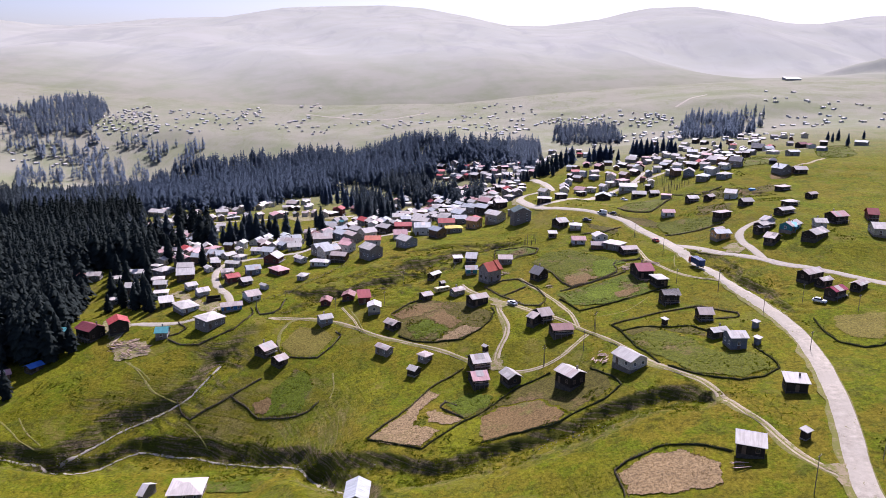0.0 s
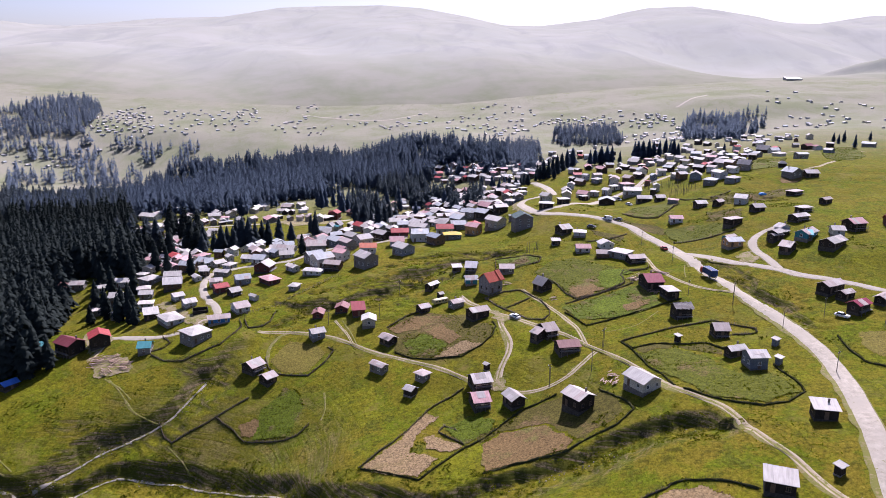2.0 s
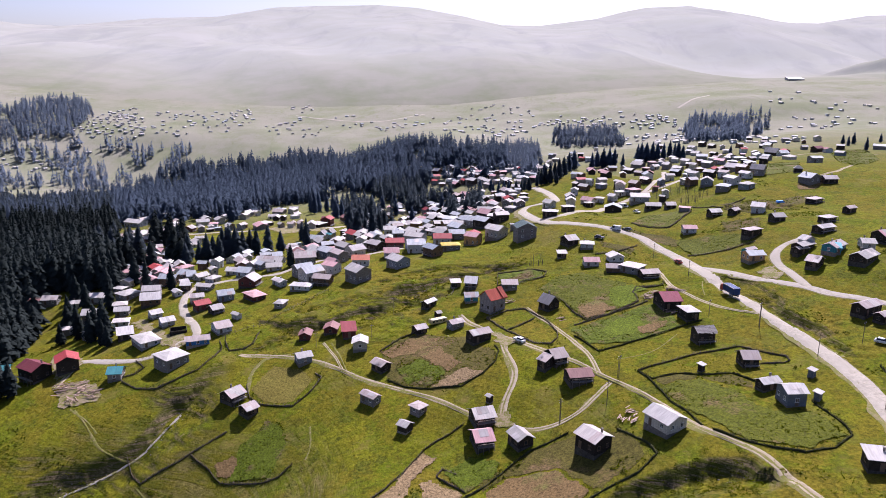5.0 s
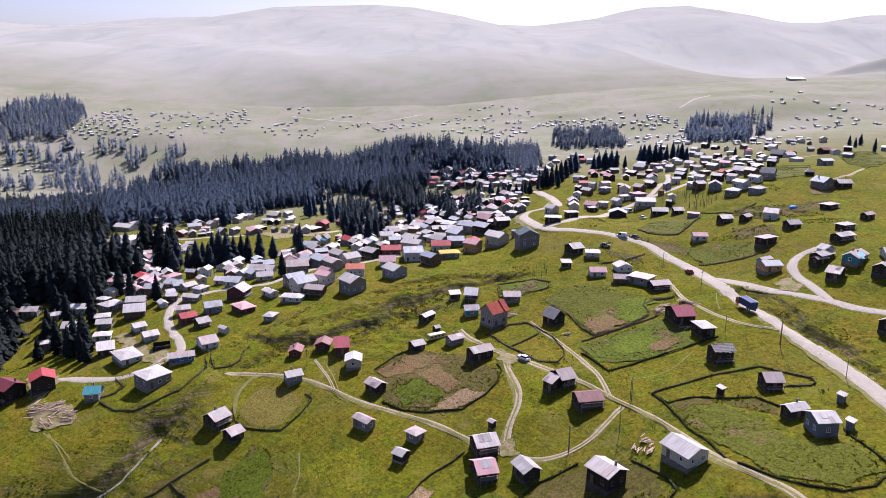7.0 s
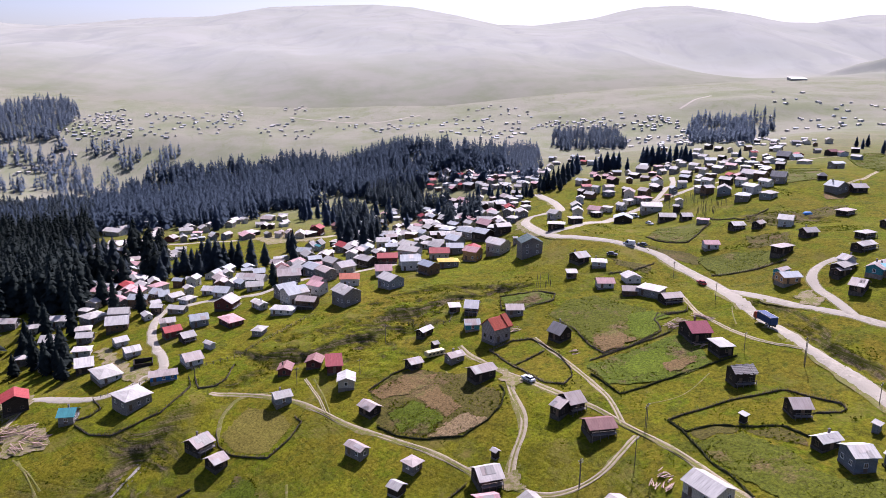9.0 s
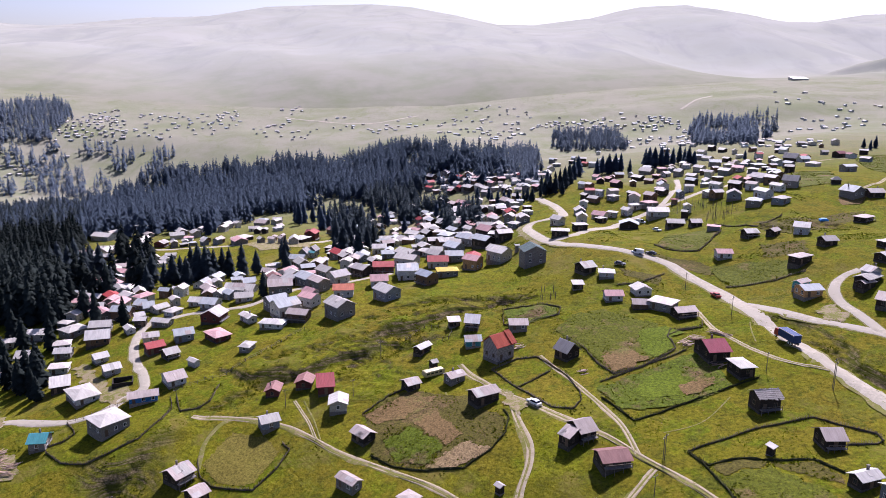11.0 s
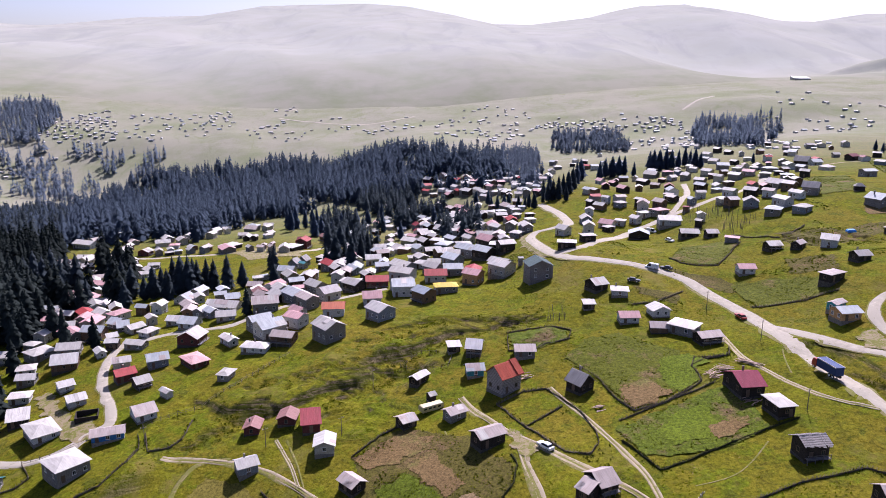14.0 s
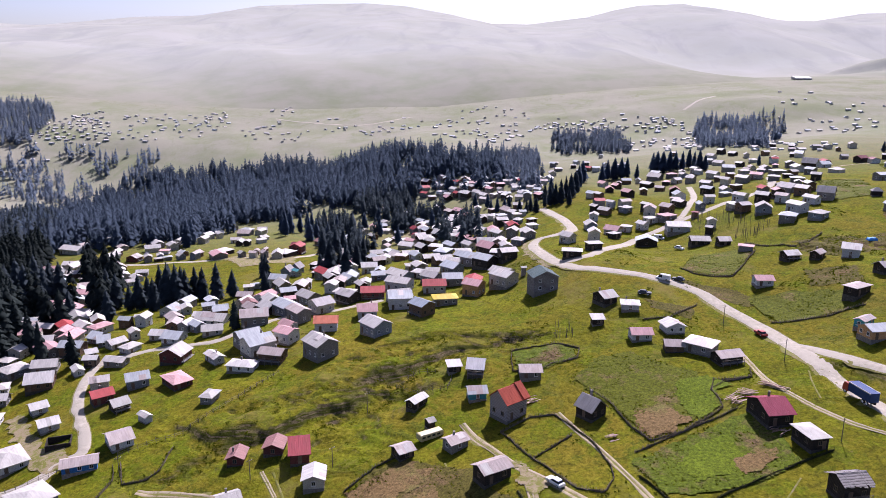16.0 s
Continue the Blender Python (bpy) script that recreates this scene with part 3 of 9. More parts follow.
# ---- roads and plots ----
def smooth_line(pts, step):
    """Points every step metres along a soft curve through pts."""
    p = np.array(pts, float)
    for _ in range(2):
        q = np.empty((2 * len(p) - 2, 2))
        q[0::2], q[1::2] = 0.75 * p[:-1] + 0.25 * p[1:], 0.25 * p[:-1] + 0.75 * p[1:]
        p = np.vstack([p[:1], q, p[-1:]])
    d = np.concatenate([[0], np.cumsum(np.hypot(*np.diff(p, axis=0).T))])
    s = np.linspace(0, d[-1], max(2, int(d[-1] / step) + 1))
    return np.stack([np.interp(s, d, p[:, 0]), np.interp(s, d, p[:, 1])], -1)


ROAD_LINES = []


def ribbon(name, pts, width, mat, lift, label, category, rough_edge=0.25, step=1.5, kind="structure"):
    p = smooth_line(pts, step)
    ROAD_LINES.append((pts, width))
    t = np.gradient(p, axis=0)
    t /= np.hypot(*t.T)[:, None]
    side = np.stack([t[:, 1], -t[:, 0]], -1)
    across = np.array([-0.5, -0.32, -0.12, 0.12, 0.32, 0.5])
    wob = 1 + rough_edge * relief(p[:, 0] * 1.0, p[:, 1], 5, 31)[:, None] * np.array([1, 0, 0, 0, 0, 0]) + rough_edge * relief(p[:, 0], p[:, 1], 6, 32)[:, None] * np.array([0, 0, 0, 0, 0, 1])
    v = p[:, None, :] + side[:, None, :] * (across[None, :, None] * width * wob[:, :, None])
    z = ground_height(v[..., 0], v[..., 1])
    zc = ground_height(p[:, 0], p[:, 1])
    z = 0.6 * z + 0.4 * zc[:, None] + lift + np.array([-0.35, 0.04, 0.06, 0.06, 0.04, -0.35]) * (0.5 if lift < 0.2 else 1)
    z[:, 1:-1] = np.maximum(z[:, 1:-1], ground_height(v[:, 1:-1, 0], v[:, 1:-1, 1]) + 0.05)
    n = len(p)
    idx = np.arange(n * 6).reshape(n, 6)
    quads = np.stack([idx[:-1, :-1], idx[:-1, 1:], idx[1:, 1:], idx[1:, :-1]], -1).reshape(-1, 4)
    me = raw_mesh(name, np.concatenate([v, z[..., None]], -1).reshape(-1, 3), quads, mat)
    me.polygons.foreach_set("use_smooth", np.ones(len(me.polygons), bool))
    if mat is GRAVEL and step < 3:
        # scuffed earth along both verges
        ribbon("verge", pts, width * 1.22, WORN, lift * 0.3, "scuffed bare verge beside the road", "verge", 0.3)
    return tagged(new(name, me), label, category, kind=kind)


def offset_line(pts, d):
    p = smooth_line(pts, 3.0)
    t = np.gradient(p, axis=0)
    t /= np.hypot(*t.T)[:, None]
    w = d + 0.25 * relief(p[:, 0], p[:, 1], 12, 33)
    return [(float(a), float(c)) for a, c in p + np.stack([t[:, 1], -t[:, 0]], -1) * np.asarray(w)[:, None]]


def dirt_track(pts, width, label, category):
    """A farm track: two worn wheel ruts with a grassy strip between them."""
    ROAD_LINES.append((pts, width))
    for s in (-1, 1):
        ribbon("track", offset_line(pts, s * width * 0.2), width * 0.36, DIRT, 0.07, label, category, 1.3)
    ribbon("track", pts, width * 0.84, WORN, 0.04, label, category, 0.9)


def inside(x, y, poly):
    p = np.array(poly, float)
    r = np.zeros(np.shape(x), bool)
    for (ax, ay), (bx, by) in zip(p, np.roll(p, -1, axis=0)):
        hit = ((ay > y) != (by > y)) & (x < (bx - ax) * (y - ay) / (by - ay + 1e-12) + ax)
        r ^= hit
    return r


def plot_patch(kind, label, *poly, lift=0.0):
    """A garden plot or field: a soft-edged sheet of its own soil just above the meadow."""
    p = np.array(poly, float)
    step = 0.45
    xs, ys = np.arange(p[:, 0].min() - 1, p[:, 0].max() + 1, step), np.arange(p[:, 1].min() - 1, p[:, 1].max() + 1, step)
    X, Y = np.meshgrid(xs, ys)
    wx, wy = X + 0.6 * relief(X, Y, 4, 41) + 0.5 * relief(X, Y, 1.3, 45), Y + 0.6 * relief(X, Y, 4, 42) + 0.5 * relief(X, Y, 1.3, 46)
    if kind == "yard":
        wx, wy = wx + 1.3 * relief(X, Y, 2.5, 47), wy + 1.3 * relief(X, Y, 2.5, 48)
    keep = inside(wx, wy, poly)
    Z = lift + ground_height(X, Y) + (0.0 if kind in ("rough", "yellow") else 0.13) + (0.10 * relief(X, Y, 1.1, 43) + 0.1 if kind in ("crop", "weeds") else 0.04 * relief(X, Y, 1.5, 44) + 0.09)
    idx = np.arange(X.size).reshape(X.shape)
    quads = np.stack([idx[:-1, :-1], idx[:-1, 1:], idx[1:, 1:], idx[1:, :-1]], -1)
    quads = quads[keep[:-1, :-1] & keep[1:, 1:] & keep[:-1, 1:] & keep[1:, :-1]]
    used, inv = np.unique(quads, return_inverse=True)
    co = np.stack([X, Y, Z], -1).reshape(-1, 3)[used]
    me = raw_mesh("garden_plot", co, inv.reshape(-1, 4), SOIL[kind])
    me.polygons.foreach_set("use_smooth", np.ones(len(me.polygons), bool))
    tagged(new("garden_plot", me), label, "garden plot", "garden plots", "structure")
    if kind in ("crop", "weeds", "stubble", "rough"):
        PLANTED.append((kind, poly))


PLANTED = []
ribbon("road", [(92.0, -60.0), (86.0, 0.0), (82.0, 60.0), (81.8, 100.0), (82.9, 123.3), (85.8, 132.7), (89.9, 143.4), (94.2, 155.7), (99.2, 171.8), (105.1, 192.9), (107.0, 211.0), (106.3, 227.2), (102.0, 255.8), (101.1, 269.0), (98.7, 285.4), (98.9, 303.7), (96.6, 321.3), (91.1, 336.6), (87.7, 349.2), (78.4, 356.5), (67.0, 362.0), (58.4, 372.0), (53.7, 375.5), (49.3, 389.3), (46.4, 411.7), (45.4, 431.7), (50.0, 445.4), (57.7, 443.5), (68.5, 451.5), (69.9, 479.7), (67.1, 505.0), (66.2, 540.1)], 6.0, GRAVEL, 0.25, "wide pale gravel road through the village", "road", 0.1)
ribbon("road", [(49.6, 391.1), (55.6, 385.1), (66.9, 392.9), (92.3, 443.7), (117.2, 455.7), (133.3, 460.4), (150.4, 469.3), (188.8, 519.5), (203.5, 540.2), (217.0, 573.9)], 5, GRAVEL, 0.16, "pale gravel village lane", "lane")
ribbon("road", [(117.2, 455.7), (127.7, 469.5), (155.5, 533.7), (177.2, 604.7)], 4, GRAVEL, 0.16, "pale gravel village lane", "lane")
ribbon("road", [(99.7, 303.1), (105.8, 290.6), (113.8, 276.6), (122.1, 266.3), (127.3, 258.4), (133.6, 254.3), (147.8, 238.4), (165.9, 214.0)], 4, GRAVEL, 0.16, "pale gravel village lane", "lane")
ribbon("road", [(122.1, 266.3), (122.6, 277.6), (122.0, 287.6), (124.1, 296.5), (131.4, 305.2), (137.5, 306.6)], 3.5, GRAVEL, 0.16, "pale gravel village lane", "lane")
dirt_track([(84.0, 303.3), (83.7, 281.8), (88.3, 271.1), (92.6, 259.7), (100.2, 252.0)], 2.132, "worn dirt track across the meadow", "track")
dirt_track([(-68.5, 271.6), (-64.6, 270.7), (-62.3, 270.9), (-50.3, 267.8), (-41.0, 263.2), (-32.6, 256.4), (-25.5, 248.8), (-16.4, 241.9), (-7.9, 235.7), (0.1, 229.5), (6.0, 223.0), (10.9, 218.3), (17.1, 215.0)], 2.46, "worn dirt track across the meadow", "track")
dirt_track([(7.9, 283.8), (10.6, 277.4), (14.9, 270.3), (18.1, 263.4), (21.3, 259.2), (25.2, 255.0), (29.5, 249.0), (34.5, 243.5), (39.7, 236.7), (44.2, 229.2), (48.3, 221.9), (55.5, 209.3), (60.5, 193.0), (66.2, 183.4), (70.2, 178.1), (71.0, 169.1), (73.6, 160.2), (75.8, 154.7), (76.5, 146.7), (78.3, 138.9), (81.1, 133.0), (82.9, 130.4)], 2.788, "worn dirt track across the meadow", "track")
dirt_track([(20.3, 258.4), (20.4, 250.5), (21.7, 243.0), (22.9, 236.5), (21.8, 231.3), (19.6, 225.5), (18.0, 220.9), (17.3, 215.0)], 2.624, "worn dirt track across the meadow", "track")
dirt_track([(31.5, 283.3), (34.9, 273.1), (38.5, 262.0), (42.2, 249.2), (44.6, 241.2), (45.2, 233.2), (45.4, 227.6)], 2.132, "worn dirt track across the meadow", "track")
dirt_track([(17.5, 214.9), (21.4, 209.9), (28.0, 208.3), (34.4, 209.8), (39.9, 213.7), (47.4, 221.2)], 2.296, "worn dirt track across the meadow", "track")
ribbon("road", [(-128.9, 281.2), (-117.8, 279.0), (-106.1, 275.3), (-99.8, 276.4), (-95.4, 280.3), (-92.7, 286.2), (-88.2, 289.2), (-92.8, 299.2), (-100.2, 310.8), (-106.1, 324.1), (-110.2, 339.8), (-109.8, 349.2), (-102.2, 351.3), (-93.1, 355.1), (-82.4, 353.7), (-70.5, 352.7), (-55.1, 372.1), (-42.8, 372.3), (-30.8, 374.7), (-17.8, 382.1)], 3.6, GRAVEL, 0.16, "pale gravel village lane", "lane")
ribbon("road", [(-187.2, 554.0), (-154.3, 552.2), (-130.1, 551.8), (-104.3, 543.7), (-83.7, 536.9), (-70.0, 561.5)], 4, GRAVEL, 0.16, "pale gravel village lane", "lane")
dirt_track([(-129.4, 264.6), (-129.2, 269.2), (-128.5, 278.7), (-127.5, 280.6)], 2.46, "worn dirt track across the meadow", "track")
dirt_track([(-40.0, 273.6), (-34.8, 264.4), (-30.6, 254.3)], 1.312, "worn dirt track across the meadow", "track")
dirt_track([(340.3, 597.1), (320.8, 629.8), (298.8, 633.5), (267.6, 614.4)], 2.46, "worn dirt track across the meadow", "track")
dirt_track([(280.0, 513.7), (219.7, 429.6), (201.1, 416.6)], 2.46, "worn dirt track across the meadow", "track")
ribbon("road", [(-266.5, 1476.5), (-221.3, 1542.7), (-171.5, 1633.1), (-148.1, 1741.5)], 5, GRAVEL, 0.3, "pale dirt road on the far slope", "lane", step=6.0)
ribbon("road", [(-266.8, 1404.1), (-172.6, 1342.7), (-89.2, 1334.1), (-28.7, 1386.5)], 6, GRAVEL, 0.3, "pale dirt road on the far slope", "lane", step=6.0)
ribbon("road", [(370.3, 1180.9), (397.2, 1213.7), (452.0, 1279.5)], 5, GRAVEL, 0.3, "pale dirt road on the far slope", "lane", step=6.0)
plot_patch("rough", "rough weedy ground inside the garden fence", (-15.6, 243.9), (-9.7, 239.9), (-1.5, 235.2), (7.1, 234.0), (13.4, 238.0), (17.4, 243.5), (18.4, 249.3), (13.0, 256.0), (9.0, 264.5), (1.5, 268.5), (-7.0, 272.5), (-13.1, 269.8), (-18.9, 263.0), (-16.8, 253.0))
plot_patch("rough", "rough weedy ground below the houses", (7.5, 201.5), (16.0, 195.0), (24.0, 201.5), (33.0, 203.0), (44.0, 198.5), (48.0, 192.0), (48.5, 186.5), (36.0, 179.5), (33.8, 180.0), (29.0, 191.5), (16.3, 192.6), (11.2, 187.0))
plot_patch("rough", "rough weedy ground inside the garden fence", (58.4, 219.0), (65.0, 220.0), (71.5, 218.2), (78.6, 216.8), (81.6, 211.5), (80.0, 207.0), (70.1, 217.9), (59.0, 213.9))
plot_patch("weeds", "dark green garden plot behind the houses", (214.6, 514.7), (231.3, 501.3), (195.5, 428.5), (176.8, 427.3))
plot_patch("brown", "dry brown garden plot", (183.8, 405.8), (196.3, 415.4), (196.4, 403.7), (186.8, 392.5), (178.2, 392.4))
plot_patch("rough", "rough weedy strip on the slope", (124.3, 351.3), (138.3, 344.6), (133.0, 328.8), (120.5, 337.0))
plot_patch("rough", "rough weedy strip on the slope", (152.8, 372.9), (171.8, 381.8), (183.1, 381.7), (172.7, 368.7), (148.9, 356.7))
plot_patch("rough", "rough weedy strip below the lane", (86.1, 357.0), (100.4, 345.9), (104.7, 333.3), (99.6, 332.8), (84.3, 349.9))
plot_patch("rough", "rough weedy hollow beside the house", (68.3, 340.1), (82.6, 333.8), (79.7, 325.8), (68.5, 333.4))
plot_patch("weeds", "dark green garden plot behind the houses", (324.7, 640.7), (351.3, 637.1), (328.9, 577.1), (237.6, 451.8))
plot_patch("rough", "rough weedy strip on the slope", (136.6, 384.8), (158.2, 379.1), (155.4, 361.6), (132.5, 360.5))
plot_patch("brown", "dry brown corner of the garden", (48.0, 279.5), (54.0, 278.1), (57.9, 270.8), (56.4, 267.4), (48.9, 267.3), (47.4, 273.7))
plot_patch("crop", "lush bright green corner of the garden", (61.3, 279.4), (65.5, 282.9), (70.4, 282.4), (69.3, 276.7), (62.0, 273.0))
plot_patch("brown", "dry brown strip of the garden", (66.3, 260.0), (73.2, 259.6), (74.5, 254.8), (67.6, 252.7))
plot_patch("tan", "bare tan mown garden plot", (-20.4, 183.4), (-12.5, 192.6), (-3.8, 208.1), (-0.6, 204.1), (-6.3, 196.1), (-7.8, 188.1), (0.2, 182.3), (-5.5, 174.6), (-15.9, 179.6))
plot_patch("tan", "bare tan mown garden plot", (-5.3, 194.5), (-1.7, 195.3), (6.8, 188.1), (2.8, 184.7), (-3.3, 187.9))
plot_patch("brown", "dry brown garden plot", (11.6, 186.6), (16.3, 192.1), (28.6, 191.2), (33.4, 179.3), (30.8, 175.8), (21.8, 175.7), (11.0, 174.0), (10.1, 178.0))
plot_patch("crop", "green vegetable plot", (1.1, 197.9), (8.6, 203.5), (15.9, 199.1), (13.7, 193.3), (6.4, 188.7))
plot_patch("stubble", "plot of pale corn stubble in rows", (40.1, 146.3), (48.3, 150.5), (55.1, 150.0), (61.2, 143.6), (59.4, 135.0), (49.6, 134.3), (39.8, 136.9))
plot_patch("weeds", "overgrown dark green garden plot", (57.9, 213.5), (70.1, 217.6), (76.1, 206.0), (78.8, 195.5), (88.7, 193.7), (90.3, 181.4), (78.8, 177.4), (68.8, 183.7), (62.2, 199.5))
plot_patch("weeds", "overgrown dark green garden plot", (44.2, 305.4), (55.8, 307.1), (63.2, 297.8), (68.3, 293.6), (69.1, 276.0), (49.9, 266.7), (44.6, 282.1), (37.5, 296.9), (41.4, 300.4))
plot_patch("crop", "green vegetable plot", (42.5, 258.3), (67.5, 271.0), (77.4, 274.0), (76.4, 251.5), (57.3, 246.0), (45.9, 245.9))
plot_patch("crop", "green vegetable plot", (23.7, 315.5), (36.0, 317.9), (41.8, 313.0), (40.3, 307.6), (31.1, 303.8), (24.0, 304.5))
plot_patch("weeds", "overgrown dark green garden plot", (101.5, 339.4), (114.2, 337.8), (126.9, 327.7), (124.3, 315.2), (115.1, 317.1), (102.5, 320.3), (101.0, 329.5))
plot_patch("weeds", "overgrown dark green garden plot", (91.0, 369.6), (100.9, 388.5), (111.0, 387.2), (122.9, 383.9), (112.4, 367.6), (104.0, 357.3), (93.0, 364.5))
plot_patch("crop", "green vegetable plot", (-69.8, 190.6), (-53.2, 184.2), (-51.4, 175.7), (-66.8, 183.0))
plot_patch("brown", "dry brown garden plot", (-19.1, 263.1), (-9.8, 269.0), (0.5, 267.5), (-0.9, 263.7), (-7.9, 257.4), (-15.9, 256.7))
plot_patch("crop", "green vegetable plot", (-12.7, 248.9), (-7.0, 254.6), (-2.6, 251.2), (2.5, 242.1), (-2.3, 236.3), (-9.8, 240.9))
plot_patch("brown", "dry brown garden plot", (-6.1, 256.2), (0.0, 260.7), (7.5, 245.3), (2.5, 242.5), (-2.6, 251.2))
plot_patch("tan", "bare tan mown garden plot", (-2.7, 235.8), (4.9, 242.1), (9.0, 241.8), (13.7, 238.3), (8.7, 234.2), (4.0, 233.8))
plot_patch("brown", "dry brown garden plot", (-63.3, 221.9), (-58.5, 224.3), (-55.6, 223.0), (-56.8, 216.6), (-61.1, 217.2))
plot_patch("yellow", "yellowish fenced hay meadow", (-60.3, 251.9), (-55.0, 264.0), (-45.0, 259.8), (-39.5, 252.5), (-44.7, 241.9), (-54.5, 244.5))
plot_patch("yellow", "yellowish fenced hay meadow", (120.4, 213.4), (127.8, 213.0), (136.8, 212.1), (125.0, 191.8), (118.4, 195.5), (117.3, 203.4))
plot_patch("crop", "green vegetable plot", (-51.2, 236.2), (-46.4, 233.8), (-42.8, 225.0), (-44.5, 211.8), (-57.5, 215.1), (-57.1, 227.4), (-55.2, 228.5))
plot_patch("lush", "bright green corner of a weedy garden plot", (62.2, 289.0), (70.4, 290.9), (74.7, 285.8), (78.4, 286.9), (70.6, 282.7), (67.6, 275.3), (62.3, 270.9), (60.2, 274.0), (60.3, 281.2), lift=0.12)
plot_patch("brown", "dug brown corner of a weedy garden plot", (47.3, 277.3), (56.6, 279.9), (60.8, 271.4), (55.3, 268.2), (49.4, 266.3), lift=0.12)
plot_patch("lush", "bright green middle of a garden plot", (51.7, 256.0), (58.6, 263.5), (65.7, 264.8), (66.7, 256.8), (62.0, 251.1), (53.9, 249.0), lift=0.12)
plot_patch("brown", "dry brown strip in a garden plot", (63.4, 255.7), (67.6, 257.7), (73.2, 254.3), (66.8, 250.7), (63.1, 250.7), lift=0.16)
plot_patch("yard", "bare trodden yard between houses", (-124.9, 316.1), (-121.1, 319.4), (-102.8, 296.1), (-89.1, 287.4), (-90.6, 280.5), (-98.3, 282.4), (-110.8, 297.3))
plot_patch("yard", "bare trodden yard between houses", (-144.8, 291.0), (-141.7, 296.6), (-128.8, 282.8), (-127.7, 271.8), (-132.5, 270.0))
plot_patch("yard", "bare trodden yard between houses", (-128.5, 263.0), (-121.3, 267.0), (-111.1, 260.0), (-108.9, 252.0), (-116.1, 250.6), (-121.4, 250.5))
plot_patch("yard", "bare trodden yard between houses", (41.5, 442.0), (46.5, 447.7), (47.2, 436.9), (44.6, 405.9), (49.3, 383.9), (43.9, 388.9), (40.4, 417.0))
plot_patch("yard", "bare trodden yard between houses", (113.2, 287.6), (119.2, 287.9), (120.4, 278.8), (117.0, 275.7), (113.3, 279.5))
plot_patch("yard", "bare trodden yard between houses", (17.5, 267.0), (22.2, 260.0), (25.1, 254.0), (21.2, 249.5), (18.4, 256.9))
plot_patch("yard", "bare trodden yard between houses", (14.6, 218.9), (19.7, 219.5), (20.4, 212.6), (16.1, 211.9), (10.8, 215.9))
plot_patch("yard", "bare trodden yard between houses", (80.7, 135.9), (85.9, 136.2), (81.6, 127.0), (79.9, 129.5))
plot_patch("yard", "bare trodden yard between houses", (-35.3, 705.5), (-8.3, 726.8), (8.2, 662.9), (-7.2, 645.3), (-24.6, 648.6))
plot_patch("yard", "bare trodden yard between houses", (-128.8, 553.0), (-109.9, 562.6), (-84.7, 561.5), (-76.8, 523.3), (-105.4, 513.9))


# ---- houses ----
HOUSES = []


def ribbed_sheet(bm, w, rows, rib, thick=0.09):
    """One connected roof sheet of width w along x with raised seams; rows: (y, z) down the slope."""
    n = max(3, int(w / rib))
    cols = []
    for k in range(n + 1):
        x = -w / 2 + w * k / n
        for dx, up in ((-0.07, 0), (-0.035, 0.025), (0.035, 0.025), (0.07, 0)):
            cols.append((min(w / 2, max(-w / 2, x + dx)), up))
    top = [[bm.verts.new((x, y, z + up)) for x, up in cols] for y, z in rows]
    low = [[bm.verts.new((x, y, z - thick)) for x in (-w / 2, w / 2)] for y, z in rows]
    for a, c in zip(top[:-1], top[1:]):
        for k in range(len(cols) - 1):
            if cols[k][0] < cols[k + 1][0] or cols[k][1] != cols[k + 1][1]:
                bm.faces.new((a[k], a[k + 1], c[k + 1], c[k]))
    for (a, c), (ta, tc) in zip(zip(low[:-1], low[1:]), zip(top[:-1], top[1:])):
        bm.faces.new((a[1], a[0], c[0], c[1]))
        bm.faces.new((a[0], ta[0], tc[0], c[0]))
        bm.faces.new((ta[-1], a[1], c[1], tc[-1]))
    bm.faces.new(top[0][::-1] + low[0])
    bm.faces.new(low[-1][::-1] + top[-1])


def gable_roof(bm, w, d, z, rise, rib=0.85):
    """Two ribbed slopes, ridge along x, over a plan of w by d."""
    ribbed_sheet(bm, w, [(-d / 2, z), (-0.14, z + rise - 0.02), (0, z + rise + 0.05), (0.14, z + rise - 0.02), (d / 2, z)], rib)


def hip_roof(bm, w, d, z, rise, thick=0.1):
    hw, hd = w / 2, d / 2
    r = max(0.3, hw - hd * 0.95) if w >= d else 0.3
    base = [bm.verts.new((x, y, z)) for x, y in ((-hw, -hd), (hw, -hd), (hw, hd), (-hw, hd))]
    low = [bm.verts.new((x, y, z - thick)) for x, y in ((-hw, -hd), (hw, -hd), (hw, hd), (-hw, hd))]
    p, q = bm.verts.new((-r, 0, z + rise)), bm.verts.new((r, 0, z + rise))
    a, b, c, e = base
    for f in ((a, b, q, p), (c, e, p, q), (b, c, q), (e, a, p)):
        bm.faces.new(f)
    for k in range(4):
        bm.faces.new((base[(k + 1) % 4], base[k], low[k], low[(k + 1) % 4]))
    bm.faces.new(low[::-1])


def mono_roof(bm, w, d, z, rise, rib=0.9):
    ribbed_sheet(bm, w, [(-d / 2, z), (0, z + rise / 2), (d / 2, z + rise)], rib)


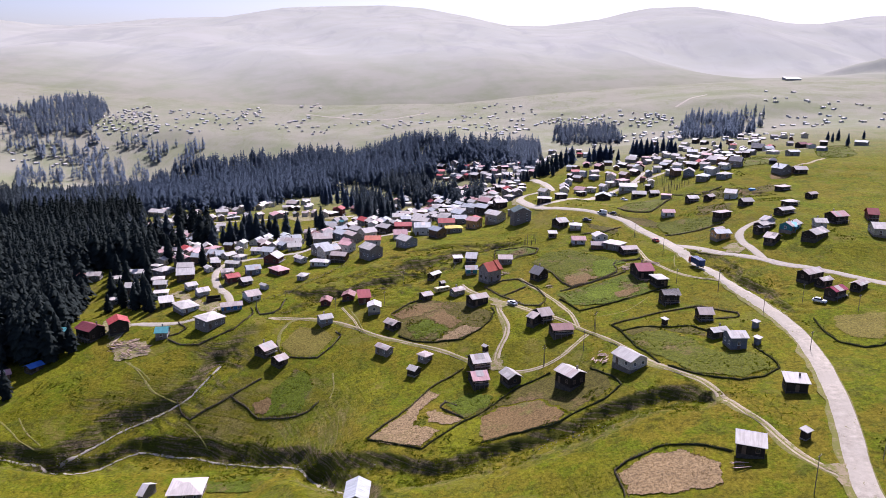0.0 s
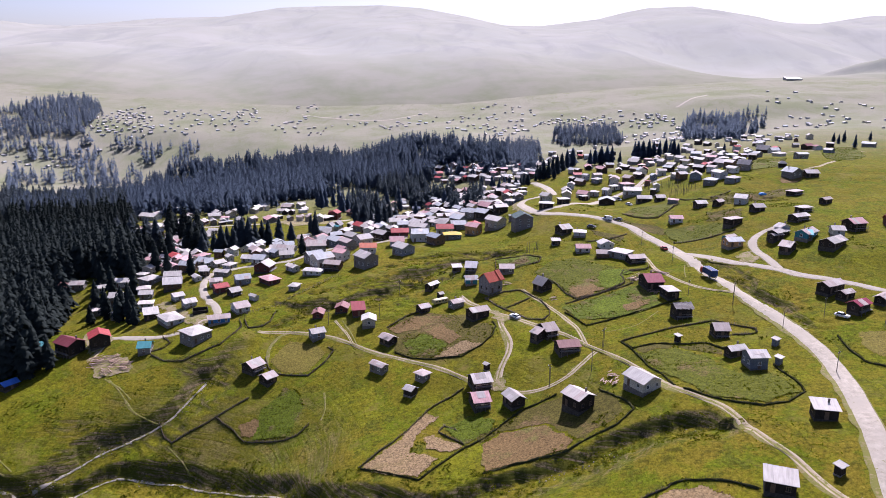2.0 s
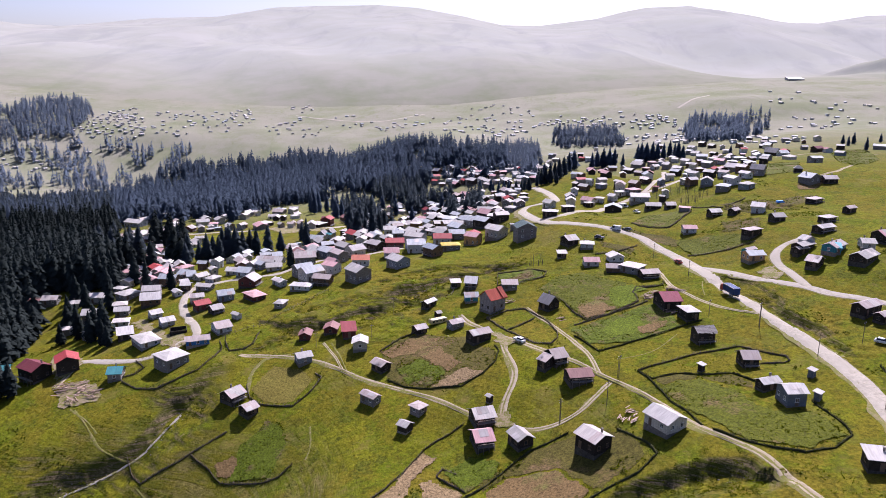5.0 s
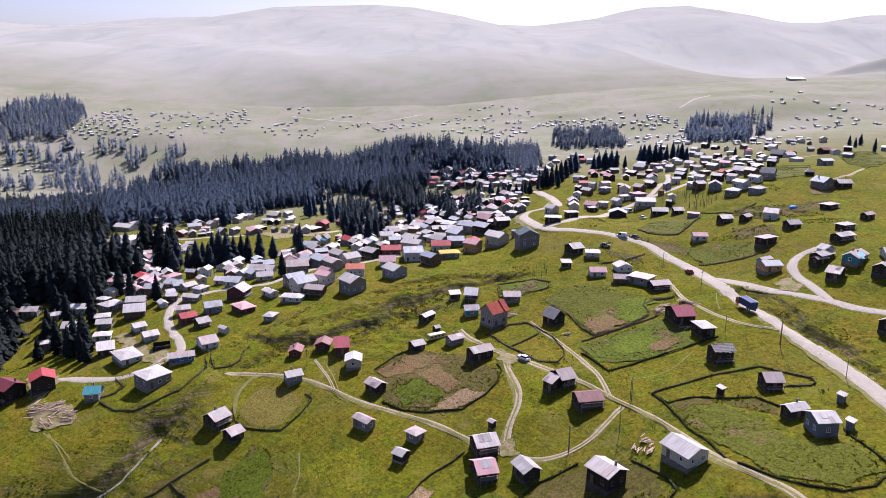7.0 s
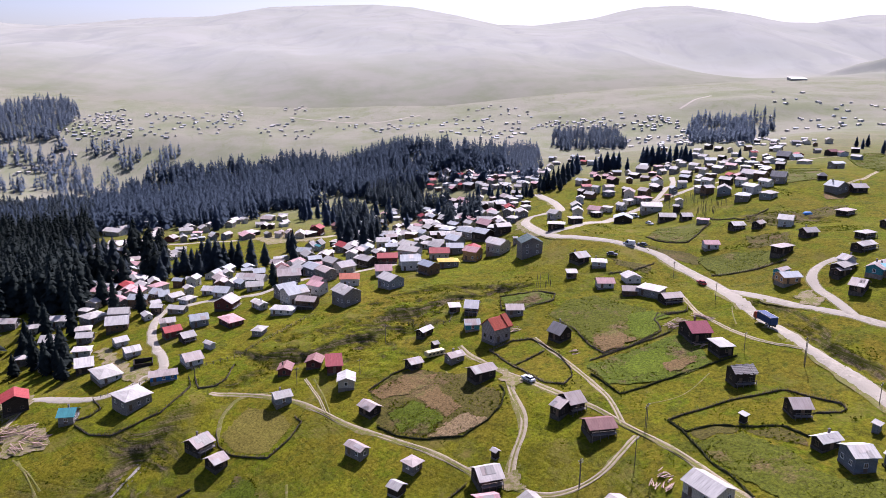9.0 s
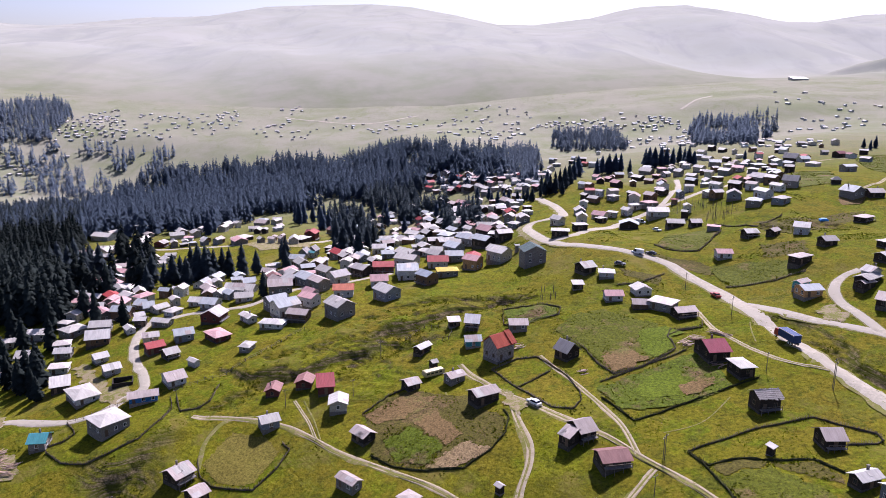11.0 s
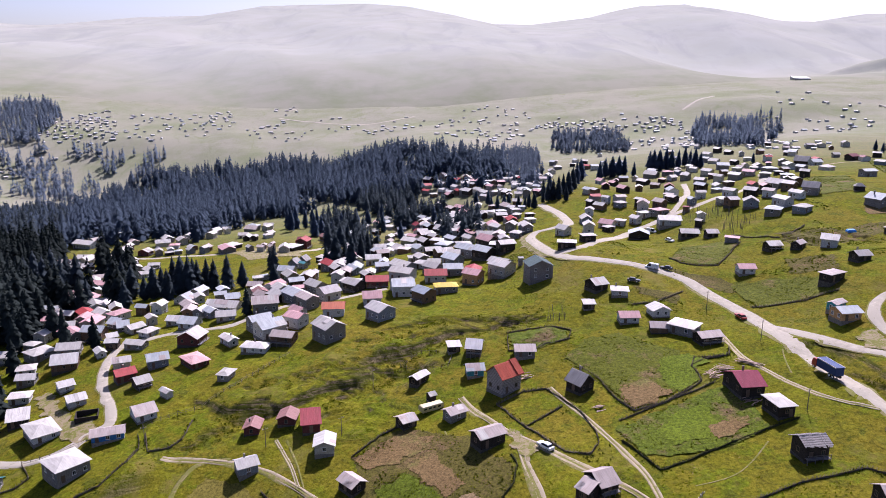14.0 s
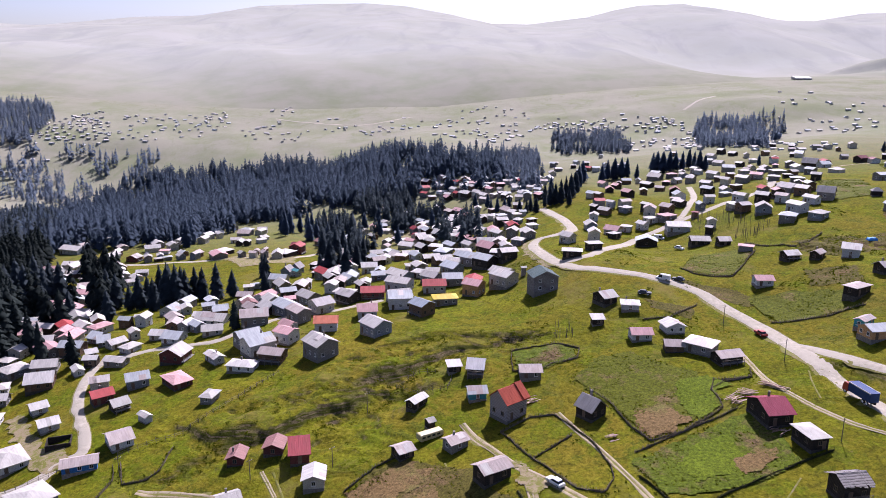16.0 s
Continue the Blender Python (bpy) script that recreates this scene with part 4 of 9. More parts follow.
def plank_roof(bm, w, d, z, rise, rng):
    """Old boards laid down the slope, ragged at the eaves and ridge."""
    hd = d / 2
    for s in (-1, 1):
        x = -w / 2
        while x < w / 2:
            b = rng.uniform(0.22, 0.4)
            lo, hi = rng.uniform(-0.35, 0.25), rng.uniform(-0.1, 0.25)
            zz = rng.uniform(0, 0.07)
            k = rise / hd
            pts = [(x, s * (hd - lo), z + lo * k + zz), (x + b * 0.94, s * (hd - lo), z + lo * k + zz), (x + b * 0.94, -s * hi, z + rise + hi * k + zz), (x, -s * hi, z + rise + hi * k + zz)]
            add_slab(bm, pts if s < 0 else pts[::-1], 0.05)
            x += b


def walls_mesh(bm, w, d, z, rise, shape):
    """Closed walls of a house up to the roof."""
    hw, hd = w / 2, d / 2
    add = bm.verts.new
    low = [add((x, y, -0.1)) for x, y in ((-hw, -hd), (hw, -hd), (hw, hd), (-hw, hd))]
    back = rise if shape == "mono" else 0
    top = [add((x, y, z + (back if y > 0 else 0))) for x, y in ((-hw, -hd), (hw, -hd), (hw, hd), (-hw, hd))]
    bm.faces.new((low[0], low[1], top[1], top[0]))
    bm.faces.new((low[2], low[3], top[3], top[2]))
    if shape == "gable":
        p, q = add((-hw, 0, z + rise)), add((hw, 0, z + rise))
        bm.faces.new((low[1], low[2], top[2], q, top[1]))
        bm.faces.new((low[3], low[0], top[0], p, top[3]))
    else:
        bm.faces.new((low[1], low[2], top[2], top[1]))
        bm.faces.new((low[3], low[0], top[0], top[3]))


WINDOW_MESHES = {}


def window_mesh(kind):
    if kind not in WINDOW_MESHES:
        bm = bmesh.new()
        if kind == "pane":
            add_box(bm, -0.42, 0.42, -0.03, 0.02, -0.52, 0.52)
            mat = GLASS
        else:
            for x0, x1, z0, z1 in ((-0.52, -0.42, -0.62, 0.62), (0.42, 0.52, -0.62, 0.62), (-0.42, 0.42, 0.52, 0.62), (-0.6, 0.6, -0.7, -0.52), (-0.03, 0.03, -0.52, 0.52)):
                add_box(bm, x0, x1, -0.08, 0.03, z0, z1)
            mat = TRIM if kind == "frame" else DOOR
        me = bpy.data.meshes.new(kind)
        bm.to_mesh(me)
        bm.free()
        me.materials.append(mat)
        WINDOW_MESHES[kind] = me
    return WINDOW_MESHES[kind]


def add_window(parent, x, y, z, turn, scale=1.0, kind="frame"):
    f = sharing("window", window_mesh(kind), parent, pose(x, y, z, 0, 0, turn) @ Matrix.Scale(scale, 4))
    sharing("pane", window_mesh("pane"), f)


ROOF_WORDS = {"white": "bright white metal", "lgrey": "pale galvanised metal", "bluegrey": "blue-grey metal", "grey": "weathered grey", "slate": "dark slate-grey", "pinkgrey": "rusty pinkish-grey metal", "pink": "faded pink metal", "pinkwhite": "faded pinkish-white metal", "pinkred": "faded red metal", "red": "red metal", "brickred": "brick-red tiled", "darkred": "dark red metal", "burg": "burgundy metal", "maroon": "maroon metal", "teal": "teal metal", "green": "dark green metal", "turq": "turquoise metal", "blue": "bright blue metal", "yellow": "yellow metal", "orange": "orange-red metal", "slategrey": "blue slate-grey metal", "tin": "shiny tin", "plank": "ragged grey plank"}
WALL_WORDS = {"dark": "dark weathered timber", "brown": "brown timber", "maroon": "dark red timber", "grey": "grey boarded", "bluegrey": "blue-grey boarded", "white": "white painted", "cream": "cream painted", "turq": "turquoise painted", "blue": "bright blue painted", "orange": "orange-brown", "block": "bare grey block", "patch": "patched concrete and brick"}


def house(x, y, yaw, w, d, h, shape, roof, wall, detail=2):
    """A house with its eaves h above the ground. w: along the eaves; detail 2: windows, door, plinth; 1: fewer; 0: far off."""
    seed = int(abs(x * 131 + y * 17)) % 100000
    rng = random.Random(seed)
    if detail < 2 and shape == "gable" and w < 11:
        # along the lanes most gable ends look down the slope
        turned = rng.random()
        yaw = rng.uniform(-68, -38) if turned < 0.45 else (rng.uniform(66, 98) if turned < 0.75 else rng.uniform(-12, 26))
        h *= rng.uniform(1.0, 1.5)
    c, s = math.cos(radians(yaw)), math.sin(radians(yaw))
    over = 0.35 if min(w, d) < 4 else 0.5
    ww, wd = w - 2 * over, d - 2 * over
    corners = [(x + c * a * ww / 2 - s * b * wd / 2, y + s * a * ww / 2 + c * b * wd / 2) for a in (-1, 1) for b in (-1, 1)]
    zs = [gz(*p) for p in corners]
    z0 = 0.5 * max(zs) + 0.5 * sum(zs) / 4
    kind = "hut" if w * d < 18 else ("cottage" if wall in ("white", "cream", "block", "patch") else ("log_house" if wall in ("dark", "brown", "maroon") else "wooden_house"))
    root = new(kind)
    root.empty_display_size = 0.5
    root.matrix_basis = pose(x, y, z0, 0, 0, yaw)
    tagged(root, f"{WALL_WORDS[wall]} {'hut' if kind == 'hut' else 'house'} with a {ROOF_WORDS[roof]} {dict(gable='gable', hip='hipped', mono='lean-to')[shape]} roof", "hut" if kind == "hut" else "house", "village houses")
    HOUSES.append((x, y, 0.6 * math.hypot(w, d)))
    pitch = (rng.uniform(0.38, 0.54) if detail > 1 else rng.uniform(0.36, 0.58)) if shape == "gable" else rng.uniform(0.24, 0.34)
    if roof == "brickred" or roof == "slate":
        pitch = 0.85
    if shape == "mono":
        rise, wrise = d * 0.16, d * 0.16 * wd / d
    else:
        span = min(w, d) if shape == "hip" else d
        rise, wrise = span / 2 * pitch, wd / 2 * pitch
    drop = over * pitch if shape != "mono" else over * 0.16
    bm = bmesh.new()
    walls_mesh(bm, ww, wd, h - 0.06, wrise, shape)
    part("house_body", bm, WALL[wall], root)
    bm = bmesh.new()
    zr = h - drop + 0.1
    if roof == "plank":
        plank_roof(bm, w, d, zr, rise, rng)
    elif shape == "gable":
        gable_roof(bm, w, d, zr, rise, rib=0.85 if detail > 1 else 1.7)
    elif shape == "hip":
        hip_roof(bm, w, d, zr, rise)
    else:
        mono_roof(bm, w, d, zr, rise)
    tagged(part("roof", bm, WALL["grey"] if roof == "plank" else ROOF[roof], root, ROOF_WORDS[roof] + " roof"), kind="stuff" if roof == "plank" else "")
    if detail > 1 and shape == "gable" and roof in ("pinkgrey", "grey", "lgrey", "pinkwhite", "pink", "bluegrey", "white", "burg") and rng.random() < 0.55:
        # newer or rustier sheets nailed over the old roof
        for _ in range(rng.choice((1, 1, 2))):
            bm = bmesh.new()
            pw = rng.uniform(0.18, 0.45) * w
            x0 = rng.uniform(-w / 2, w / 2 - pw)
            v0, v1 = rng.choice(((-0.01, 1.0), (0.4, 1.0), (-0.01, 0.55)))
            lie = [(px, -d / 2 * (1 - v), zr + rise * v + 0.075) for px, v in ((x0, v0), (x0 + pw, v0), (x0 + pw, v1), (x0, v1))]
            add_slab(bm, lie, 0.035)
            part("roof_sheet", bm, ROOF[rng.choice(("pinkgrey", "grey", "pinkwhite", "lgrey"))], root, "patched roof sheet of another shade")
    if detail > 1 and wall in ("dark", "brown", "maroon") and roof != "slate" and w * d > 30 and shape != "mono" and rng.random() < 0.6:
        # veranda along the front under the eaves
        bm = bmesh.new()
        add_box(bm, -ww / 2, ww / 2, -wd / 2 - 1.0, -wd / 2 - 0.01, 0.62, 0.76)
        deck = part("veranda", bm, WALL["grey"], root, "grey plank veranda")
        n = max(3, int(ww / 2.0))
        for k in range(n + 1):
            bm = bmesh.new()
            px = -ww / 2 + 0.1 + (ww - 0.2) * k / n
            add_box(bm, px - 0.06, px + 0.06, -wd / 2 - 0.96, -wd / 2 - 0.84, -1.2, 1.65)
            part("post", bm, POLEWOOD, deck)
        bm = bmesh.new()
        add_box(bm, -ww / 2, ww / 2, -wd / 2 - 0.94, -wd / 2 - 0.86, 1.5, 1.62)
        part("rail", bm, POLEWOOD, deck)
    if roof == "brickred":
        # the end bay's roof stands a little higher than the rest
        bm = bmesh.new()
        for u in (-1, 1):
            lie = [(w * 0.24, 0, zr + rise + 0.42), (w * 0.24, u * (d / 2 + 0.15), zr + 0.25), (w * 0.52, u * (d / 2 + 0.15), zr + 0.25), (w * 0.52, 0, zr + rise + 0.42)]
            add_slab(bm, lie if u < 0 else lie[::-1], 0.34)
        part("bay_roof", bm, ROOF[roof], root, "raised brick-red roof over the end bay")
        bm = bmesh.new()
        add_box(bm, -ww / 2 - 0.02, ww / 2 + 0.02, -wd / 2 - 0.04, -wd / 2 + 0.1, 2.5, 2.75)
        part("ring_beam", bm, WALL["grey"], root, "grey concrete ring beam")
    bm = bmesh.new()
    add_box(bm, -ww / 2 - 0.05, ww / 2 + 0.05, -wd / 2 - 0.05, wd / 2 + 0.05, min(zs) - z0 - 0.6, 0.10)
    part("plinth", bm, DARKSTONE if kind == "log_house" else STONE, root)
    if detail and w * d > 16:
        wz = min(1.6, h * 0.55)
        style = "dark_frame" if wall in ("dark", "brown", "maroon", "block") else "frame"
        levels = [wz] if h < 4.9 else [1.5, 4.0]
        for z in levels:
            n = max(1, int(ww / 2.6)) if detail > 1 else 1
            for k in range(n):
                xx = -ww / 2 + ww * (k + 0.5) / n
                if not (k == 0 and n > 1 and z == levels[0]):
                    add_window(root, xx, -wd / 2, z, 0, 0.9, style)
            for k in range(2 if wd > 5 and detail > 1 else 1):
                yy = 0 if wd <= 5 or detail < 2 else (-wd / 4, wd / 4)[k]
                add_window(root, ww / 2, yy, z, 90, 0.9, style)
                add_window(root, -ww / 2, yy, z, -90, 0.9, style)
        bm = bmesh.new()
        dx = -ww / 2 + ww * 0.5 / max(1, int(ww / 2.6)) if ww > 4 else ww * 0.25
        add_box(bm, dx - 0.45, dx + 0.45, -wd / 2 - 0.07, -wd / 2 + 0.02, 0.05, min(2.0, h - 0.5))
        part("door", bm, DOOR, root)
        if detail > 1 and rng.random() < 0.22:
            bm = bmesh.new()
            cx = rng.uniform(-0.3, 0.3) * ww
            add_box(bm, cx - 0.2, cx + 0.2, wd * 0.16, wd * 0.16 + 0.4, h - 0.3, h + rise + 0.5)
            add_box(bm, cx - 0.26, cx + 0.26, wd * 0.16 - 0.06, wd * 0.16 + 0.46, h + rise + 0.5, h + rise + 0.6)
            part("chimney", bm, STONE, root)
    return root


house(-90.9, 268.1, 50, 9.0, 9.6, 3.5, "hip", "lgrey", "grey")
house(-131.0, 276.5, -60, 8.0, 8.0, 4.2, "gable", "red", "dark")
house(-107.7, 288.6, 42, 7.9, 11.1, 2.1, "hip", "lgrey", "white")
house(-115.6, 318.2, 40, 5.2, 6.0, 1.9, "gable", "white", "white")
house(-106.1, 305.4, 37, 5.8, 6.0, 2.1, "gable", "white", "white")
house(-75.8, 322.5, 43, 6.6, 9.6, 2.0, "hip", "pink", "maroon")
house(-62.2, 309.7, 77, 5.9, 4.4, 1.9, "hip", "lgrey", "grey")
house(-68.2, 335.4, -47, 7.4, 4.3, 2.2, "gable", "white", "white")
house(-77.6, 301.7, -39, 4.5, 2.7, 1.9, "gable", "white", "white")
house(-80.6, 291.7, 37, 6.4, 7.8, 2.1, "gable", "pinkgrey", "white")
house(-114.6, 341.2, -53, 5.5, 3.7, 1.9, "gable", "white", "white")
house(-110.8, 362.2, 53, 6.6, 5.8, 2.0, "gable", "lgrey", "cream")
house(-103.2, 356.0, 64, 6.7, 5.3, 2.0, "hip", "lgrey", "white")
house(-89.2, 359.7, -12, 7.1, 7.7, 2.1, "gable", "bluegrey", "white")
house(-18.1, 251.5, -46, 5.9, 4.9, 2.0, "gable", "pinkgrey", "dark")
house(-64.3, 246.8, 55, 6.3, 6.6, 2.2, "gable", "pinkgrey", "dark")
house(-57.7, 239.9, 51, 4.9, 5.5, 2.0, "gable", "pinkgrey", "dark")
house(-19.9, 234.4, -42, 6.4, 3.7, 2.2, "gable", "pinkgrey", "grey")
house(-5.5, 225.0, 47, 4.3, 4.5, 2.1, "hip", "pinkgrey", "grey")
house(-8.9, 217.7, -36, 3.7, 3.9, 1.9, "gable", "lgrey", "dark")
house(11.4, 207.7, 14, 5.5, 7.5, 2.1, "gable", "pink", "dark")
house(21.1, 204.7, -65, 6.2, 5.3, 2.4, "gable", "lgrey", "dark")
house(37.3, 194.6, -55, 7.2, 6.8, 3.5, "gable", "pinkwhite", "dark")
house(13.1, 259.5, 30, 7.8, 5.5, 2.9, "gable", "pinkgrey", "dark")
house(-6.6, 273.8, 32, 4.8, 5.1, 1.9, "gable", "pinkgrey", "dark")
house(5.8, 274.5, 34, 5.8, 4.6, 2.1, "gable", "pinkgrey", "grey")
house(-0.2, 283.9, 32, 2.4, 2.8, 1.9, "gable", "lgrey", "dark")
house(-3.6, 294.3, 53, 6.3, 3.5, 1.9, "gable", "white", "dark")
house(19.3, 285.2, 38, 7.8, 7.0, 4.8, "gable", "brickred", "block")
house(38.8, 280.1, -54, 5.9, 6.1, 2.5, "gable", "slate", "dark")
house(32.2, 235.5, -49, 3.7, 6.7, 2.4, "gable", "pinkgrey", "dark")
house(14.4, 223.6, -51, 2.2, 2.0, 1.9, "gable", "grey", "dark")
house(54.2, 194.9, -61, 8.4, 7.2, 2.8, "gable", "white", "cream")
house(81.4, 146.9, 33, 2.7, 2.1, 1.9, "mono", "lgrey", "dark")
house(76.7, 268.9, 7, 6.8, 10.0, 2.9, "gable", "burg", "dark")
house(80.0, 257.3, 10, 5.0, 7.2, 2.9, "hip", "lgrey", "dark")
house(78.8, 240.4, 8, 6.4, 5.6, 3.5, "gable", "plank", "dark")
house(84.6, 222.1, 0, 5.1, 6.1, 2.5, "gable", "pinkgrey", "dark")
house(83.3, 206.7, 19, 6.0, 4.0, 2.1, "gable", "white", "dark")
house(85.6, 199.0, 4, 5.7, 6.4, 3.5, "gable", "white", "bluegrey")
house(71.8, 221.1, 38, 2.2, 2.0, 1.9, "mono", "white", "dark")
house(96.5, 210.8, 40, 2.7, 2.0, 1.9, "mono", "lgrey", "bluegrey")
house(92.3, 199.2, 42, 2.7, 2.0, 1.9, "mono", "white", "bluegrey")
house(74.2, 305.0, -40, 8.4, 7.6, 2.6, "hip", "pinkwhite", "grey")
house(78.4, 297.6, 14, 7.6, 5.4, 2.2, "gable", "pinkgrey", "dark")
house(117.9, 304.1, 34, 6.3, 3.4, 2.1, "gable", "pinkgrey", "turq")
house(136.5, 298.6, -69, 4.1, 5.9, 2.4, "gable", "white", "white")
house(131.4, 292.2, 24, 5.8, 3.2, 2.1, "gable", "pinkgrey", "dark")
house(130.8, 280.5, -44, 4.8, 8.1, 2.1, "gable", "pinkgrey", "dark")
house(126.4, 322.9, 30, 8.6, 4.8, 2.8, "hip", "pinkgrey", "dark")
house(133.2, 358.6, 40, 5.8, 3.9, 1.9, "gable", "pinkgrey", "dark")
house(172.7, 365.9, 33, 7.9, 5.3, 2.1, "hip", "pinkgrey", "dark")
house(157.6, 325.3, 24, 7.0, 4.9, 2.1, "hip", "pinkwhite", "dark")
house(148.4, 310.3, 28, 9.0, 5.1, 2.1, "gable", "white", "dark")
house(95.6, 429.0, 16, 8.1, 9.7, 2.2, "gable", "bluegrey", "dark", 1)
house(112.9, 440.3, -85, 10.8, 8.5, 2.2, "gable", "white", "white", 1)
house(128.6, 244.0, 30, 9.6, 5.3, 2.8, "gable", "pinkgrey", "dark")
house(130.5, 238.2, 29, 5.9, 3.8, 2.1, "gable", "pinkgrey", "dark")
house(128.9, 227.5, 32, 7.2, 4.8, 2.7, "gable", "burg", "dark")
house(139.1, 232.0, 39, 7.4, 4.0, 2.1, "gable", "pinkgrey", "dark")
house(174.4, 339.6, 30, 6.3, 3.5, 2.1, "gable", "pinkgrey", "dark")
house(163.7, 296.3, 19, 7.5, 7.0, 2.8, "gable", "pink", "dark")
house(172.0, 280.4, -14, 5.7, 9.4, 2.8, "gable", "lgrey", "cream")
house(181.5, 301.7, -16, 4.7, 7.9, 2.4, "gable", "darkred", "maroon")
house(141.8, 289.5, 42, 10.6, 5.8, 2.1, "gable", "pinkgrey", "turq")
house(153.8, 290.1, -9, 5.2, 6.1, 2.1, "gable", "lgrey", "cream")
house(146.3, 278.3, 39, 11.7, 6.4, 2.1, "gable", "lgrey", "dark")
house(133.4, 295.0, 35, 9.3, 5.2, 2.1, "gable", "lgrey", "dark")
house(-108.6, 265.0, 8, 5.2, 6.6, 2.4, "gable", "teal", "grey")
house(-119.7, 298.7, 25, 6.3, 7.0, 2.2, "mono", "white", "dark")
house(-124.3, 336.7, 17, 8.8, 9.0, 2.8, "gable", "white", "brown")
house(-128.0, 347.4, 12, 8.3, 7.0, 2.8, "gable", "lgrey", "grey")
house(-86.6, 282.5, 21, 8.9, 5.5, 1.9, "gable", "pinkgrey", "blue")
house(-95.9, 316.6, 37, 6.5, 6.0, 2.5, "gable", "red", "maroon")
house(-101.5, 327.8, 24, 6.1, 5.0, 2.5, "gable", "pinkwhite", "cream")
house(-88.3, 310.5, 42, 5.2, 6.0, 2.0, "gable", "lgrey", "dark")
house(-88.4, 324.3, 27, 7.1, 6.5, 2.8, "gable", "bluegrey", "bluegrey")
house(-82.4, 341.0, 78, 8.0, 8.4, 2.9, "gable", "lgrey", "maroon")
house(-57.3, 327.2, -10, 9.2, 6.0, 2.0, "hip", "white", "white")
house(-103.4, 344.9, -13, 7.9, 5.0, 1.9, "gable", "lgrey", "grey")
house(-121.1, 371.3, -22, 5.6, 7.0, 2.1, "gable", "bluegrey", "grey")
house(-116.6, 365.7, 23, 4.7, 7.0, 2.1, "gable", "bluegrey", "grey")
house(-116.3, 354.7, 36, 4.3, 5.0, 1.9, "gable", "white", "white")
house(-96.9, 366.4, -7, 6.2, 6.0, 2.0, "gable", "white", "cream")
house(-108.4, 411.0, 76, 7.0, 8.4, 2.1, "gable", "bluegrey", "white")
house(-80.6, 376.2, -10, 12.0, 8.0, 2.1, "gable", "lgrey", "white")
house(-76.5, 361.7, 15, 7.6, 6.0, 2.0, "gable", "lgrey", "cream")
house(-38.1, 281.2, 88, 6.0, 5.5, 1.9, "gable", "pinkred", "maroon")
house(-47.1, 279.8, 91, 6.0, 4.8, 1.9, "gable", "pinkred", "maroon")
house(-31.5, 277.5, 11, 5.4, 7.5, 2.5, "mono", "darkred", "maroon")
house(-26.4, 266.9, 95, 6.5, 5.6, 2.4, "gable", "white", "cream")
house(-45.1, 263.7, 29, 5.6, 5.5, 2.2, "gable", "lgrey", "bluegrey")
house(11.9, 216.5, 18, 6.3, 7.0, 2.1, "gable", "pinkwhite", "dark")
house(6.6, 309.9, 10, 4.4, 4.0, 1.9, "mono", "white", "dark")
house(12.7, 306.8, -10, 5.2, 7.5, 2.1, "gable", "tin", "dark")
house(12.0, 294.4, 7, 5.5, 5.0, 2.0, "gable", "bluegrey", "turq")
house(26.8, 301.5, 1, 6.4, 6.0, 1.9, "gable", "pinkgrey", "grey")
house(34.7, 237.5, 24, 5.2, 7.0, 2.4, "gable", "pinkgrey", "dark")
house(39.2, 225.7, 11, 7.3, 6.5, 2.0, "gable", "pinkred", "dark")
house(68.4, 144.7, -21, 6.6, 5.6, 2.5, "mono", "lgrey", "dark")
house(88.8, 168.3, -12, 6.0, 5.2, 2.6, "mono", "lgrey", "dark")
house(67.0, 306.2, -6, 5.7, 5.0, 1.9, "gable", "pinkgrey", "brown")
house(70.8, 318.9, 98, 6.0, 6.5, 2.2, "gable", "white", "white")
house(60.3, 315.0, 1, 6.6, 5.5, 2.0, "gable", "pink", "white")
house(62.4, 334.2, -11, 6.1, 6.0, 1.9, "hip", "white", "white")
house(56.2, 341.3, 26, 6.1, 7.0, 2.2, "gable", "lgrey", "dark")
house(50.7, 327.2, 1, 4.3, 4.0, 1.9, "mono", "lgrey", "dark")
house(39.6, 363.9, 99, 9.0, 9.8, 5.4, "gable", "green", "patch")
house(116.5, 296.8, 9, 7.1, 6.2, 2.5, "gable", "bluegrey", "orange")
house(141.3, 288.2, -15, 3.9, 6.0, 2.1, "gable", "turq", "turq")
house(142.4, 354.6, -34, 6.1, 7.0, 3.2, "gable", "white", "white")
house(109.2, 346.2, -2, 6.3, 5.3, 2.1, "gable", "pink", "white")
house(141.1, 333.7, 13, 6.0, 5.3, 2.0, "gable", "grey", "dark")
house(126.2, 363.6, 11, 6.0, 5.3, 1.9, "gable", "white", "dark")
house(233.6, 487.1, 4, 8.5, 5.9, 2.8, "gable", "bluegrey", "grey", 1)
house(188.3, 403.0, 114, 8.0, 8.5, 2.8, "gable", "bluegrey", "grey")
house(197.8, 402.0, 3, 7.6, 6.2, 2.1, "gable", "grey", "dark")
house(111.6, 409.6, -5, 8.3, 6.2, 1.9, "gable", "lgrey", "dark")
house(117.2, 399.2, 2, 5.4, 5.3, 1.9, "gable", "grey", "dark")
house(118.9, 382.2, -29, 5.7, 2.6, 1.9, "mono", "pink", "grey")
house(-84.3, 184.9, -14, 2.2, 7.0, 2.1, "gable", "white", "grey")
house(-71.7, 182.7, 6, 10.1, 9.0, 2.4, "hip", "pinkwhite", "grey")
house(-20.5, 159.1, 91, 9.0, 6.3, 2.4, "gable", "bluegrey", "grey")
house(-176.3, 266.4, 42, 6.5, 6.0, 2.0, "gable", "bluegrey", "dark")
house(-153.1, 252.6, 62, 6.0, 5.0, 1.9, "gable", "blue", "dark")
house(-162.3, 249.4, 41, 4.0, 5.0, 2.0, "gable", "pink", "dark")
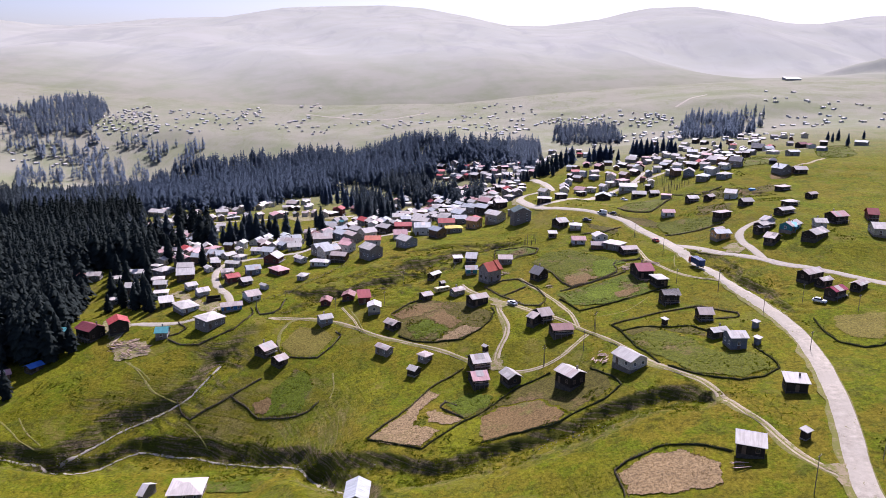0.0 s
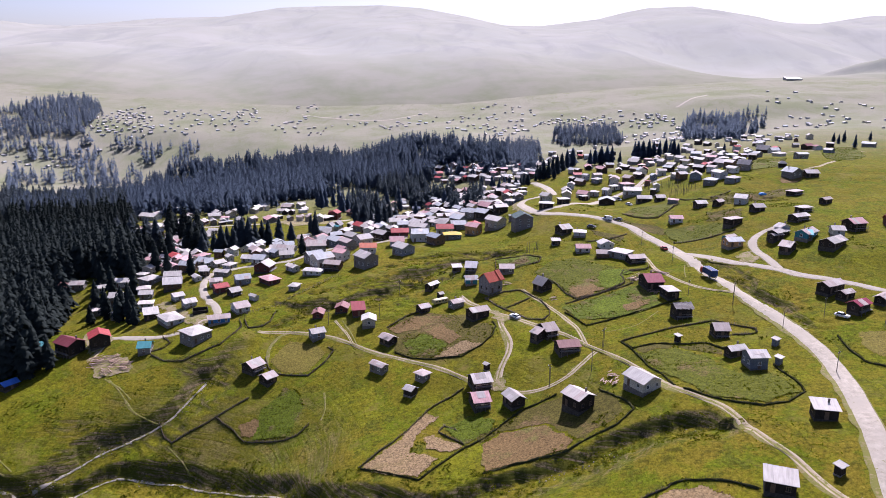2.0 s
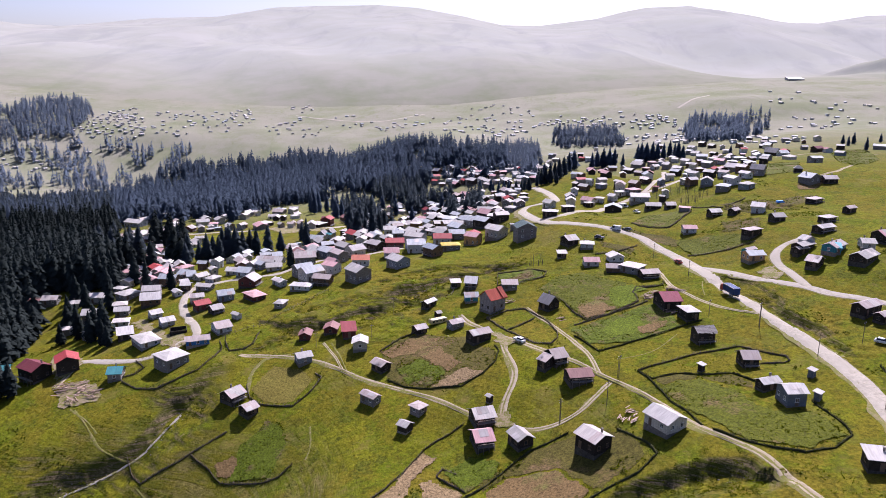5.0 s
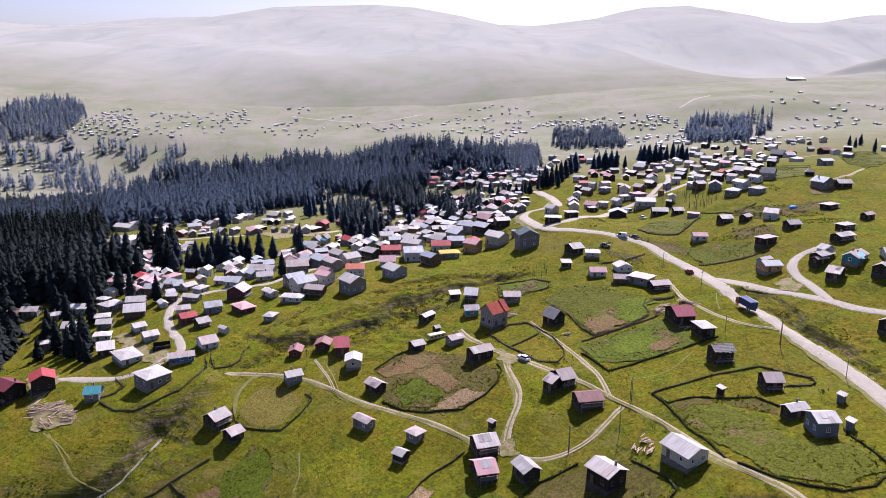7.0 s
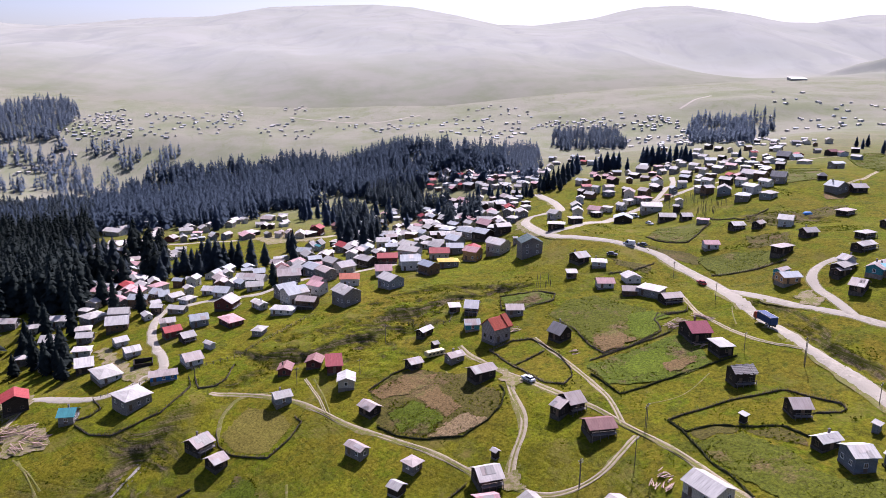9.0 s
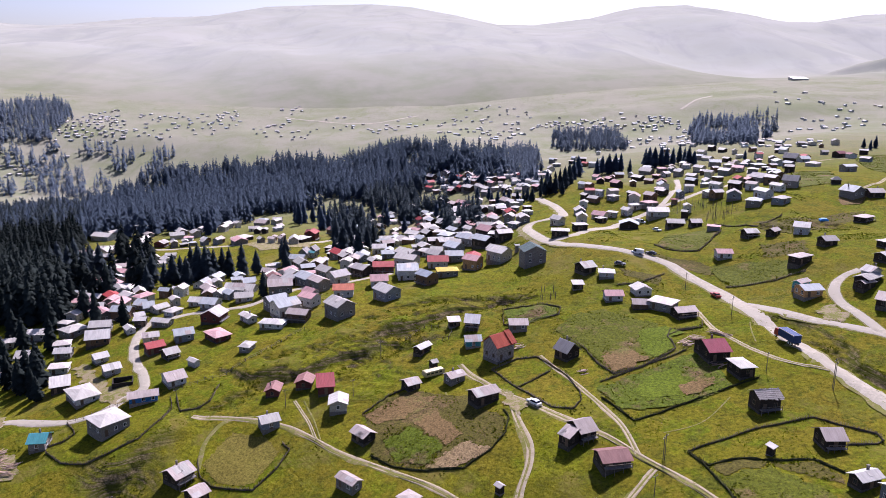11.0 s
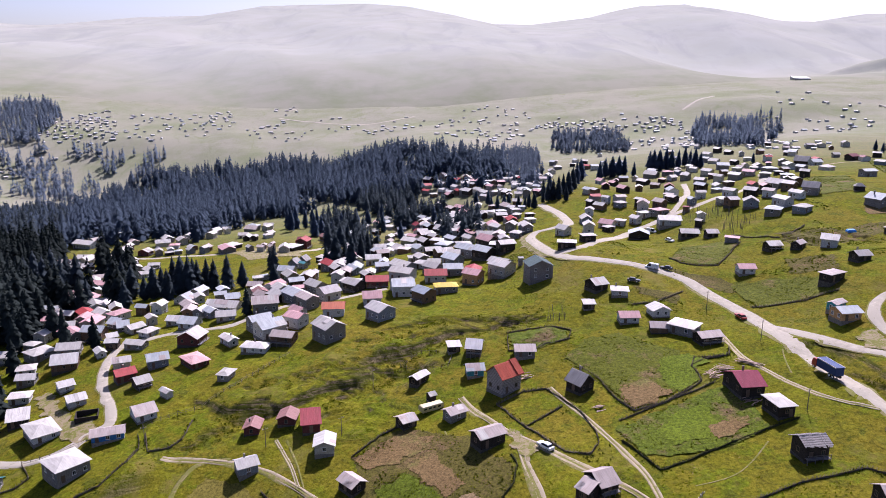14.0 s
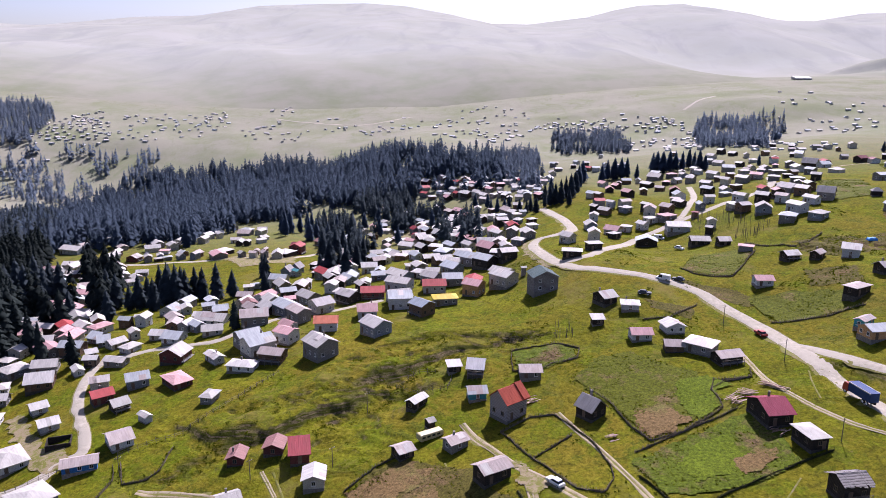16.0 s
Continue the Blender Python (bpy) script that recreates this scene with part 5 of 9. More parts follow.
house(-152.2, 272.1, 42, 5.5, 5.0, 1.9, "gable", "turq", "white")
house(-63.4, 398.1, 33, 7.2, 6.8, 2.8, "gable", "lgrey", "white", 1)
house(-47.7, 351.7, 130, 6.2, 4.9, 2.5, "gable", "pink", "white", 1)
house(-11.6, 378.4, 68, 9.0, 8.3, 2.4, "gable", "lgrey", "white", 1)
house(-35.4, 423.1, -25, 7.7, 5.5, 2.4, "gable", "bluegrey", "bluegrey", 1)
house(-27.6, 400.0, 147, 6.0, 4.2, 2.5, "gable", "lgrey", "dark", 1)
house(-22.3, 422.7, 23, 7.0, 6.1, 2.4, "gable", "bluegrey", "bluegrey", 1)
house(-12.6, 415.0, -8, 10.6, 8.6, 2.6, "gable", "lgrey", "bluegrey", 1)
house(-6.7, 482.6, 76, 7.4, 6.3, 2.4, "gable", "bluegrey", "white", 1)
house(-18.4, 517.7, 76, 8.1, 7.3, 2.2, "gable", "lgrey", "white", 1)
house(-23.3, 484.4, -24, 7.5, 5.8, 2.5, "gable", "white", "cream", 1)
house(-4.8, 439.1, -22, 7.3, 6.7, 2.3, "gable", "lgrey", "grey", 1)
house(1.3, 414.7, -25, 6.2, 5.6, 2.2, "gable", "lgrey", "cream", 1)
house(16.9, 393.4, 108, 8.0, 7.2, 2.2, "gable", "red", "white", 1)
house(28.7, 396.2, 63, 9.2, 7.2, 2.4, "gable", "lgrey", "white", 1)
house(6.9, 474.1, 65, 10.2, 7.7, 2.8, "hip", "bluegrey", "bluegrey", 1)
house(19.5, 472.9, 58, 7.2, 5.2, 2.3, "gable", "white", "cream", 1)
house(34.4, 439.0, 60, 7.3, 5.4, 2.6, "gable", "grey", "cream", 1)
house(41.3, 446.9, 59, 6.8, 5.8, 2.3, "hip", "lgrey", "bluegrey", 1)
house(47.0, 452.7, 128, 7.5, 5.7, 2.8, "gable", "lgrey", "grey", 1)
house(-10.8, 685.1, 75, 8.4, 7.7, 2.8, "gable", "darkred", "grey", 0)
house(-4.7, 689.4, 20, 7.7, 5.9, 2.4, "gable", "pink", "white", 0)
house(-18.9, 760.3, 108, 9.8, 7.0, 2.2, "gable", "white", "white", 0)
house(-18.0, 654.6, 40, 9.4, 6.8, 2.4, "hip", "white", "grey", 0)
house(-24.1, 685.9, -21, 7.7, 6.5, 2.3, "gable", "bluegrey", "bluegrey", 0)
house(-3.4, 637.3, 21, 12.2, 10.7, 2.2, "gable", "lgrey", "dark", 0)
house(7.1, 656.7, -26, 10.5, 9.4, 2.7, "gable", "white", "dark", 0)
house(18.2, 672.2, -26, 9.7, 8.5, 2.7, "gable", "white", "dark", 0)
house(20.9, 612.1, 62, 11.6, 10.2, 2.4, "gable", "white", "dark", 0)
house(30.1, 633.9, -8, 10.1, 8.0, 2.7, "hip", "lgrey", "cream", 0)
house(15.8, 540.9, -20, 6.7, 6.1, 2.8, "gable", "lgrey", "white", 0)
house(38.6, 623.3, -18, 8.9, 6.4, 2.1, "gable", "lgrey", "dark", 0)
house(34.9, 482.5, 88, 8.1, 5.9, 2.8, "gable", "white", "cream", 1)
house(43.2, 553.4, -27, 7.8, 5.5, 2.5, "hip", "lgrey", "cream", 0)
house(41.5, 473.2, 11, 6.5, 5.8, 2.7, "gable", "lgrey", "grey", 1)
house(48.5, 507.6, 62, 6.2, 4.5, 2.6, "hip", "lgrey", "grey", 1)
house(50.8, 550.5, -0, 6.5, 5.3, 2.9, "gable", "white", "grey", 0)
house(51.8, 476.6, 16, 5.8, 4.9, 2.4, "hip", "white", "cream", 1)
house(53.7, 492.4, 28, 5.3, 4.2, 2.6, "hip", "white", "dark", 1)
house(55.2, 391.5, -11, 8.1, 6.0, 2.7, "hip", "white", "dark", 1)
house(76.9, 457.1, -16, 8.1, 6.0, 2.8, "gable", "lgrey", "bluegrey", 1)
house(65.6, 400.5, 10, 6.5, 5.5, 2.9, "hip", "lgrey", "dark", 1)
house(36.3, 390.0, 93, 2.3, 2.0, 2.4, "gable", "white", "grey", 1)
house(-2.3, 857.2, 38, 9.4, 8.9, 2.6, "gable", "white", "dark", 0)
house(12.5, 813.0, 55, 10.5, 7.5, 2.7, "hip", "white", "white", 0)
house(23.0, 847.4, 39, 9.3, 8.0, 2.2, "hip", "lgrey", "dark", 0)
house(33.9, 806.6, 95, 9.9, 7.5, 2.7, "gable", "white", "white", 0)
house(43.4, 805.1, 95, 10.4, 7.7, 2.7, "gable", "pink", "grey", 0)
house(55.3, 788.4, -22, 9.1, 6.5, 2.7, "hip", "white", "grey", 0)
house(63.6, 763.3, 60, 8.2, 6.6, 2.6, "gable", "pink", "dark", 0)
house(69.9, 770.7, 124, 6.2, 4.5, 2.6, "gable", "white", "white", 0)
house(56.2, 727.2, 39, 8.4, 6.1, 2.4, "hip", "white", "grey", 0)
house(48.2, 735.4, 33, 9.4, 8.1, 2.3, "gable", "lgrey", "cream", 0)
house(73.8, 732.6, 150, 6.7, 5.5, 2.3, "gable", "lgrey", "bluegrey", 0)
house(84.5, 732.4, -11, 7.8, 5.8, 2.8, "gable", "pink", "white", 0)
house(34.5, 766.9, -24, 9.9, 9.2, 2.6, "gable", "white", "dark", 0)
house(70.2, 663.9, 58, 6.0, 5.0, 2.7, "gable", "white", "white", 0)
house(61.6, 694.6, -9, 6.7, 5.9, 2.3, "gable", "white", "dark", 0)
house(43.0, 757.4, 69, 8.7, 7.2, 2.7, "gable", "lgrey", "cream", 0)
house(24.4, 808.3, 109, 8.9, 8.0, 2.5, "gable", "white", "white", 0)
house(54.2, 757.8, -14, 8.3, 6.0, 2.7, "gable", "pink", "grey", 0)
house(96.1, 738.6, -4, 10.9, 8.7, 2.2, "gable", "white", "cream", 0)
house(112.9, 776.7, 118, 9.6, 7.1, 2.8, "gable", "lgrey", "cream", 0)
house(123.2, 805.3, 3, 7.8, 7.2, 2.4, "hip", "white", "grey", 0)
house(80.4, 684.1, 40, 6.9, 5.4, 2.5, "gable", "white", "cream", 0)
house(-90.5, 540.6, 61, 9.3, 7.0, 2.6, "gable", "white", "cream", 0)
house(-85.1, 579.4, -2, 8.8, 7.9, 2.9, "gable", "maroon", "dark", 0)
house(-67.5, 475.4, -26, 5.0, 3.6, 2.8, "gable", "teal", "white", 1)
house(-53.7, 427.1, 19, 5.2, 3.8, 2.6, "gable", "lgrey", "grey", 1)
house(-40.7, 408.1, -18, 6.1, 5.5, 2.8, "gable", "lgrey", "white", 1)
house(-47.5, 478.0, 85, 5.9, 4.2, 2.3, "gable", "darkred", "brown", 1)
house(-217.6, 550.7, 65, 10.4, 8.3, 2.8, "gable", "white", "grey", 0)
house(-212.4, 525.2, 18, 7.4, 5.8, 2.9, "gable", "white", "cream", 0)
house(-230.1, 622.0, 101, 4.9, 4.0, 2.3, "gable", "pink", "grey", 0)
house(-222.6, 636.8, 25, 4.0, 3.0, 2.5, "gable", "lgrey", "dark", 0)
house(-218.3, 644.1, 68, 4.5, 3.5, 2.7, "gable", "white", "cream", 0)
house(-214.0, 645.5, 20, 4.5, 4.2, 2.3, "gable", "white", "dark", 0)
house(-207.1, 643.5, 32, 4.5, 3.3, 2.6, "gable", "white", "grey", 0)
house(-199.8, 638.3, 13, 4.1, 3.6, 2.5, "hip", "bluegrey", "bluegrey", 0)
house(-196.0, 650.0, 68, 5.4, 4.2, 2.6, "gable", "white", "white", 0)
house(-186.4, 597.6, -29, 10.4, 7.3, 2.5, "gable", "white", "cream", 0)
house(-174.9, 602.8, 64, 7.6, 7.2, 2.7, "gable", "lgrey", "cream", 0)
house(-161.8, 628.3, -26, 8.0, 6.8, 2.9, "gable", "white", "cream", 0)
house(-156.8, 651.6, 21, 5.8, 4.6, 2.8, "gable", "white", "cream", 0)
house(-130.1, 555.6, 28, 10.5, 9.7, 2.4, "gable", "pink", "grey", 0)
house(-146.2, 560.9, 128, 6.3, 4.9, 2.7, "gable", "lgrey", "bluegrey", 0)
house(-175.7, 561.3, 68, 5.6, 5.1, 2.6, "gable", "lgrey", "grey", 0)
house(-169.4, 562.0, 35, 5.7, 4.9, 2.1, "hip", "lgrey", "dark", 0)
house(-164.3, 564.0, 28, 5.3, 4.2, 2.5, "hip", "bluegrey", "grey", 0)
house(-155.8, 563.0, -7, 5.7, 5.2, 2.5, "gable", "lgrey", "bluegrey", 0)
house(-139.6, 660.4, 69, 10.5, 9.9, 2.2, "gable", "pinkgrey", "grey", 0)
house(-127.9, 660.0, -2, 8.4, 6.1, 2.6, "gable", "lgrey", "cream", 0)
house(-129.4, 604.4, 26, 7.3, 5.3, 2.6, "gable", "white", "dark", 0)
house(-123.5, 601.7, -9, 5.7, 4.4, 2.4, "gable", "lgrey", "dark", 0)
house(-116.3, 611.1, 38, 6.8, 5.9, 2.7, "hip", "white", "white", 0)
house(-114.1, 549.5, 147, 4.8, 4.6, 2.4, "gable", "lgrey", "grey", 0)
house(-105.4, 542.5, 5, 5.1, 4.7, 2.8, "gable", "pinkgrey", "cream", 0)
house(-98.6, 541.2, 39, 5.4, 4.4, 2.8, "gable", "pinkgrey", "grey", 0)
house(-100.9, 407.5, -8, 6.1, 4.5, 2.1, "gable", "lgrey", "white", 1)
house(-91.1, 405.1, 62, 5.5, 4.5, 2.5, "gable", "bluegrey", "grey", 1)
house(-80.8, 386.3, 4, 5.8, 5.3, 2.3, "gable", "bluegrey", "brown", 1)
house(-86.2, 452.7, 13, 5.5, 5.1, 2.2, "hip", "lgrey", "cream", 1)
house(-83.6, 455.7, 35, 4.5, 3.4, 2.3, "hip", "bluegrey", "white", 1)
house(-111.2, 388.9, 34, 5.8, 5.3, 2.8, "gable", "white", "white", 1)
house(-68.5, 386.4, 61, 6.9, 5.8, 2.1, "gable", "pinkgrey", "brown", 1)
house(85.0, 444.1, 34, 5.5, 4.4, 2.5, "hip", "lgrey", "dark", 1)
house(94.2, 457.4, -27, 5.7, 5.2, 2.7, "hip", "lgrey", "white", 1)
house(102.0, 457.8, 6, 5.7, 4.7, 2.4, "gable", "white", "white", 1)
house(108.3, 465.1, 20, 7.1, 5.3, 2.6, "hip", "white", "cream", 1)
house(115.5, 464.2, 25, 8.4, 7.1, 2.2, "hip", "pink", "grey", 1)
house(101.9, 488.3, 36, 6.1, 5.7, 2.6, "hip", "lgrey", "bluegrey", 1)
house(96.5, 498.3, 149, 4.9, 3.6, 2.6, "gable", "white", "white", 1)
house(113.4, 527.4, 118, 7.5, 5.7, 2.3, "gable", "pink", "dark", 0)
house(153.2, 676.6, -11, 7.9, 5.5, 2.3, "gable", "bluegrey", "brown", 0)
house(107.3, 545.0, 3, 6.1, 5.2, 2.3, "gable", "pink", "dark", 0)
house(160.0, 644.3, 4, 9.3, 7.4, 2.8, "gable", "white", "dark", 0)
house(176.1, 677.7, -7, 10.9, 9.4, 2.4, "gable", "lgrey", "grey", 0)
house(128.2, 483.8, 5, 6.7, 5.3, 2.5, "gable", "pinkwhite", "dark", 1)
house(155.0, 569.7, -13, 7.3, 6.8, 2.9, "gable", "pinkred", "dark", 0)
house(132.6, 466.5, 56, 5.2, 3.8, 2.8, "gable", "bluegrey", "bluegrey", 1)
house(125.7, 454.4, -21, 3.8, 3.1, 2.5, "hip", "darkred", "brown", 1)
house(141.1, 478.2, -5, 5.6, 4.1, 2.7, "gable", "lgrey", "white", 1)
house(170.5, 562.1, 26, 6.4, 4.5, 2.2, "gable", "lgrey", "dark", 0)
house(183.6, 592.7, -8, 7.6, 7.2, 2.4, "gable", "lgrey", "grey", 0)
house(166.9, 520.7, 24, 6.6, 5.1, 2.2, "hip", "bluegrey", "grey", 0)
house(182.9, 544.2, 24, 7.0, 5.0, 2.9, "hip", "grey", "brown", 0)
house(184.6, 624.3, 32, 6.5, 6.0, 2.7, "gable", "white", "grey", 0)
house(204.6, 663.7, 30, 6.1, 5.5, 2.6, "gable", "lgrey", "white", 0)
house(192.9, 663.2, 60, 6.9, 5.8, 2.3, "gable", "lgrey", "bluegrey", 0)
house(188.0, 674.6, 12, 8.2, 6.1, 2.8, "hip", "pink", "grey", 0)
house(200.8, 626.0, 13, 8.7, 6.1, 2.4, "gable", "white", "cream", 0)
house(190.3, 578.1, -19, 6.6, 4.8, 2.6, "gable", "lgrey", "cream", 0)
house(225.0, 659.0, 62, 9.5, 7.8, 2.4, "gable", "bluegrey", "grey", 0)
house(198.2, 571.0, 15, 8.1, 7.0, 2.7, "gable", "white", "grey", 0)
house(219.7, 619.1, 13, 7.1, 5.5, 2.5, "hip", "lgrey", "cream", 0)
house(250.3, 697.4, -7, 7.3, 6.0, 2.5, "hip", "white", "cream", 0)
house(229.0, 613.5, 60, 7.9, 5.6, 2.5, "hip", "lgrey", "bluegrey", 0)
house(231.5, 594.7, 4, 9.8, 7.8, 2.4, "hip", "bluegrey", "grey", 0)
house(208.7, 552.0, -25, 7.2, 5.8, 2.7, "hip", "white", "grey", 0)
house(251.5, 607.7, -27, 10.4, 8.3, 2.6, "gable", "white", "white", 0)
house(274.1, 635.0, 31, 10.6, 8.4, 2.2, "gable", "slate", "dark", 0)
house(287.2, 639.4, -7, 8.3, 5.9, 2.8, "gable", "red", "maroon", 0)
house(261.7, 578.6, 37, 9.1, 8.2, 2.5, "hip", "grey", "cream", 0)
house(210.9, 528.4, -20, 8.1, 6.2, 2.3, "hip", "bluegrey", "grey", 0)
house(165.8, 426.9, 73, 7.0, 5.0, 2.4, "gable", "white", "white", 1)
house(173.9, 430.7, 38, 7.6, 5.9, 2.5, "gable", "slate", "grey", 1)
house(173.8, 465.2, 7, 8.0, 7.6, 2.2, "gable", "grey", "grey", 1)
house(158.5, 438.4, 11, 6.0, 5.0, 2.8, "gable", "pinkgrey", "white", 1)
house(155.0, 417.6, 29, 8.1, 6.3, 2.9, "gable", "white", "white", 1)
house(147.3, 409.2, 55, 8.2, 6.8, 2.2, "hip", "bluegrey", "grey", 1)
house(157.7, 405.4, 38, 7.9, 6.3, 2.5, "hip", "lgrey", "bluegrey", 1)
house(144.8, 426.4, 82, 7.6, 7.1, 2.5, "gable", "lgrey", "bluegrey", 1)
house(139.8, 435.4, 59, 6.0, 5.5, 2.7, "gable", "grey", "brown", 1)
house(214.1, 514.5, 121, 5.8, 4.5, 2.8, "gable", "lgrey", "dark", 1)
house(264.4, 704.9, -9, 7.4, 5.4, 2.4, "hip", "white", "cream", 0)
house(314.7, 641.7, 12, 8.9, 7.3, 2.8, "gable", "maroon", "dark", 0)
house(319.0, 632.9, 84, 8.7, 6.5, 2.3, "gable", "maroon", "white", 0)
house(337.6, 648.2, 67, 6.7, 5.0, 2.5, "gable", "lgrey", "dark", 0)
house(315.5, 607.3, -2, 7.8, 6.0, 2.5, "gable", "lgrey", "bluegrey", 0)
house(298.9, 706.9, 59, 7.4, 5.7, 2.2, "gable", "white", "dark", 0)
house(274.9, 690.3, 30, 6.4, 5.3, 2.5, "gable", "lgrey", "white", 0)
house(276.9, 775.5, 65, 7.3, 6.9, 2.2, "gable", "white", "dark", 0)
house(274.3, 741.1, 109, 6.5, 5.0, 2.2, "gable", "lgrey", "cream", 0)
house(240.0, 714.8, 36, 8.3, 7.7, 2.1, "gable", "lgrey", "cream", 0)
house(254.0, 767.1, -4, 8.1, 7.6, 2.6, "gable", "lgrey", "cream", 0)
house(276.5, 801.5, 58, 7.1, 6.6, 2.8, "gable", "white", "dark", 0)
house(308.1, 797.0, 62, 6.0, 5.0, 2.3, "gable", "white", "cream", 0)
house(329.2, 810.3, 27, 6.2, 4.6, 2.5, "gable", "white", "dark", 0)
house(327.8, 770.2, 122, 5.9, 5.0, 2.1, "gable", "white", "dark", 0)
house(337.5, 747.2, -8, 7.0, 5.1, 2.2, "gable", "grey", "grey", 0)
house(346.9, 745.6, 150, 8.7, 6.2, 2.4, "gable", "lgrey", "cream", 0)
house(344.8, 725.5, 67, 5.5, 4.4, 2.4, "gable", "grey", "brown", 0)
house(364.9, 740.1, 99, 8.7, 6.5, 2.9, "gable", "lgrey", "cream", 0)
house(119.7, 420.5, 19, 3.4, 3.0, 2.3, "gable", "white", "dark", 1)
house(123.7, 429.0, 110, 4.7, 4.2, 2.6, "gable", "lgrey", "cream", 1)
house(171.8, 637.5, 56, 6.6, 5.4, 2.6, "hip", "pink", "dark", 0)
house(111.6, 485.3, 120, 5.5, 4.2, 2.8, "gable", "lgrey", "dark", 1)
house(366.1, 639.3, -30, 10.9, 7.6, 2.2, "gable", "bluegrey", "grey", 0)
house(315.5, 665.0, 13, 5.8, 4.9, 2.4, "gable", "lgrey", "grey", 0)
house(194.0, 427.2, -15, 4.7, 3.4, 2.3, "hip", "slate", "dark", 1)
house(-140.0, 349.7, 58, 9.0, 8.0, 2.2, "hip", "lgrey", "grey", 1)
house(-159.5, 417.3, 123, 7.2, 5.0, 2.7, "gable", "lgrey", "dark", 1)
house(-138.9, 381.9, -30, 7.0, 5.5, 2.2, "gable", "pink", "grey", 1)
house(-151.2, 412.8, 20, 4.3, 4.0, 2.6, "gable", "white", "dark", 1)
house(-146.3, 416.2, 122, 6.5, 4.9, 2.4, "gable", "white", "dark", 1)
house(-112.4, 346.6, 110, 5.0, 4.3, 2.2, "gable", "white", "dark", 1)
house(-119.1, 391.0, -24, 5.3, 4.3, 2.6, "gable", "bluegrey", "brown", 1)
house(-114.1, 393.9, 85, 5.3, 4.1, 2.7, "gable", "white", "white", 1)
house(-106.9, 368.7, 12, 4.8, 4.1, 2.2, "gable", "pinkwhite", "cream", 1)
house(-94.8, 375.7, 75, 6.8, 5.3, 2.2, "gable", "pinkgrey", "brown", 1)
house(-88.6, 371.0, 110, 6.1, 5.2, 2.5, "gable", "pinkwhite", "grey", 1)
house(-83.8, 368.4, -30, 6.0, 4.7, 2.3, "gable", "bluegrey", "bluegrey", 1)
house(-107.0, 425.8, -14, 8.1, 6.5, 2.2, "gable", "bluegrey", "grey", 1)
house(-86.5, 382.5, -9, 6.4, 5.3, 2.5, "gable", "white", "cream", 1)
house(-92.3, 413.6, -15, 5.7, 5.2, 2.5, "gable", "bluegrey", "bluegrey", 1)
house(-81.8, 391.1, 39, 5.9, 5.2, 2.4, "gable", "bluegrey", "brown", 1)
house(-78.1, 414.6, 5, 7.1, 5.4, 2.4, "gable", "pinkgrey", "brown", 1)
house(-70.5, 391.8, 106, 6.6, 6.3, 2.4, "gable", "pinkred", "grey", 1)
house(-60.9, 381.9, -14, 7.6, 7.1, 2.4, "gable", "white", "dark", 1)
house(-54.9, 396.9, 14, 6.7, 5.3, 2.4, "hip", "pink", "dark", 1)
house(-146.3, 364.2, -1, 6.0, 5.5, 2.4, "gable", "white", "cream", 1)
house(-146.5, 356.7, -15, 5.8, 4.7, 2.5, "hip", "lgrey", "grey", 1)
house(-203.7, 493.2, 8, 7.1, 5.6, 2.3, "gable", "white", "white", 1)
house(-187.3, 480.1, 5, 6.9, 5.5, 2.8, "gable", "pinkwhite", "white", 1)
house(-44.4, 432.7, -3, 6.8, 5.7, 2.8, "gable", "lgrey", "dark", 1)
house(-35.8, 430.8, 62, 8.4, 7.3, 2.3, "gable", "bluegrey", "grey", 1)
house(-26.7, 410.1, 101, 6.3, 4.8, 2.2, "gable", "white", "cream", 1)
house(-22.5, 435.5, -1, 6.3, 4.6, 2.1, "gable", "bluegrey", "brown", 1)
house(-8.0, 445.3, 9, 7.1, 5.9, 2.3, "hip", "lgrey", "cream", 1)
house(-3.4, 417.7, -24, 8.1, 6.5, 2.6, "hip", "white", "cream", 1)
house(0.6, 406.2, 100, 8.3, 6.1, 2.4, "gable", "lgrey", "bluegrey", 1)
house(9.7, 420.6, -15, 8.7, 7.8, 2.2, "gable", "bluegrey", "bluegrey", 1)
house(-0.1, 607.9, 58, 8.7, 7.8, 2.7, "gable", "white", "dark", 0)
house(-14.8, 611.4, -29, 11.5, 10.5, 2.4, "gable", "white", "cream", 0)
house(-23.9, 493.4, 124, 7.4, 5.9, 2.5, "gable", "white", "dark", 1)
house(-10.9, 665.9, 125, 7.8, 5.6, 2.3, "gable", "darkred", "cream", 0)
house(-4.7, 678.9, -18, 10.0, 8.8, 2.4, "gable", "pinkwhite", "white", 0)
house(9.0, 621.0, 145, 12.6, 9.8, 2.6, "gable", "white", "dark", 0)
house(15.9, 657.2, -16, 11.5, 9.4, 2.7, "gable", "white", "dark", 0)
house(19.6, 579.3, 29, 11.5, 8.3, 2.2, "gable", "white", "white", 0)
house(30.7, 653.7, 88, 9.5, 8.2, 2.3, "gable", "pinkgrey", "grey", 0)
house(28.7, 605.0, -29, 9.5, 8.4, 2.5, "hip", "white", "grey", 0)
house(38.2, 614.6, 17, 8.8, 6.6, 2.9, "gable", "lgrey", "dark", 0)
house(46.0, 571.8, 21, 7.2, 5.9, 2.6, "hip", "bluegrey", "grey", 0)
house(41.0, 523.5, 102, 7.2, 5.5, 2.8, "gable", "white", "dark", 0)
house(44.2, 505.0, 22, 6.9, 5.7, 2.4, "hip", "pink", "grey", 1)
house(46.5, 460.2, 97, 7.9, 6.3, 2.5, "gable", "lgrey", "bluegrey", 1)
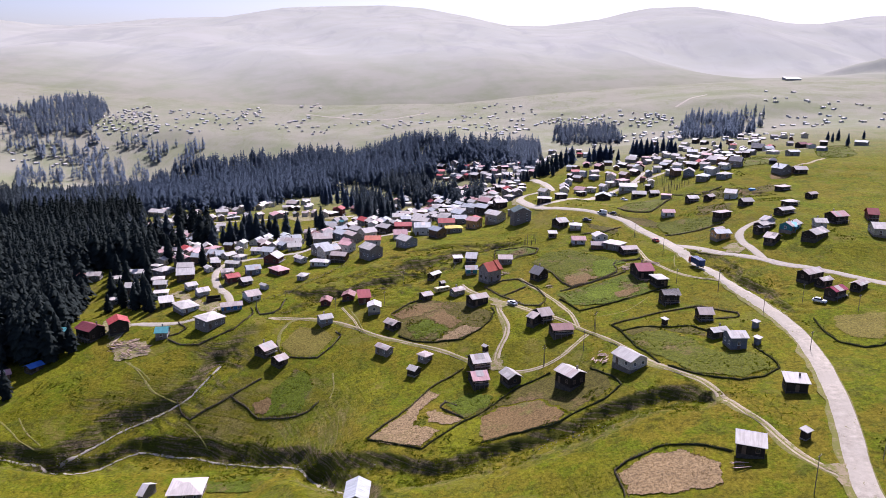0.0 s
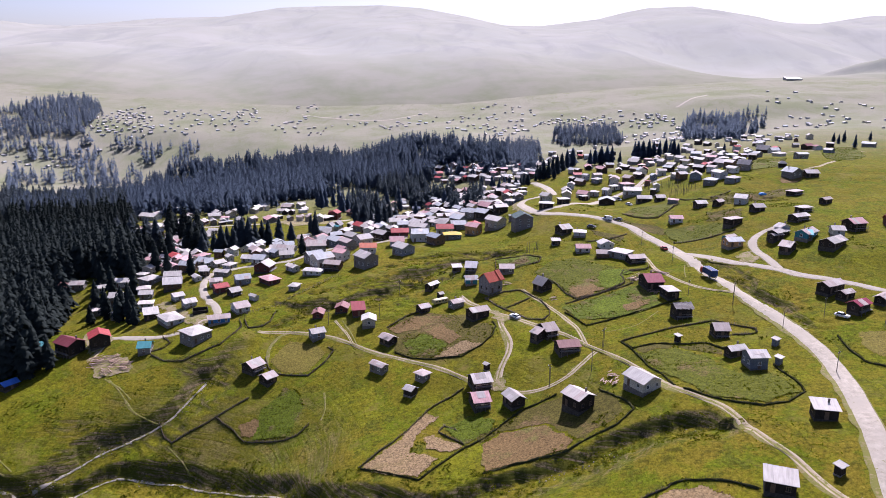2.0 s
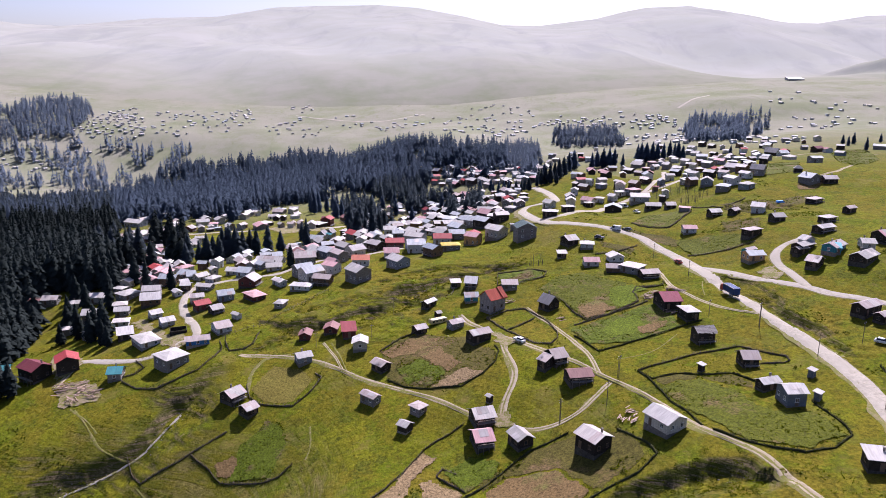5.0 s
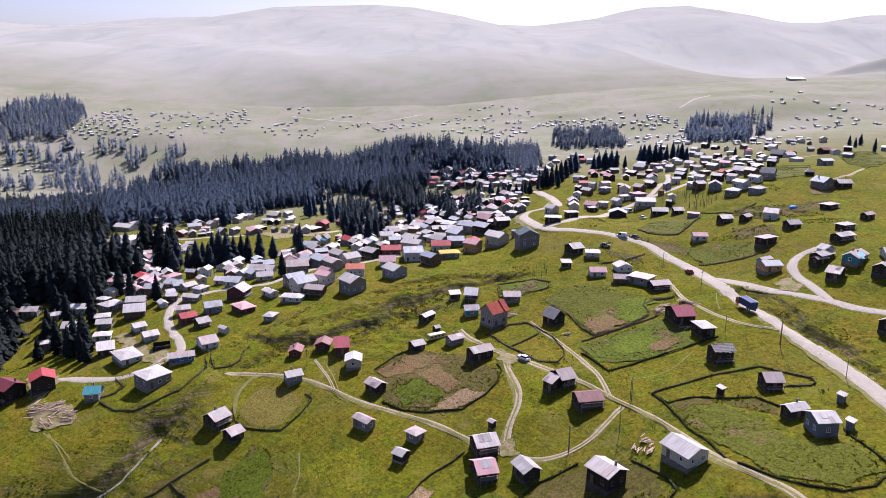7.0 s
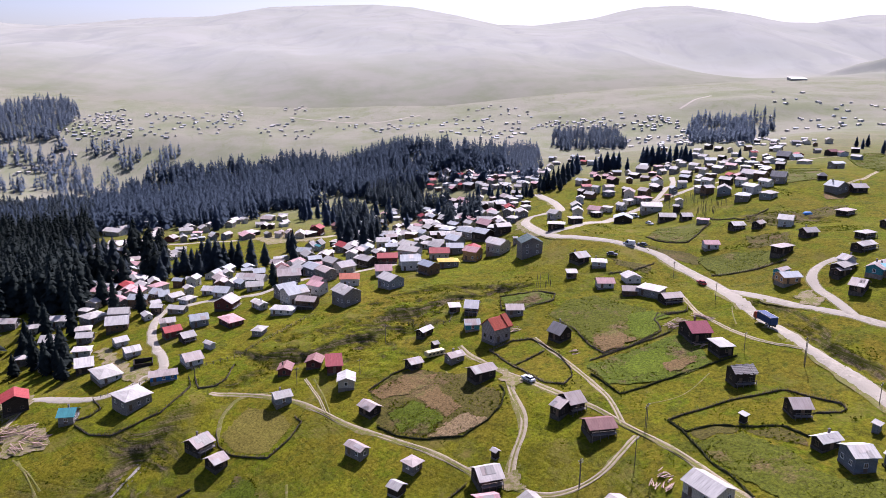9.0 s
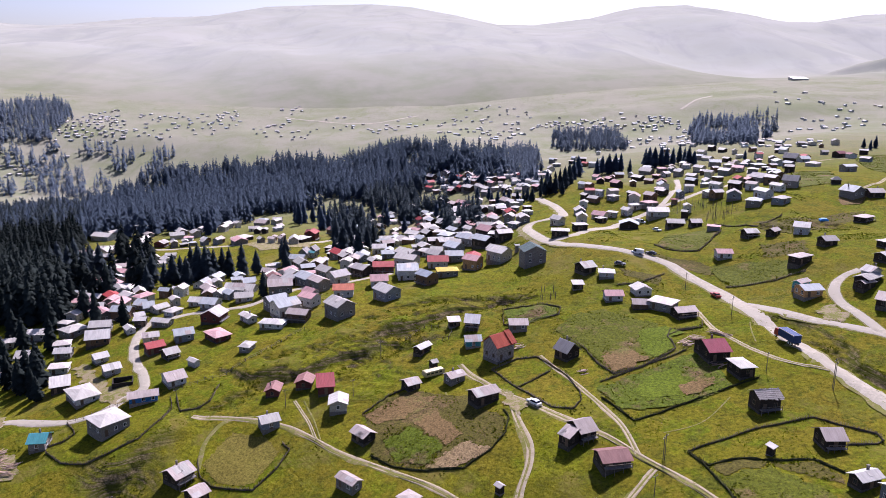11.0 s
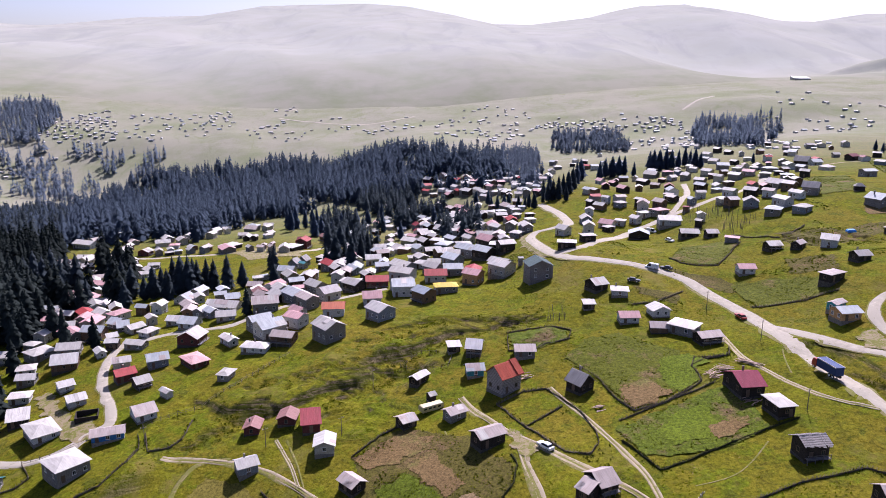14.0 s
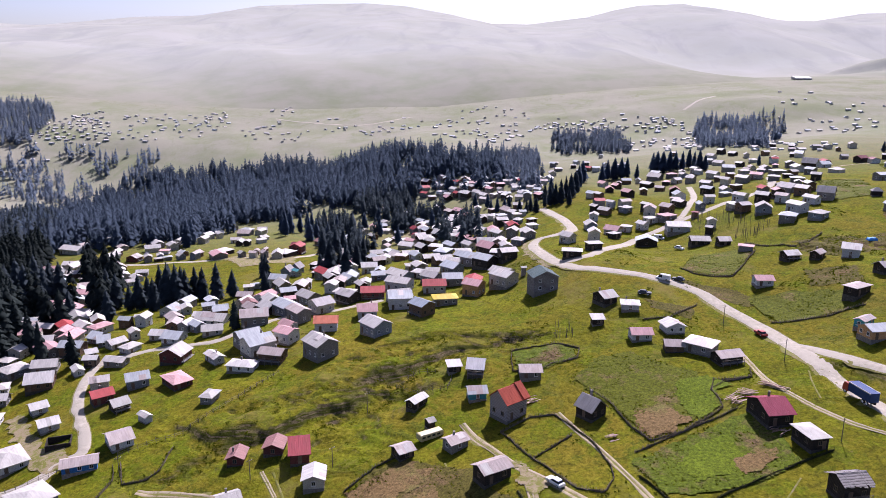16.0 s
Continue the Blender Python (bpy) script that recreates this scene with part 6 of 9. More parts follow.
house(23.0, 488.8, 28, 6.6, 5.7, 2.7, "hip", "pinkred", "grey", 1)
house(29.5, 519.2, -24, 7.1, 6.2, 2.6, "gable", "lgrey", "white", 1)
house(-16.5, 747.6, 150, 10.0, 9.1, 2.7, "gable", "white", "grey", 0)
house(-40.0, 778.4, -17, 7.0, 5.8, 2.7, "gable", "grey", "brown", 0)
house(50.1, 527.4, 10, 5.8, 5.4, 2.9, "hip", "white", "cream", 0)
house(53.8, 530.0, -5, 4.4, 3.4, 2.8, "gable", "bluegrey", "white", 0)
house(59.1, 420.8, -27, 6.5, 5.5, 2.6, "gable", "lgrey", "cream", 1)
house(12.0, 861.5, -11, 8.3, 6.9, 2.5, "gable", "white", "grey", 0)
house(73.2, 726.4, -9, 7.2, 5.7, 2.4, "gable", "white", "white", 0)
house(62.1, 670.0, -17, 6.6, 4.7, 2.6, "gable", "lgrey", "dark", 0)
house(45.2, 749.0, 37, 8.0, 5.7, 2.3, "gable", "white", "grey", 0)
house(82.1, 775.0, -11, 7.0, 5.5, 2.4, "gable", "white", "dark", 0)
house(99.2, 717.1, -12, 10.6, 8.5, 2.4, "gable", "white", "white", 0)
house(-274.5, 607.0, 75, 7.1, 5.5, 2.2, "gable", "white", "white", 0)
house(-228.9, 632.0, 27, 7.4, 6.8, 2.6, "gable", "pinkwhite", "grey", 0)
house(-219.8, 622.4, -21, 4.6, 3.4, 2.4, "hip", "pinkgrey", "grey", 0)
house(-221.3, 662.4, -21, 5.5, 4.3, 2.7, "gable", "white", "dark", 0)
house(-216.1, 660.5, 17, 5.5, 4.1, 2.7, "gable", "white", "cream", 0)
house(-210.1, 661.3, -12, 4.9, 4.1, 2.9, "gable", "white", "dark", 0)
house(-199.3, 669.2, -9, 5.6, 4.3, 2.6, "gable", "white", "white", 0)
house(-188.4, 612.2, -6, 8.9, 8.2, 2.4, "gable", "white", "grey", 0)
house(-174.4, 586.7, 6, 6.8, 5.9, 2.5, "hip", "pink", "white", 0)
house(-176.8, 621.7, -11, 7.3, 5.6, 2.8, "gable", "lgrey", "cream", 0)
house(-164.5, 647.7, -8, 8.6, 6.9, 2.6, "gable", "white", "cream", 0)
house(-131.4, 568.0, 57, 13.0, 10.0, 2.8, "hip", "pinkwhite", "dark", 0)
house(-144.0, 682.7, -20, 10.2, 7.2, 2.4, "hip", "bluegrey", "white", 0)
house(-128.0, 666.5, 151, 7.9, 6.8, 2.5, "gable", "lgrey", "cream", 0)
house(-178.3, 568.3, 19, 5.7, 4.1, 2.2, "gable", "slate", "cream", 0)
house(-170.6, 567.8, -3, 5.7, 4.5, 2.2, "gable", "lgrey", "white", 0)
house(-87.3, 547.6, 60, 11.0, 9.9, 2.7, "hip", "white", "dark", 0)
house(-100.8, 553.0, -9, 4.7, 3.4, 2.6, "gable", "pinkgrey", "brown", 0)
house(-106.4, 555.2, -13, 4.8, 3.8, 2.5, "gable", "pinkgrey", "brown", 0)
house(-203.4, 523.1, -15, 7.4, 5.7, 2.1, "gable", "pinkwhite", "brown", 0)
house(-176.1, 522.9, 101, 5.9, 4.2, 2.6, "gable", "white", "white", 0)
house(-50.4, 454.2, -1, 8.8, 7.0, 2.6, "gable", "red", "grey", 1)
house(-29.3, 499.1, -4, 8.4, 7.2, 2.2, "gable", "bluegrey", "dark", 0)
house(-33.3, 392.6, -16, 8.5, 6.4, 2.9, "hip", "lgrey", "grey", 1)
house(5.9, 448.9, 80, 9.5, 6.7, 2.6, "gable", "white", "brown", 1)
house(-52.0, 683.4, 60, 9.0, 6.9, 2.9, "gable", "lgrey", "cream", 0)
house(-0.2, 706.2, -16, 8.9, 8.0, 2.1, "hip", "bluegrey", "white", 0)
house(-26.1, 477.3, -25, 7.3, 5.5, 2.7, "gable", "pinkgrey", "dark", 1)
house(-44.1, 442.2, -19, 9.8, 7.8, 2.6, "gable", "lgrey", "grey", 1)
house(-62.3, 552.1, -31, 7.9, 6.6, 2.5, "gable", "pinkwhite", "cream", 0)
house(31.1, 428.1, -11, 9.1, 7.1, 2.7, "hip", "white", "dark", 1)
house(-14.8, 490.4, -20, 7.0, 5.8, 2.9, "hip", "pinkwhite", "brown", 0)
house(-55.8, 480.7, -27, 8.6, 6.2, 2.1, "hip", "lgrey", "brown", 0)
house(47.7, 650.4, 29, 7.2, 5.2, 2.5, "hip", "pinkgrey", "brown", 0)
house(-44.9, 616.3, -23, 9.4, 7.3, 2.3, "gable", "bluegrey", "cream", 0)
house(19.1, 501.0, 100, 9.1, 6.5, 2.3, "gable", "pink", "dark", 0)
house(16.1, 456.6, 5, 8.0, 7.0, 2.7, "hip", "lgrey", "cream", 1)
house(-74.9, 399.7, -21, 7.0, 5.4, 2.4, "gable", "white", "cream", 1)
house(24.5, 701.2, -5, 9.4, 7.9, 2.8, "gable", "pink", "dark", 0)
house(-57.5, 620.6, -5, 9.2, 8.0, 2.5, "gable", "pinkgrey", "dark", 0)
house(-46.8, 365.9, 95, 8.7, 6.4, 2.8, "gable", "pinkgrey", "grey", 1)
house(20.8, 688.0, 70, 8.7, 7.8, 2.2, "gable", "pinkwhite", "dark", 0)
house(-59.4, 410.8, 6, 7.1, 5.6, 2.7, "gable", "bluegrey", "dark", 1)
house(-55.7, 419.3, 69, 8.5, 6.4, 2.8, "gable", "lgrey", "brown", 1)
house(-45.8, 541.5, -6, 8.3, 7.0, 2.2, "gable", "red", "white", 0)
house(-45.2, 523.3, 12, 10.0, 8.5, 2.9, "gable", "lgrey", "cream", 0)
house(9.2, 742.6, -6, 9.8, 8.8, 2.8, "gable", "white", "brown", 0)
house(-25.5, 541.8, 12, 7.8, 6.6, 2.3, "gable", "bluegrey", "white", 0)
house(-28.8, 453.5, -16, 8.0, 6.5, 2.8, "gable", "white", "white", 1)
house(-13.1, 633.2, 24, 8.6, 6.4, 2.9, "gable", "pink", "cream", 0)
house(-97.7, 384.4, 86, 7.1, 6.1, 2.7, "gable", "pinkgrey", "dark", 1)
house(18.7, 549.5, -4, 7.2, 6.4, 2.6, "gable", "lgrey", "dark", 0)
house(-25.5, 667.4, 68, 7.7, 6.0, 2.4, "hip", "lgrey", "brown", 0)
house(-58.3, 634.5, 98, 9.7, 7.0, 2.6, "gable", "lgrey", "white", 0)
house(-66.4, 434.5, 101, 8.8, 6.6, 2.2, "gable", "lgrey", "grey", 1)
house(-55.1, 516.0, -15, 9.9, 7.3, 2.1, "hip", "pinkgrey", "dark", 0)
house(18.2, 718.8, -21, 9.8, 8.6, 2.5, "gable", "pinkgrey", "dark", 0)
house(23.6, 419.9, -8, 9.3, 8.1, 2.5, "gable", "bluegrey", "dark", 1)
house(27.7, 681.7, -10, 7.8, 6.6, 2.2, "gable", "pink", "dark", 0)
house(-6.7, 653.4, 103, 8.7, 7.6, 2.8, "gable", "lgrey", "grey", 0)
house(-37.4, 730.2, -9, 8.9, 6.9, 2.8, "gable", "lgrey", "white", 0)
house(15.5, 439.8, 86, 8.0, 6.8, 2.6, "gable", "bluegrey", "dark", 1)
house(-59.0, 643.6, 27, 7.6, 5.5, 2.4, "gable", "bluegrey", "white", 0)
house(-39.8, 714.1, 26, 9.3, 7.2, 2.5, "gable", "bluegrey", "dark", 0)
house(-10.4, 500.5, 69, 9.3, 6.8, 2.5, "gable", "white", "brown", 0)
house(0.7, 464.8, -29, 8.8, 6.9, 2.1, "gable", "lgrey", "dark", 1)
house(51.7, 591.4, -6, 9.4, 7.5, 2.2, "gable", "pinkgrey", "grey", 0)
house(4.0, 516.7, -18, 8.8, 7.6, 2.3, "hip", "white", "brown", 0)
house(34.2, 497.4, 70, 9.5, 6.7, 2.6, "gable", "pink", "cream", 0)
house(-59.5, 656.7, -23, 9.8, 7.5, 2.8, "hip", "bluegrey", "brown", 0)
house(-6.4, 713.1, 99, 9.1, 6.7, 2.8, "gable", "bluegrey", "grey", 0)
house(-43.4, 667.8, -3, 7.9, 6.0, 2.6, "gable", "lgrey", "brown", 0)
house(-41.1, 493.3, -8, 8.7, 7.4, 2.3, "gable", "pink", "white", 0)
house(14.3, 563.2, 14, 8.5, 6.9, 2.3, "gable", "white", "dark", 0)
house(39.0, 689.7, -4, 7.3, 5.9, 2.7, "gable", "lgrey", "white", 0)
house(4.3, 751.9, -10, 7.7, 6.3, 2.5, "hip", "white", "dark", 0)
house(33.2, 419.6, 4, 8.0, 6.3, 2.6, "gable", "pinkwhite", "dark", 1)
house(27.0, 446.1, -27, 9.3, 7.7, 2.5, "gable", "pink", "dark", 1)
house(-39.7, 476.3, 62, 7.4, 5.6, 2.4, "gable", "white", "white", 1)
house(33.5, 456.8, 25, 8.1, 6.2, 2.3, "gable", "pinkwhite", "grey", 1)
house(-60.9, 604.1, -29, 8.1, 6.0, 2.3, "gable", "bluegrey", "dark", 0)
house(-4.0, 522.2, 14, 8.0, 6.9, 2.6, "gable", "lgrey", "dark", 0)
house(1.9, 600.1, 9, 7.5, 6.2, 2.3, "gable", "white", "brown", 0)
house(-58.5, 538.2, 22, 7.9, 6.7, 2.4, "gable", "pinkgrey", "cream", 0)
house(-31.6, 648.3, 96, 7.7, 6.2, 2.5, "gable", "white", "grey", 0)
house(-71.6, 452.7, 11, 8.7, 7.2, 2.6, "gable", "bluegrey", "cream", 1)
house(60.2, 602.8, 14, 7.2, 6.1, 2.4, "gable", "lgrey", "brown", 0)
house(-38.3, 415.5, 99, 7.3, 5.8, 2.8, "gable", "pinkgrey", "dark", 1)
house(-35.1, 696.2, 80, 8.4, 7.5, 2.7, "hip", "lgrey", "cream", 0)
house(-52.8, 559.0, -21, 7.6, 5.6, 2.3, "gable", "lgrey", "white", 0)
house(-1.5, 668.5, 84, 9.0, 7.8, 2.7, "gable", "bluegrey", "dark", 0)
house(-30.6, 619.5, -13, 7.0, 6.0, 2.4, "gable", "pinkgrey", "cream", 0)
house(43.9, 605.2, 59, 8.1, 6.6, 2.7, "hip", "white", "cream", 0)
house(-67.8, 406.7, 16, 8.8, 7.9, 2.4, "gable", "pink", "white", 1)
house(11.5, 491.3, -20, 8.5, 6.4, 2.6, "gable", "bluegrey", "grey", 0)
house(-46.4, 703.5, -1, 7.3, 5.3, 2.8, "gable", "pink", "cream", 0)
house(-6.4, 699.1, -26, 8.6, 6.9, 2.8, "gable", "white", "brown", 0)
house(-40.4, 508.1, -12, 7.7, 5.4, 2.4, "hip", "pink", "dark", 0)
house(-31.3, 534.3, -27, 7.9, 6.3, 2.5, "gable", "white", "white", 0)
house(-18.5, 501.8, -20, 7.3, 6.5, 2.8, "gable", "pinkwhite", "cream", 0)
house(-60.5, 497.7, 70, 7.4, 6.2, 2.8, "hip", "pinkwhite", "dark", 0)
house(44.1, 492.2, 79, 7.8, 6.2, 2.4, "gable", "red", "brown", 0)
house(-42.4, 459.2, -2, 8.6, 6.6, 2.1, "gable", "pinkwhite", "brown", 1)
house(-54.0, 465.9, -13, 7.7, 6.2, 2.2, "hip", "pinkwhite", "dark", 1)
house(11.9, 834.7, 105, 8.5, 7.2, 2.7, "gable", "lgrey", "cream", 0)
house(74.4, 758.0, 11, 6.3, 5.5, 2.8, "gable", "pinkwhite", "white", 0)
house(78.7, 631.1, 20, 6.6, 5.1, 2.2, "hip", "bluegrey", "grey", 0)
house(71.5, 637.4, -5, 7.4, 6.1, 2.8, "gable", "bluegrey", "grey", 0)
house(84.1, 671.3, 70, 7.3, 5.2, 2.5, "gable", "lgrey", "grey", 0)
house(96.0, 782.6, -19, 7.3, 5.6, 2.4, "gable", "lgrey", "cream", 0)
house(-4.3, 842.4, -16, 9.9, 8.3, 2.2, "gable", "red", "cream", 0)
house(3.0, 804.0, 12, 7.8, 6.9, 2.9, "hip", "lgrey", "brown", 0)
house(100.8, 789.8, 70, 7.1, 5.1, 2.5, "hip", "white", "white", 0)
house(73.6, 673.7, -21, 7.2, 5.1, 2.7, "hip", "bluegrey", "brown", 0)
house(35.5, 836.8, 7, 8.2, 6.7, 2.5, "gable", "pinkwhite", "brown", 0)
house(17.4, 855.0, 13, 8.4, 6.4, 2.3, "gable", "bluegrey", "dark", 0)
house(54.6, 808.5, -7, 9.6, 6.9, 2.5, "gable", "bluegrey", "white", 0)
house(75.4, 718.6, 9, 6.0, 4.3, 2.5, "gable", "pinkwhite", "white", 0)
house(38.6, 826.6, -15, 8.8, 7.6, 2.1, "gable", "pinkgrey", "white", 0)
house(44.5, 833.3, -0, 7.2, 6.4, 2.8, "gable", "lgrey", "cream", 0)
house(80.8, 751.2, 6, 6.0, 5.0, 2.8, "gable", "red", "grey", 0)
house(52.4, 773.0, 30, 8.7, 6.2, 2.3, "gable", "bluegrey", "dark", 0)
house(68.6, 811.5, 98, 7.1, 6.4, 2.5, "gable", "lgrey", "brown", 0)
house(18.3, 797.1, -15, 8.5, 6.3, 2.1, "gable", "white", "grey", 0)
house(41.3, 794.9, 70, 8.4, 6.7, 2.6, "gable", "lgrey", "brown", 0)
house(46.6, 722.2, 0, 7.9, 6.0, 2.5, "gable", "pinkwhite", "grey", 0)
house(61.9, 741.0, 101, 5.9, 4.7, 2.8, "gable", "pinkgrey", "white", 0)
house(59.4, 780.1, 15, 7.1, 5.7, 2.4, "gable", "lgrey", "brown", 0)
house(90.3, 776.1, 70, 6.6, 5.5, 2.7, "gable", "bluegrey", "cream", 0)
house(63.4, 707.1, 29, 7.6, 5.6, 2.8, "gable", "bluegrey", "white", 0)
house(31.9, 778.5, 90, 8.8, 7.3, 2.2, "gable", "lgrey", "grey", 0)
house(80.7, 649.0, 88, 7.1, 5.0, 2.8, "gable", "bluegrey", "cream", 0)
house(61.3, 718.6, 83, 7.6, 5.8, 2.2, "gable", "lgrey", "grey", 0)
house(17.5, 784.2, -20, 9.4, 7.4, 2.6, "gable", "pink", "dark", 0)
house(8.0, 844.2, 9, 8.7, 7.2, 2.6, "gable", "white", "white", 0)
house(75.8, 798.2, 99, 6.0, 4.7, 2.7, "gable", "lgrey", "cream", 0)
house(75.3, 606.9, 70, 7.1, 5.9, 2.4, "gable", "pink", "dark", 0)
house(91.3, 695.4, -21, 7.6, 5.9, 2.4, "gable", "pinkgrey", "cream", 0)
house(86.6, 745.0, 80, 8.3, 6.8, 2.8, "gable", "pinkgrey", "white", 0)
house(26.1, 786.4, -10, 8.3, 5.9, 2.5, "gable", "red", "dark", 0)
house(28.0, 832.9, 67, 8.9, 6.8, 2.8, "gable", "red", "grey", 0)
house(67.5, 656.6, -0, 6.3, 5.3, 2.2, "gable", "pinkwhite", "cream", 0)
house(36.2, 816.5, -10, 7.5, 6.5, 2.5, "gable", "bluegrey", "dark", 0)
house(-3.9, 821.4, 25, 8.9, 6.9, 2.8, "gable", "red", "grey", 0)
house(259.4, 656.4, 66, 6.0, 4.8, 2.3, "hip", "pink", "grey", 0)
house(138.1, 646.9, -16, 6.8, 6.1, 2.8, "gable", "pink", "dark", 0)
house(87.1, 493.8, 12, 5.6, 4.2, 2.5, "gable", "pinkwhite", "dark", 0)
house(161.8, 673.5, -9, 5.8, 4.3, 2.3, "gable", "bluegrey", "cream", 0)
house(103.5, 496.8, -21, 6.7, 5.1, 2.8, "gable", "pinkgrey", "cream", 0)
house(197.0, 605.8, -20, 5.9, 4.4, 2.3, "gable", "lgrey", "brown", 0)
house(196.1, 498.3, 85, 5.5, 4.3, 2.5, "gable", "white", "grey", 0)
house(181.2, 459.1, 0, 6.1, 5.1, 2.6, "gable", "white", "brown", 1)
house(140.5, 446.4, 96, 6.8, 5.7, 2.2, "hip", "white", "cream", 1)
house(83.0, 477.5, -4, 5.8, 5.0, 2.3, "gable", "lgrey", "white", 1)
house(227.6, 632.3, -24, 6.2, 4.6, 2.2, "gable", "pinkgrey", "cream", 0)
house(94.9, 518.7, 84, 5.6, 4.4, 2.7, "gable", "white", "brown", 0)
house(90.9, 487.5, 89, 6.8, 5.2, 2.3, "gable", "lgrey", "brown", 0)
house(187.9, 498.7, 31, 6.7, 5.9, 2.6, "hip", "lgrey", "grey", 0)
house(131.1, 498.7, -26, 5.7, 4.7, 2.3, "hip", "pinkgrey", "cream", 0)
house(238.3, 648.9, 67, 6.9, 5.5, 2.5, "gable", "pinkgrey", "cream", 0)
house(154.3, 448.4, 6, 6.7, 5.5, 2.6, "gable", "lgrey", "dark", 1)
house(149.6, 461.5, 70, 7.2, 5.1, 2.6, "gable", "lgrey", "white", 1)
house(144.6, 664.4, 70, 5.6, 4.4, 2.6, "gable", "pinkgrey", "dark", 0)
house(204.3, 605.7, 62, 5.5, 4.8, 2.6, "gable", "white", "brown", 0)
house(189.4, 634.6, -5, 6.7, 4.8, 2.2, "gable", "lgrey", "grey", 0)
house(92.0, 505.9, 24, 6.4, 5.6, 2.5, "gable", "red", "grey", 0)
house(172.7, 448.6, -14, 6.6, 5.7, 2.5, "gable", "pinkwhite", "brown", 1)
house(219.7, 557.5, -5, 5.5, 3.9, 2.2, "hip", "lgrey", "dark", 0)
house(192.3, 718.4, -14, 7.1, 6.4, 2.4, "gable", "bluegrey", "white", 0)
house(233.2, 578.0, 30, 6.5, 4.8, 2.6, "gable", "lgrey", "brown", 0)
house(92.3, 526.3, 22, 5.7, 4.7, 2.4, "gable", "bluegrey", "cream", 0)
house(156.8, 604.4, 10, 6.9, 5.0, 2.2, "gable", "pinkgrey", "brown", 0)
house(163.0, 452.2, -19, 5.9, 5.3, 2.6, "gable", "pink", "dark", 1)
house(173.6, 489.8, 70, 6.0, 5.1, 2.2, "gable", "red", "grey", 0)
house(-200.5, 547.7, -1, 9.1, 7.0, 2.6, "gable", "pinkwhite", "dark", 0)
house(-177.9, 455.0, 26, 9.8, 8.1, 2.7, "hip", "pink", "white", 1)
house(-157.5, 449.2, -10, 8.5, 6.5, 2.5, "gable", "bluegrey", "brown", 1)
house(-183.1, 536.2, 12, 8.4, 7.3, 2.4, "gable", "lgrey", "brown", 0)
house(-193.1, 535.5, 84, 7.1, 5.3, 2.2, "gable", "lgrey", "cream", 0)
house(-178.8, 478.0, -15, 7.5, 5.5, 2.6, "gable", "pinkwhite", "dark", 1)
house(-204.1, 582.8, -4, 7.4, 5.6, 2.7, "gable", "pinkwhite", "brown", 0)
house(-170.4, 439.7, 27, 7.2, 6.0, 2.7, "gable", "pinkwhite", "dark", 1)
house(-181.2, 514.3, -23, 7.1, 5.1, 2.2, "gable", "pink", "dark", 0)
house(-161.8, 433.2, 104, 9.7, 8.6, 2.2, "gable", "pink", "grey", 1)
house(-190.2, 511.5, 69, 8.4, 6.7, 2.9, "hip", "lgrey", "cream", 0)
house(-209.3, 603.3, 60, 8.0, 6.8, 2.1, "gable", "pinkgrey", "grey", 0)
house(-168.5, 454.0, 20, 9.2, 7.3, 2.2, "gable", "bluegrey", "white", 1)
house(-201.0, 563.0, -30, 9.7, 7.3, 2.3, "gable", "lgrey", "dark", 0)
house(-170.9, 512.6, 88, 8.2, 6.3, 2.3, "gable", "white", "grey", 0)
house(-182.6, 492.7, 23, 8.2, 6.5, 2.1, "gable", "pinkgrey", "white", 0)
house(-168.4, 481.2, -24, 9.7, 7.1, 2.1, "gable", "bluegrey", "cream", 0)
house(-171.8, 466.3, -16, 9.3, 7.4, 2.8, "gable", "pink", "white", 1)
house(-207.5, 516.6, -19, 7.8, 6.1, 2.5, "gable", "lgrey", "dark", 0)
house(-163.0, 461.0, 101, 7.6, 5.8, 2.9, "gable", "white", "cream", 1)
house(-172.3, 501.9, 104, 9.7, 7.2, 2.4, "gable", "white", "white", 0)
house(-203.7, 573.6, 14, 10.0, 7.2, 2.9, "gable", "lgrey", "white", 0)
house(-212.7, 565.9, 10, 7.1, 6.2, 2.4, "gable", "pinkwhite", "grey", 0)
house(-203.3, 505.1, -27, 8.1, 7.2, 2.3, "gable", "bluegrey", "grey", 0)
house(-219.3, 534.7, -1, 7.9, 6.7, 2.1, "gable", "lgrey", "dark", 0)
house(178.7, 777.5, 15, 6.4, 5.7, 2.3, "gable", "lgrey", "dark", 0)
house(281.5, 869.0, -8, 6.0, 5.1, 2.6, "gable", "lgrey", "white", 0)
house(226.6, 777.9, -20, 6.3, 5.3, 2.2, "gable", "pinkgrey", "grey", 0)
house(146.9, 837.3, 27, 7.3, 5.5, 2.2, "gable", "bluegrey", "cream", 0)
house(318.9, 753.1, 95, 6.0, 4.5, 2.1, "gable", "pinkgrey", "grey", 0)
house(151.0, 813.4, 63, 6.6, 4.9, 2.4, "gable", "pinkwhite", "dark", 0)
house(237.5, 726.2, -8, 6.3, 5.3, 2.8, "gable", "bluegrey", "grey", 0)
house(278.4, 892.6, 5, 6.5, 5.0, 2.1, "hip", "pinkwhite", "white", 0)
house(306.3, 714.2, 5, 7.3, 5.9, 2.1, "gable", "bluegrey", "brown", 0)
house(290.7, 741.6, 19, 6.6, 5.3, 2.5, "gable", "lgrey", "brown", 0)
house(237.1, 820.1, -15, 6.8, 5.2, 2.8, "gable", "white", "brown", 0)
house(147.7, 785.7, 16, 7.5, 5.5, 2.5, "gable", "red", "brown", 0)
